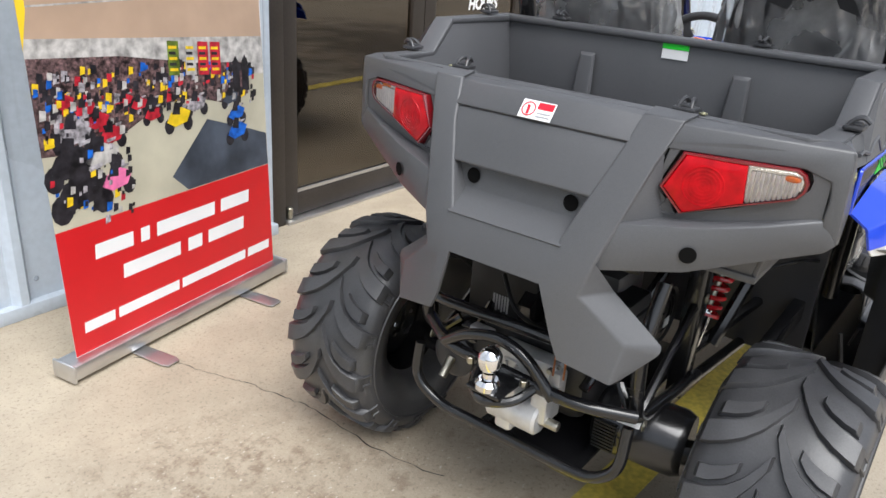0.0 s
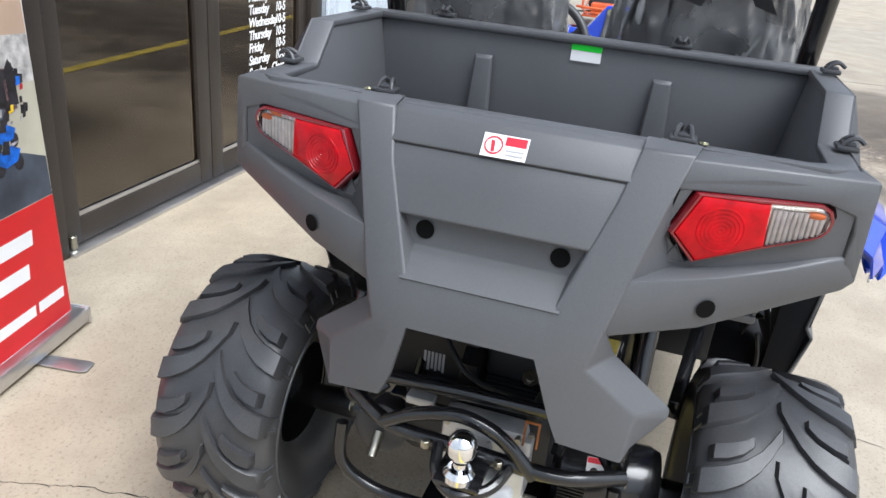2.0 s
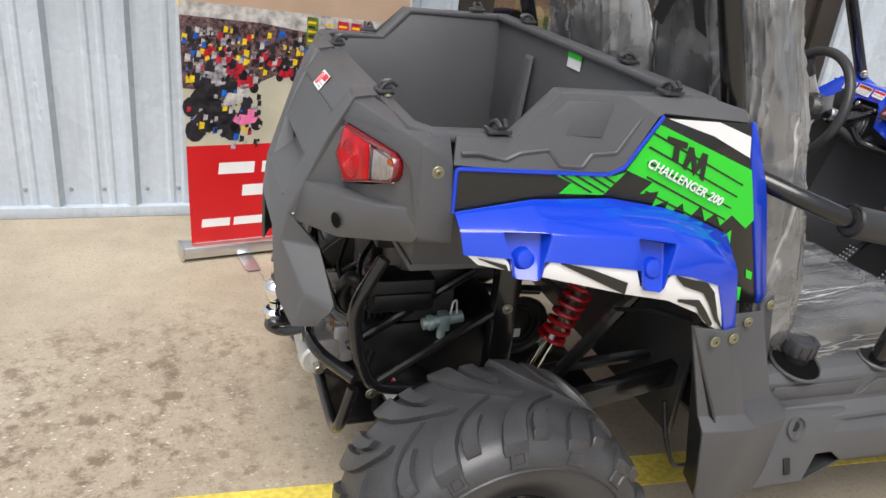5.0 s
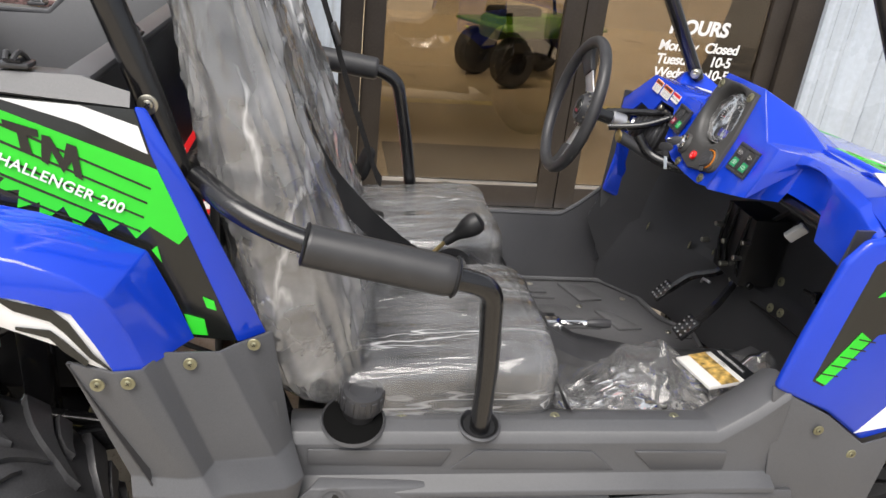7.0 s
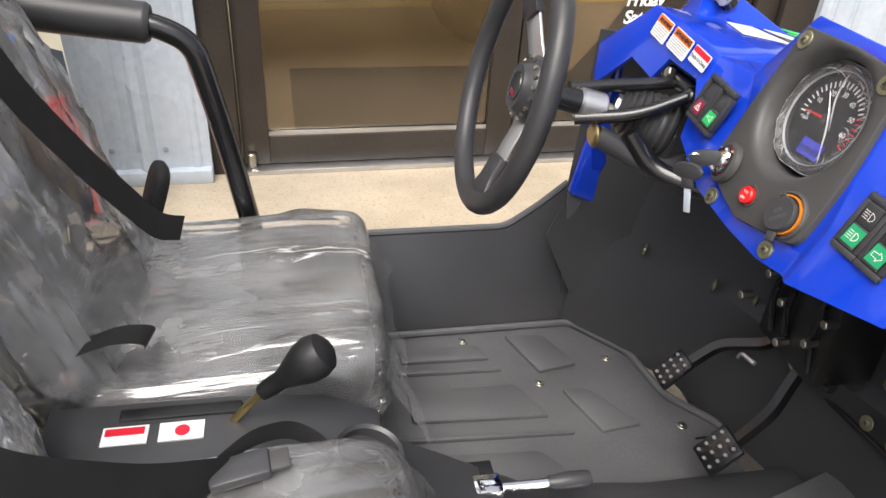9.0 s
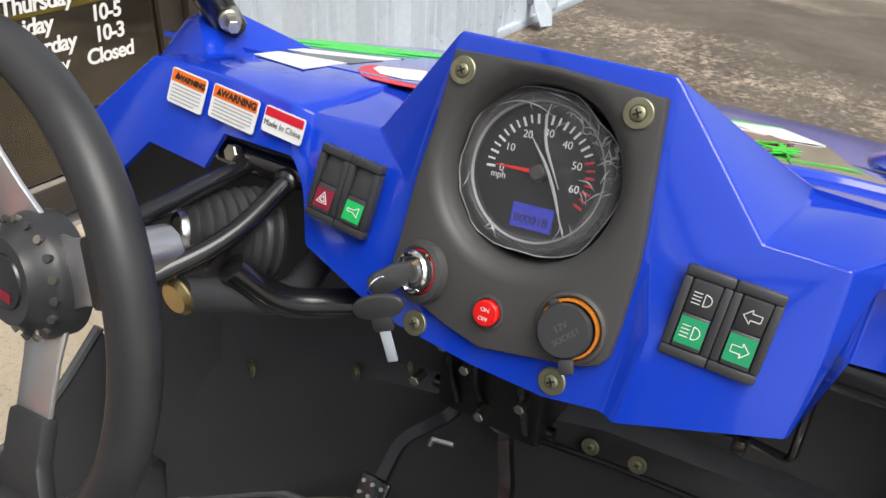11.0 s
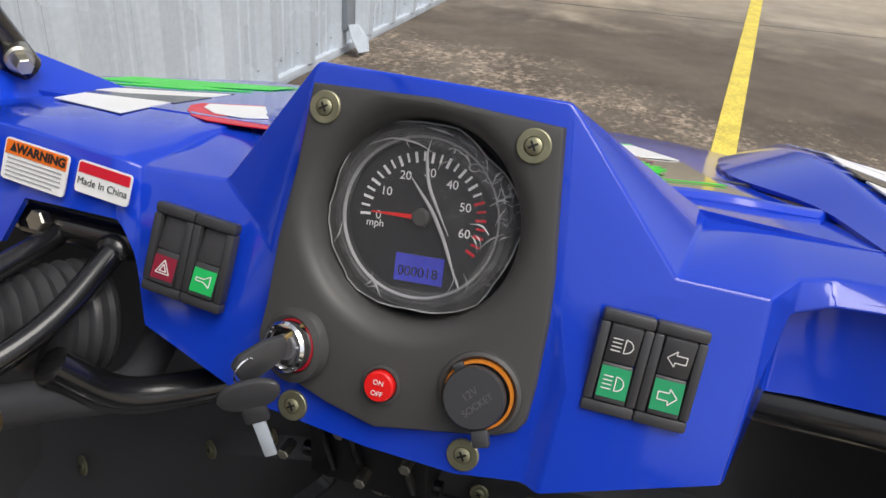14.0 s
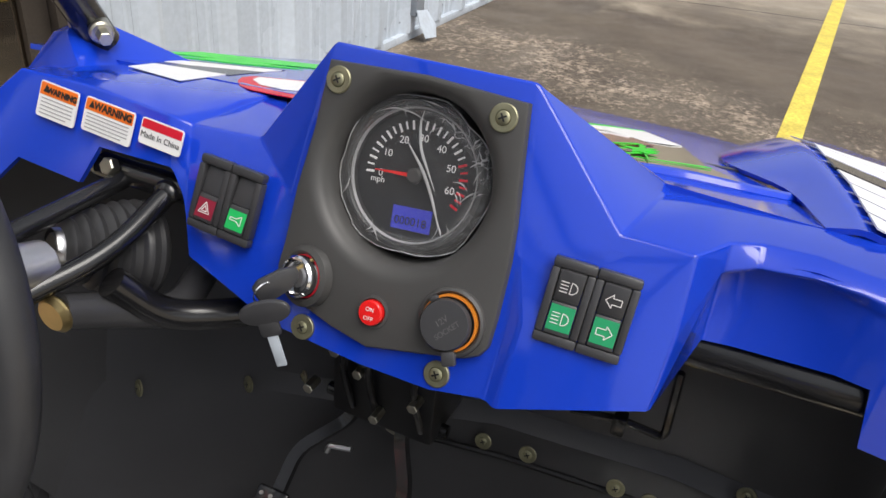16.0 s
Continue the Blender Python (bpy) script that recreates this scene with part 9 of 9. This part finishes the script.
PAPERF = mat("banner_vinyl", (0.72, 0.70, 0.66), 0.4, var=0.05)
REDV = mat("red_banner_print", (0.55, 0.010, 0.014), 0.38, var=0.05)
YELV = mat("yellow_banner_print", (0.80, 0.55, 0.02), 0.4, var=0.05)
PHF = mat("photo_cream_floor", (0.46, 0.43, 0.33), 0.4, var=0.18, vscale=5)
PHC = mat("photo_dark_crowd", (0.10, 0.06, 0.06), 0.4, var=0.95, vscale=55, grain=0.6, gscale=120)
PHD = mat("photo_slate", (0.05, 0.06, 0.08), 0.4, var=0.5, vscale=9)
PHW = mat("photo_pale", (0.42, 0.40, 0.38), 0.4, var=0.5, vscale=30)
PHS = mat("photo_sand", (0.44, 0.31, 0.22), 0.4, var=0.12, vscale=5)
PHK = mat("photo_black", (0.018, 0.016, 0.02), 0.4, var=0.8, vscale=40)
PHR = mat("photo_red", (0.42, 0.015, 0.03), 0.4, var=0.5, vscale=40)
PHM = mat("photo_grey", (0.30, 0.28, 0.30), 0.4, var=0.8, vscale=60)
PHY = mat("photo_yellow", (0.70, 0.48, 0.01), 0.4, var=0.2, vscale=40)
PHB = mat("photo_blue", (0.01, 0.10, 0.45), 0.4, var=0.5, vscale=40)
PHP = mat("photo_pink", (0.70, 0.16, 0.34), 0.4, var=0.2, vscale=40)
PHG = mat("photo_grass", (0.12, 0.17, 0.02), 0.4, var=0.6, vscale=20)
banner()


def kart():
    k = thing("go_kart", "orange tubular go-kart parked by the wall", "go-kart", at=pose(10.45, 1.02, 0, 0, 0, 4))
    def wheel_at(x, y, r, w):
        m = axis_pose(Vector((x, y, r)), (0, 1, 0))
        t = part("wheel", lathe([(r * .55, -w * .5), (r * .9, -w * .5), (r, -w * .3), (r, w * .3), (r * .9, w * .5), (r * .55, w * .5), (r * .5, w * .2), (0.02, w * .2), (0, w * .25)], m, 28), RUBBER, k)
        part("rim", lathe([(r * .54, -w * .46), (r * .5, -w * .2), (0.03, -w * .15), (0, -w * .2)], m, 24), ALU, t)
    for x, y in ((-0.15, 0.78), (-0.15, -0.78), (1.25, 0.80), (1.25, -0.80)):
        wheel_at(x, y, 0.21, 0.17)
    part("bumper", tube([(-0.30, .45, .33), (-0.42, .30, .33), (-0.42, -.30, .33), (-0.30, -.45, .33)], 0.018, 8, 0.1), KARTO, k)
    for s in (-1, 1):
        part("side_rail", tube([(-0.35, s * .30, .26), (0.1, s * .38, .24), (1.35, s * .40, .26), (1.45, s * .30, .60)], 0.018, 8, 0.1), KARTO, k)
        part("hoop", tube([(0.15, s * .40, .26), (0.35, s * .40, .9), (0.9, s * .38, 1.35), (1.25, s * .38, .5)], 0.018, 8, 0.1), KARTO, k)
        part("front_arm", tube([(-0.15, s * .70, .22), (-0.05, s * .25, .26)], 0.014, 8), FRAME, k)
    part("tray", box(-0.35, 1.3, -.36, .36, .20, .225, 0.004), KARTO, k)
    part("nose", box(-0.34, -0.05, -.25, .25, .28, .40, 0.03), KARTO, k)
    part("seat", box(0.5, 1.0, -.34, .34, .26, .40, 0.05), SEAT, k)
    part("backrest", box(0.95, 1.08, -.34, .34, .36, .90, 0.05), SEAT, k)


kart()


def litter():
    mb = thing("plastic_bag", "crumpled clear plastic bag in the passenger footwell", "plastic bag")
    def sheet(seed, lift, x0, x1, y0, y1, peaks):
        """A crumpled sheet of film that lies in the footwell and stands up in peaks."""
        bm = bmesh.new()
        nx, ny = 90, 70
        g = []
        for i in range(nx + 1):
            row = []
            for j in range(ny + 1):
                u, v = i / nx, j / ny
                x = x0 + (x1 - x0) * u + 0.03 * noise.noise(Vector((u * 3, v * 3, seed)))
                y = y0 + (y1 - y0) * v + 0.04 * noise.noise(Vector((u * 3, v * 3, seed + 9)))
                q = Vector((x * 7 + seed, y * 7, seed))
                f1 = 1 - abs(noise.noise(q)) * 2
                f2 = 1 - abs(noise.noise(q * 2.3 + Vector((5, 0, 0)))) * 2
                f3 = 1 - abs(noise.noise(q * 5.1)) * 2
                z = 0.362 + lift + 0.040 * f1 + 0.015 * f2 + 0.003 * f3
                for px, py, ph, pr in peaks:
                    z += ph * max(0.0, 1 - math.hypot(x - px, y - py) / pr) ** 1.3
                flat = max(0.0, 1 - max(abs(x - 1.372) / 0.11, abs(y + 0.178) / 0.12)) * 2
                z += (0.452 - z) * min(1.0, flat) if z > 0.452 else 0.0
                row.append(bm.verts.new((x, y, max(z, 0.356))))
            g.append(row)
        for i in range(nx):
            for j in range(ny):
                bm.faces.new((g[i][j], g[i + 1][j], g[i + 1][j + 1], g[i][j + 1]))
        return bm
    part("fold", sheet(2.1, 0.020, 0.97, 1.52, -0.425, -0.055, ((1.27, -.12, .085, .13), (1.13, -.26, .035, .16), (1.49, -.17, .06, .10))), FILM_LOOSE, mb, "", 32)
    part("fold", sheet(8.7, 0.000, 1.00, 1.56, -0.430, -0.09, ((1.24, -.15, .06, .16), (1.52, -.13, .12, .09), (1.20, -.33, .05, .12))), FILM_LOOSE, mb, "", 32)
    bk = thing("manual", "operator's manual booklet with a yellow photo on its cover", "booklet")
    m = Matrix.Translation((1.372, -.178, .478)) @ Matrix.Rotation(radians(4), 4, 'Z') @ Matrix.Rotation(radians(-9), 4, 'Y') @ Matrix.Rotation(radians(-8), 4, 'X') @ Matrix.Rotation(radians(-90), 4, 'Z')
    pg = part("page_block", box(-0.075, 0.075, -0.060, 0.060, -0.008, 0.0, 0.001, m), PAPER, bk)
    part("cover_head", plate([(-0.075, 0.026), (0.075, 0.026), (0.075, 0.060), (-0.075, 0.060)], m @ Matrix.Translation((0, 0, 0.0012)), 0.0008), GAUGE, bk)
    part("cover_photo", plate([(-0.075, -0.030), (0.075, -0.030), (0.075, 0.012), (-0.075, 0.012)], m @ Matrix.Translation((0, 0, 0.0012)), 0.0008), PHOTO, bk)
    lettering("title", "OPERATOR'S MANUAL", 0.011, m @ Matrix.Translation((-0.068, 0.038, 0.0022)), WHITE, bk, thick=0.0001)
    lettering("title", "UTV", 0.013, m @ Matrix.Translation((-0.02, 0.014, 0.0014)), GAUGE, bk, thick=0.0001)


litter()


def shop_bike():
    q = thing("quad_bike", "green quad bike inside the shop", "quad bike", at=WALL @ pose(2.22, 3.2, 0.012, 0, 0, 25) @ Matrix.Scale(0.80, 4))
    for x, y in ((-.45, .33), (-.45, -.33), (.50, .33), (.50, -.33)):
        m = axis_pose(Vector((x, y, .26)), (0, 1, 0))
        t = part("wheel", lathe([(0.12, -.09), (.22, -.09), (.26, -.05), (.26, .05), (.22, .09), (.12, .09), (.10, 0.02), (0, .03)], m, 28), RUBBER, q)
    part("body", box(-.6, .65, -.16, .16, .45, .70, 0.06), BIKEG, q)
    part("seat", box(-.55, .05, -.13, .13, .68, .78, 0.04), SEAT, q)
    for x in (-.45, .5):
        part("mudguard", box(x - .24, x + .24, -.46, .46, .58, .62, 0.02), BIKEG, q)
    part("handlebar", tube([(.22, -.36, .95), (.28, -.12, .92), (.28, .12, .92), (.22, .36, .95)], 0.012, 8, 0.05), FRAME, q)
    part("stem", tube([(.36, 0, .60), (.27, 0, .93)], 0.02, 8), FRAME, q)


shop_bike()


def cracks():
    """Hairline cracks in the slab."""
    rnd = random.Random(7)
    for name, pts in (("slab_crack", [(-0.52, 1.32), (-0.457, 1.219), (-0.40, 1.03), (-0.369, 0.939), (-0.345, 0.80), (-0.32, 0.70), (-0.34, 0.45), (-0.30, 0.2)]), ("slab_crack", [(0.62, -0.75), (0.70, -0.95), (0.66, -1.15), (0.75, -1.4)])):
        bm = bmesh.new()
        prev = None
        dense = []
        for a, b in zip(pts, pts[1:]):
            for k in range(8):
                t = k / 8
                dense.append(Vector((a[0] + (b[0] - a[0]) * t + rnd.uniform(-.006, .006), a[1] + (b[1] - a[1]) * t + rnd.uniform(-.006, .006), 0.0012)))
        for p in dense:
            w = rnd.uniform(0.0006, 0.0022)
            q = (bm.verts.new(p + Vector((-w, 0, 0))), bm.verts.new(p + Vector((w, 0, 0))))
            if prev:
                bm.faces.new((prev[0], prev[1], q[1], q[0]))
            prev = q
        ob = part(name, bm, VOID)
        tagged(ob, "dark hairline crack in the concrete", "crack", kind="structure")
    jt = part("slab_joint", box(8.05, 8.062, -8, 1.9, -0.01, 0.0015, 0, pose(0, 0, 0, 0, 0, 9)), VOID)
    tagged(jt, "straight joint between concrete slabs", "joint", kind="structure")


cracks()
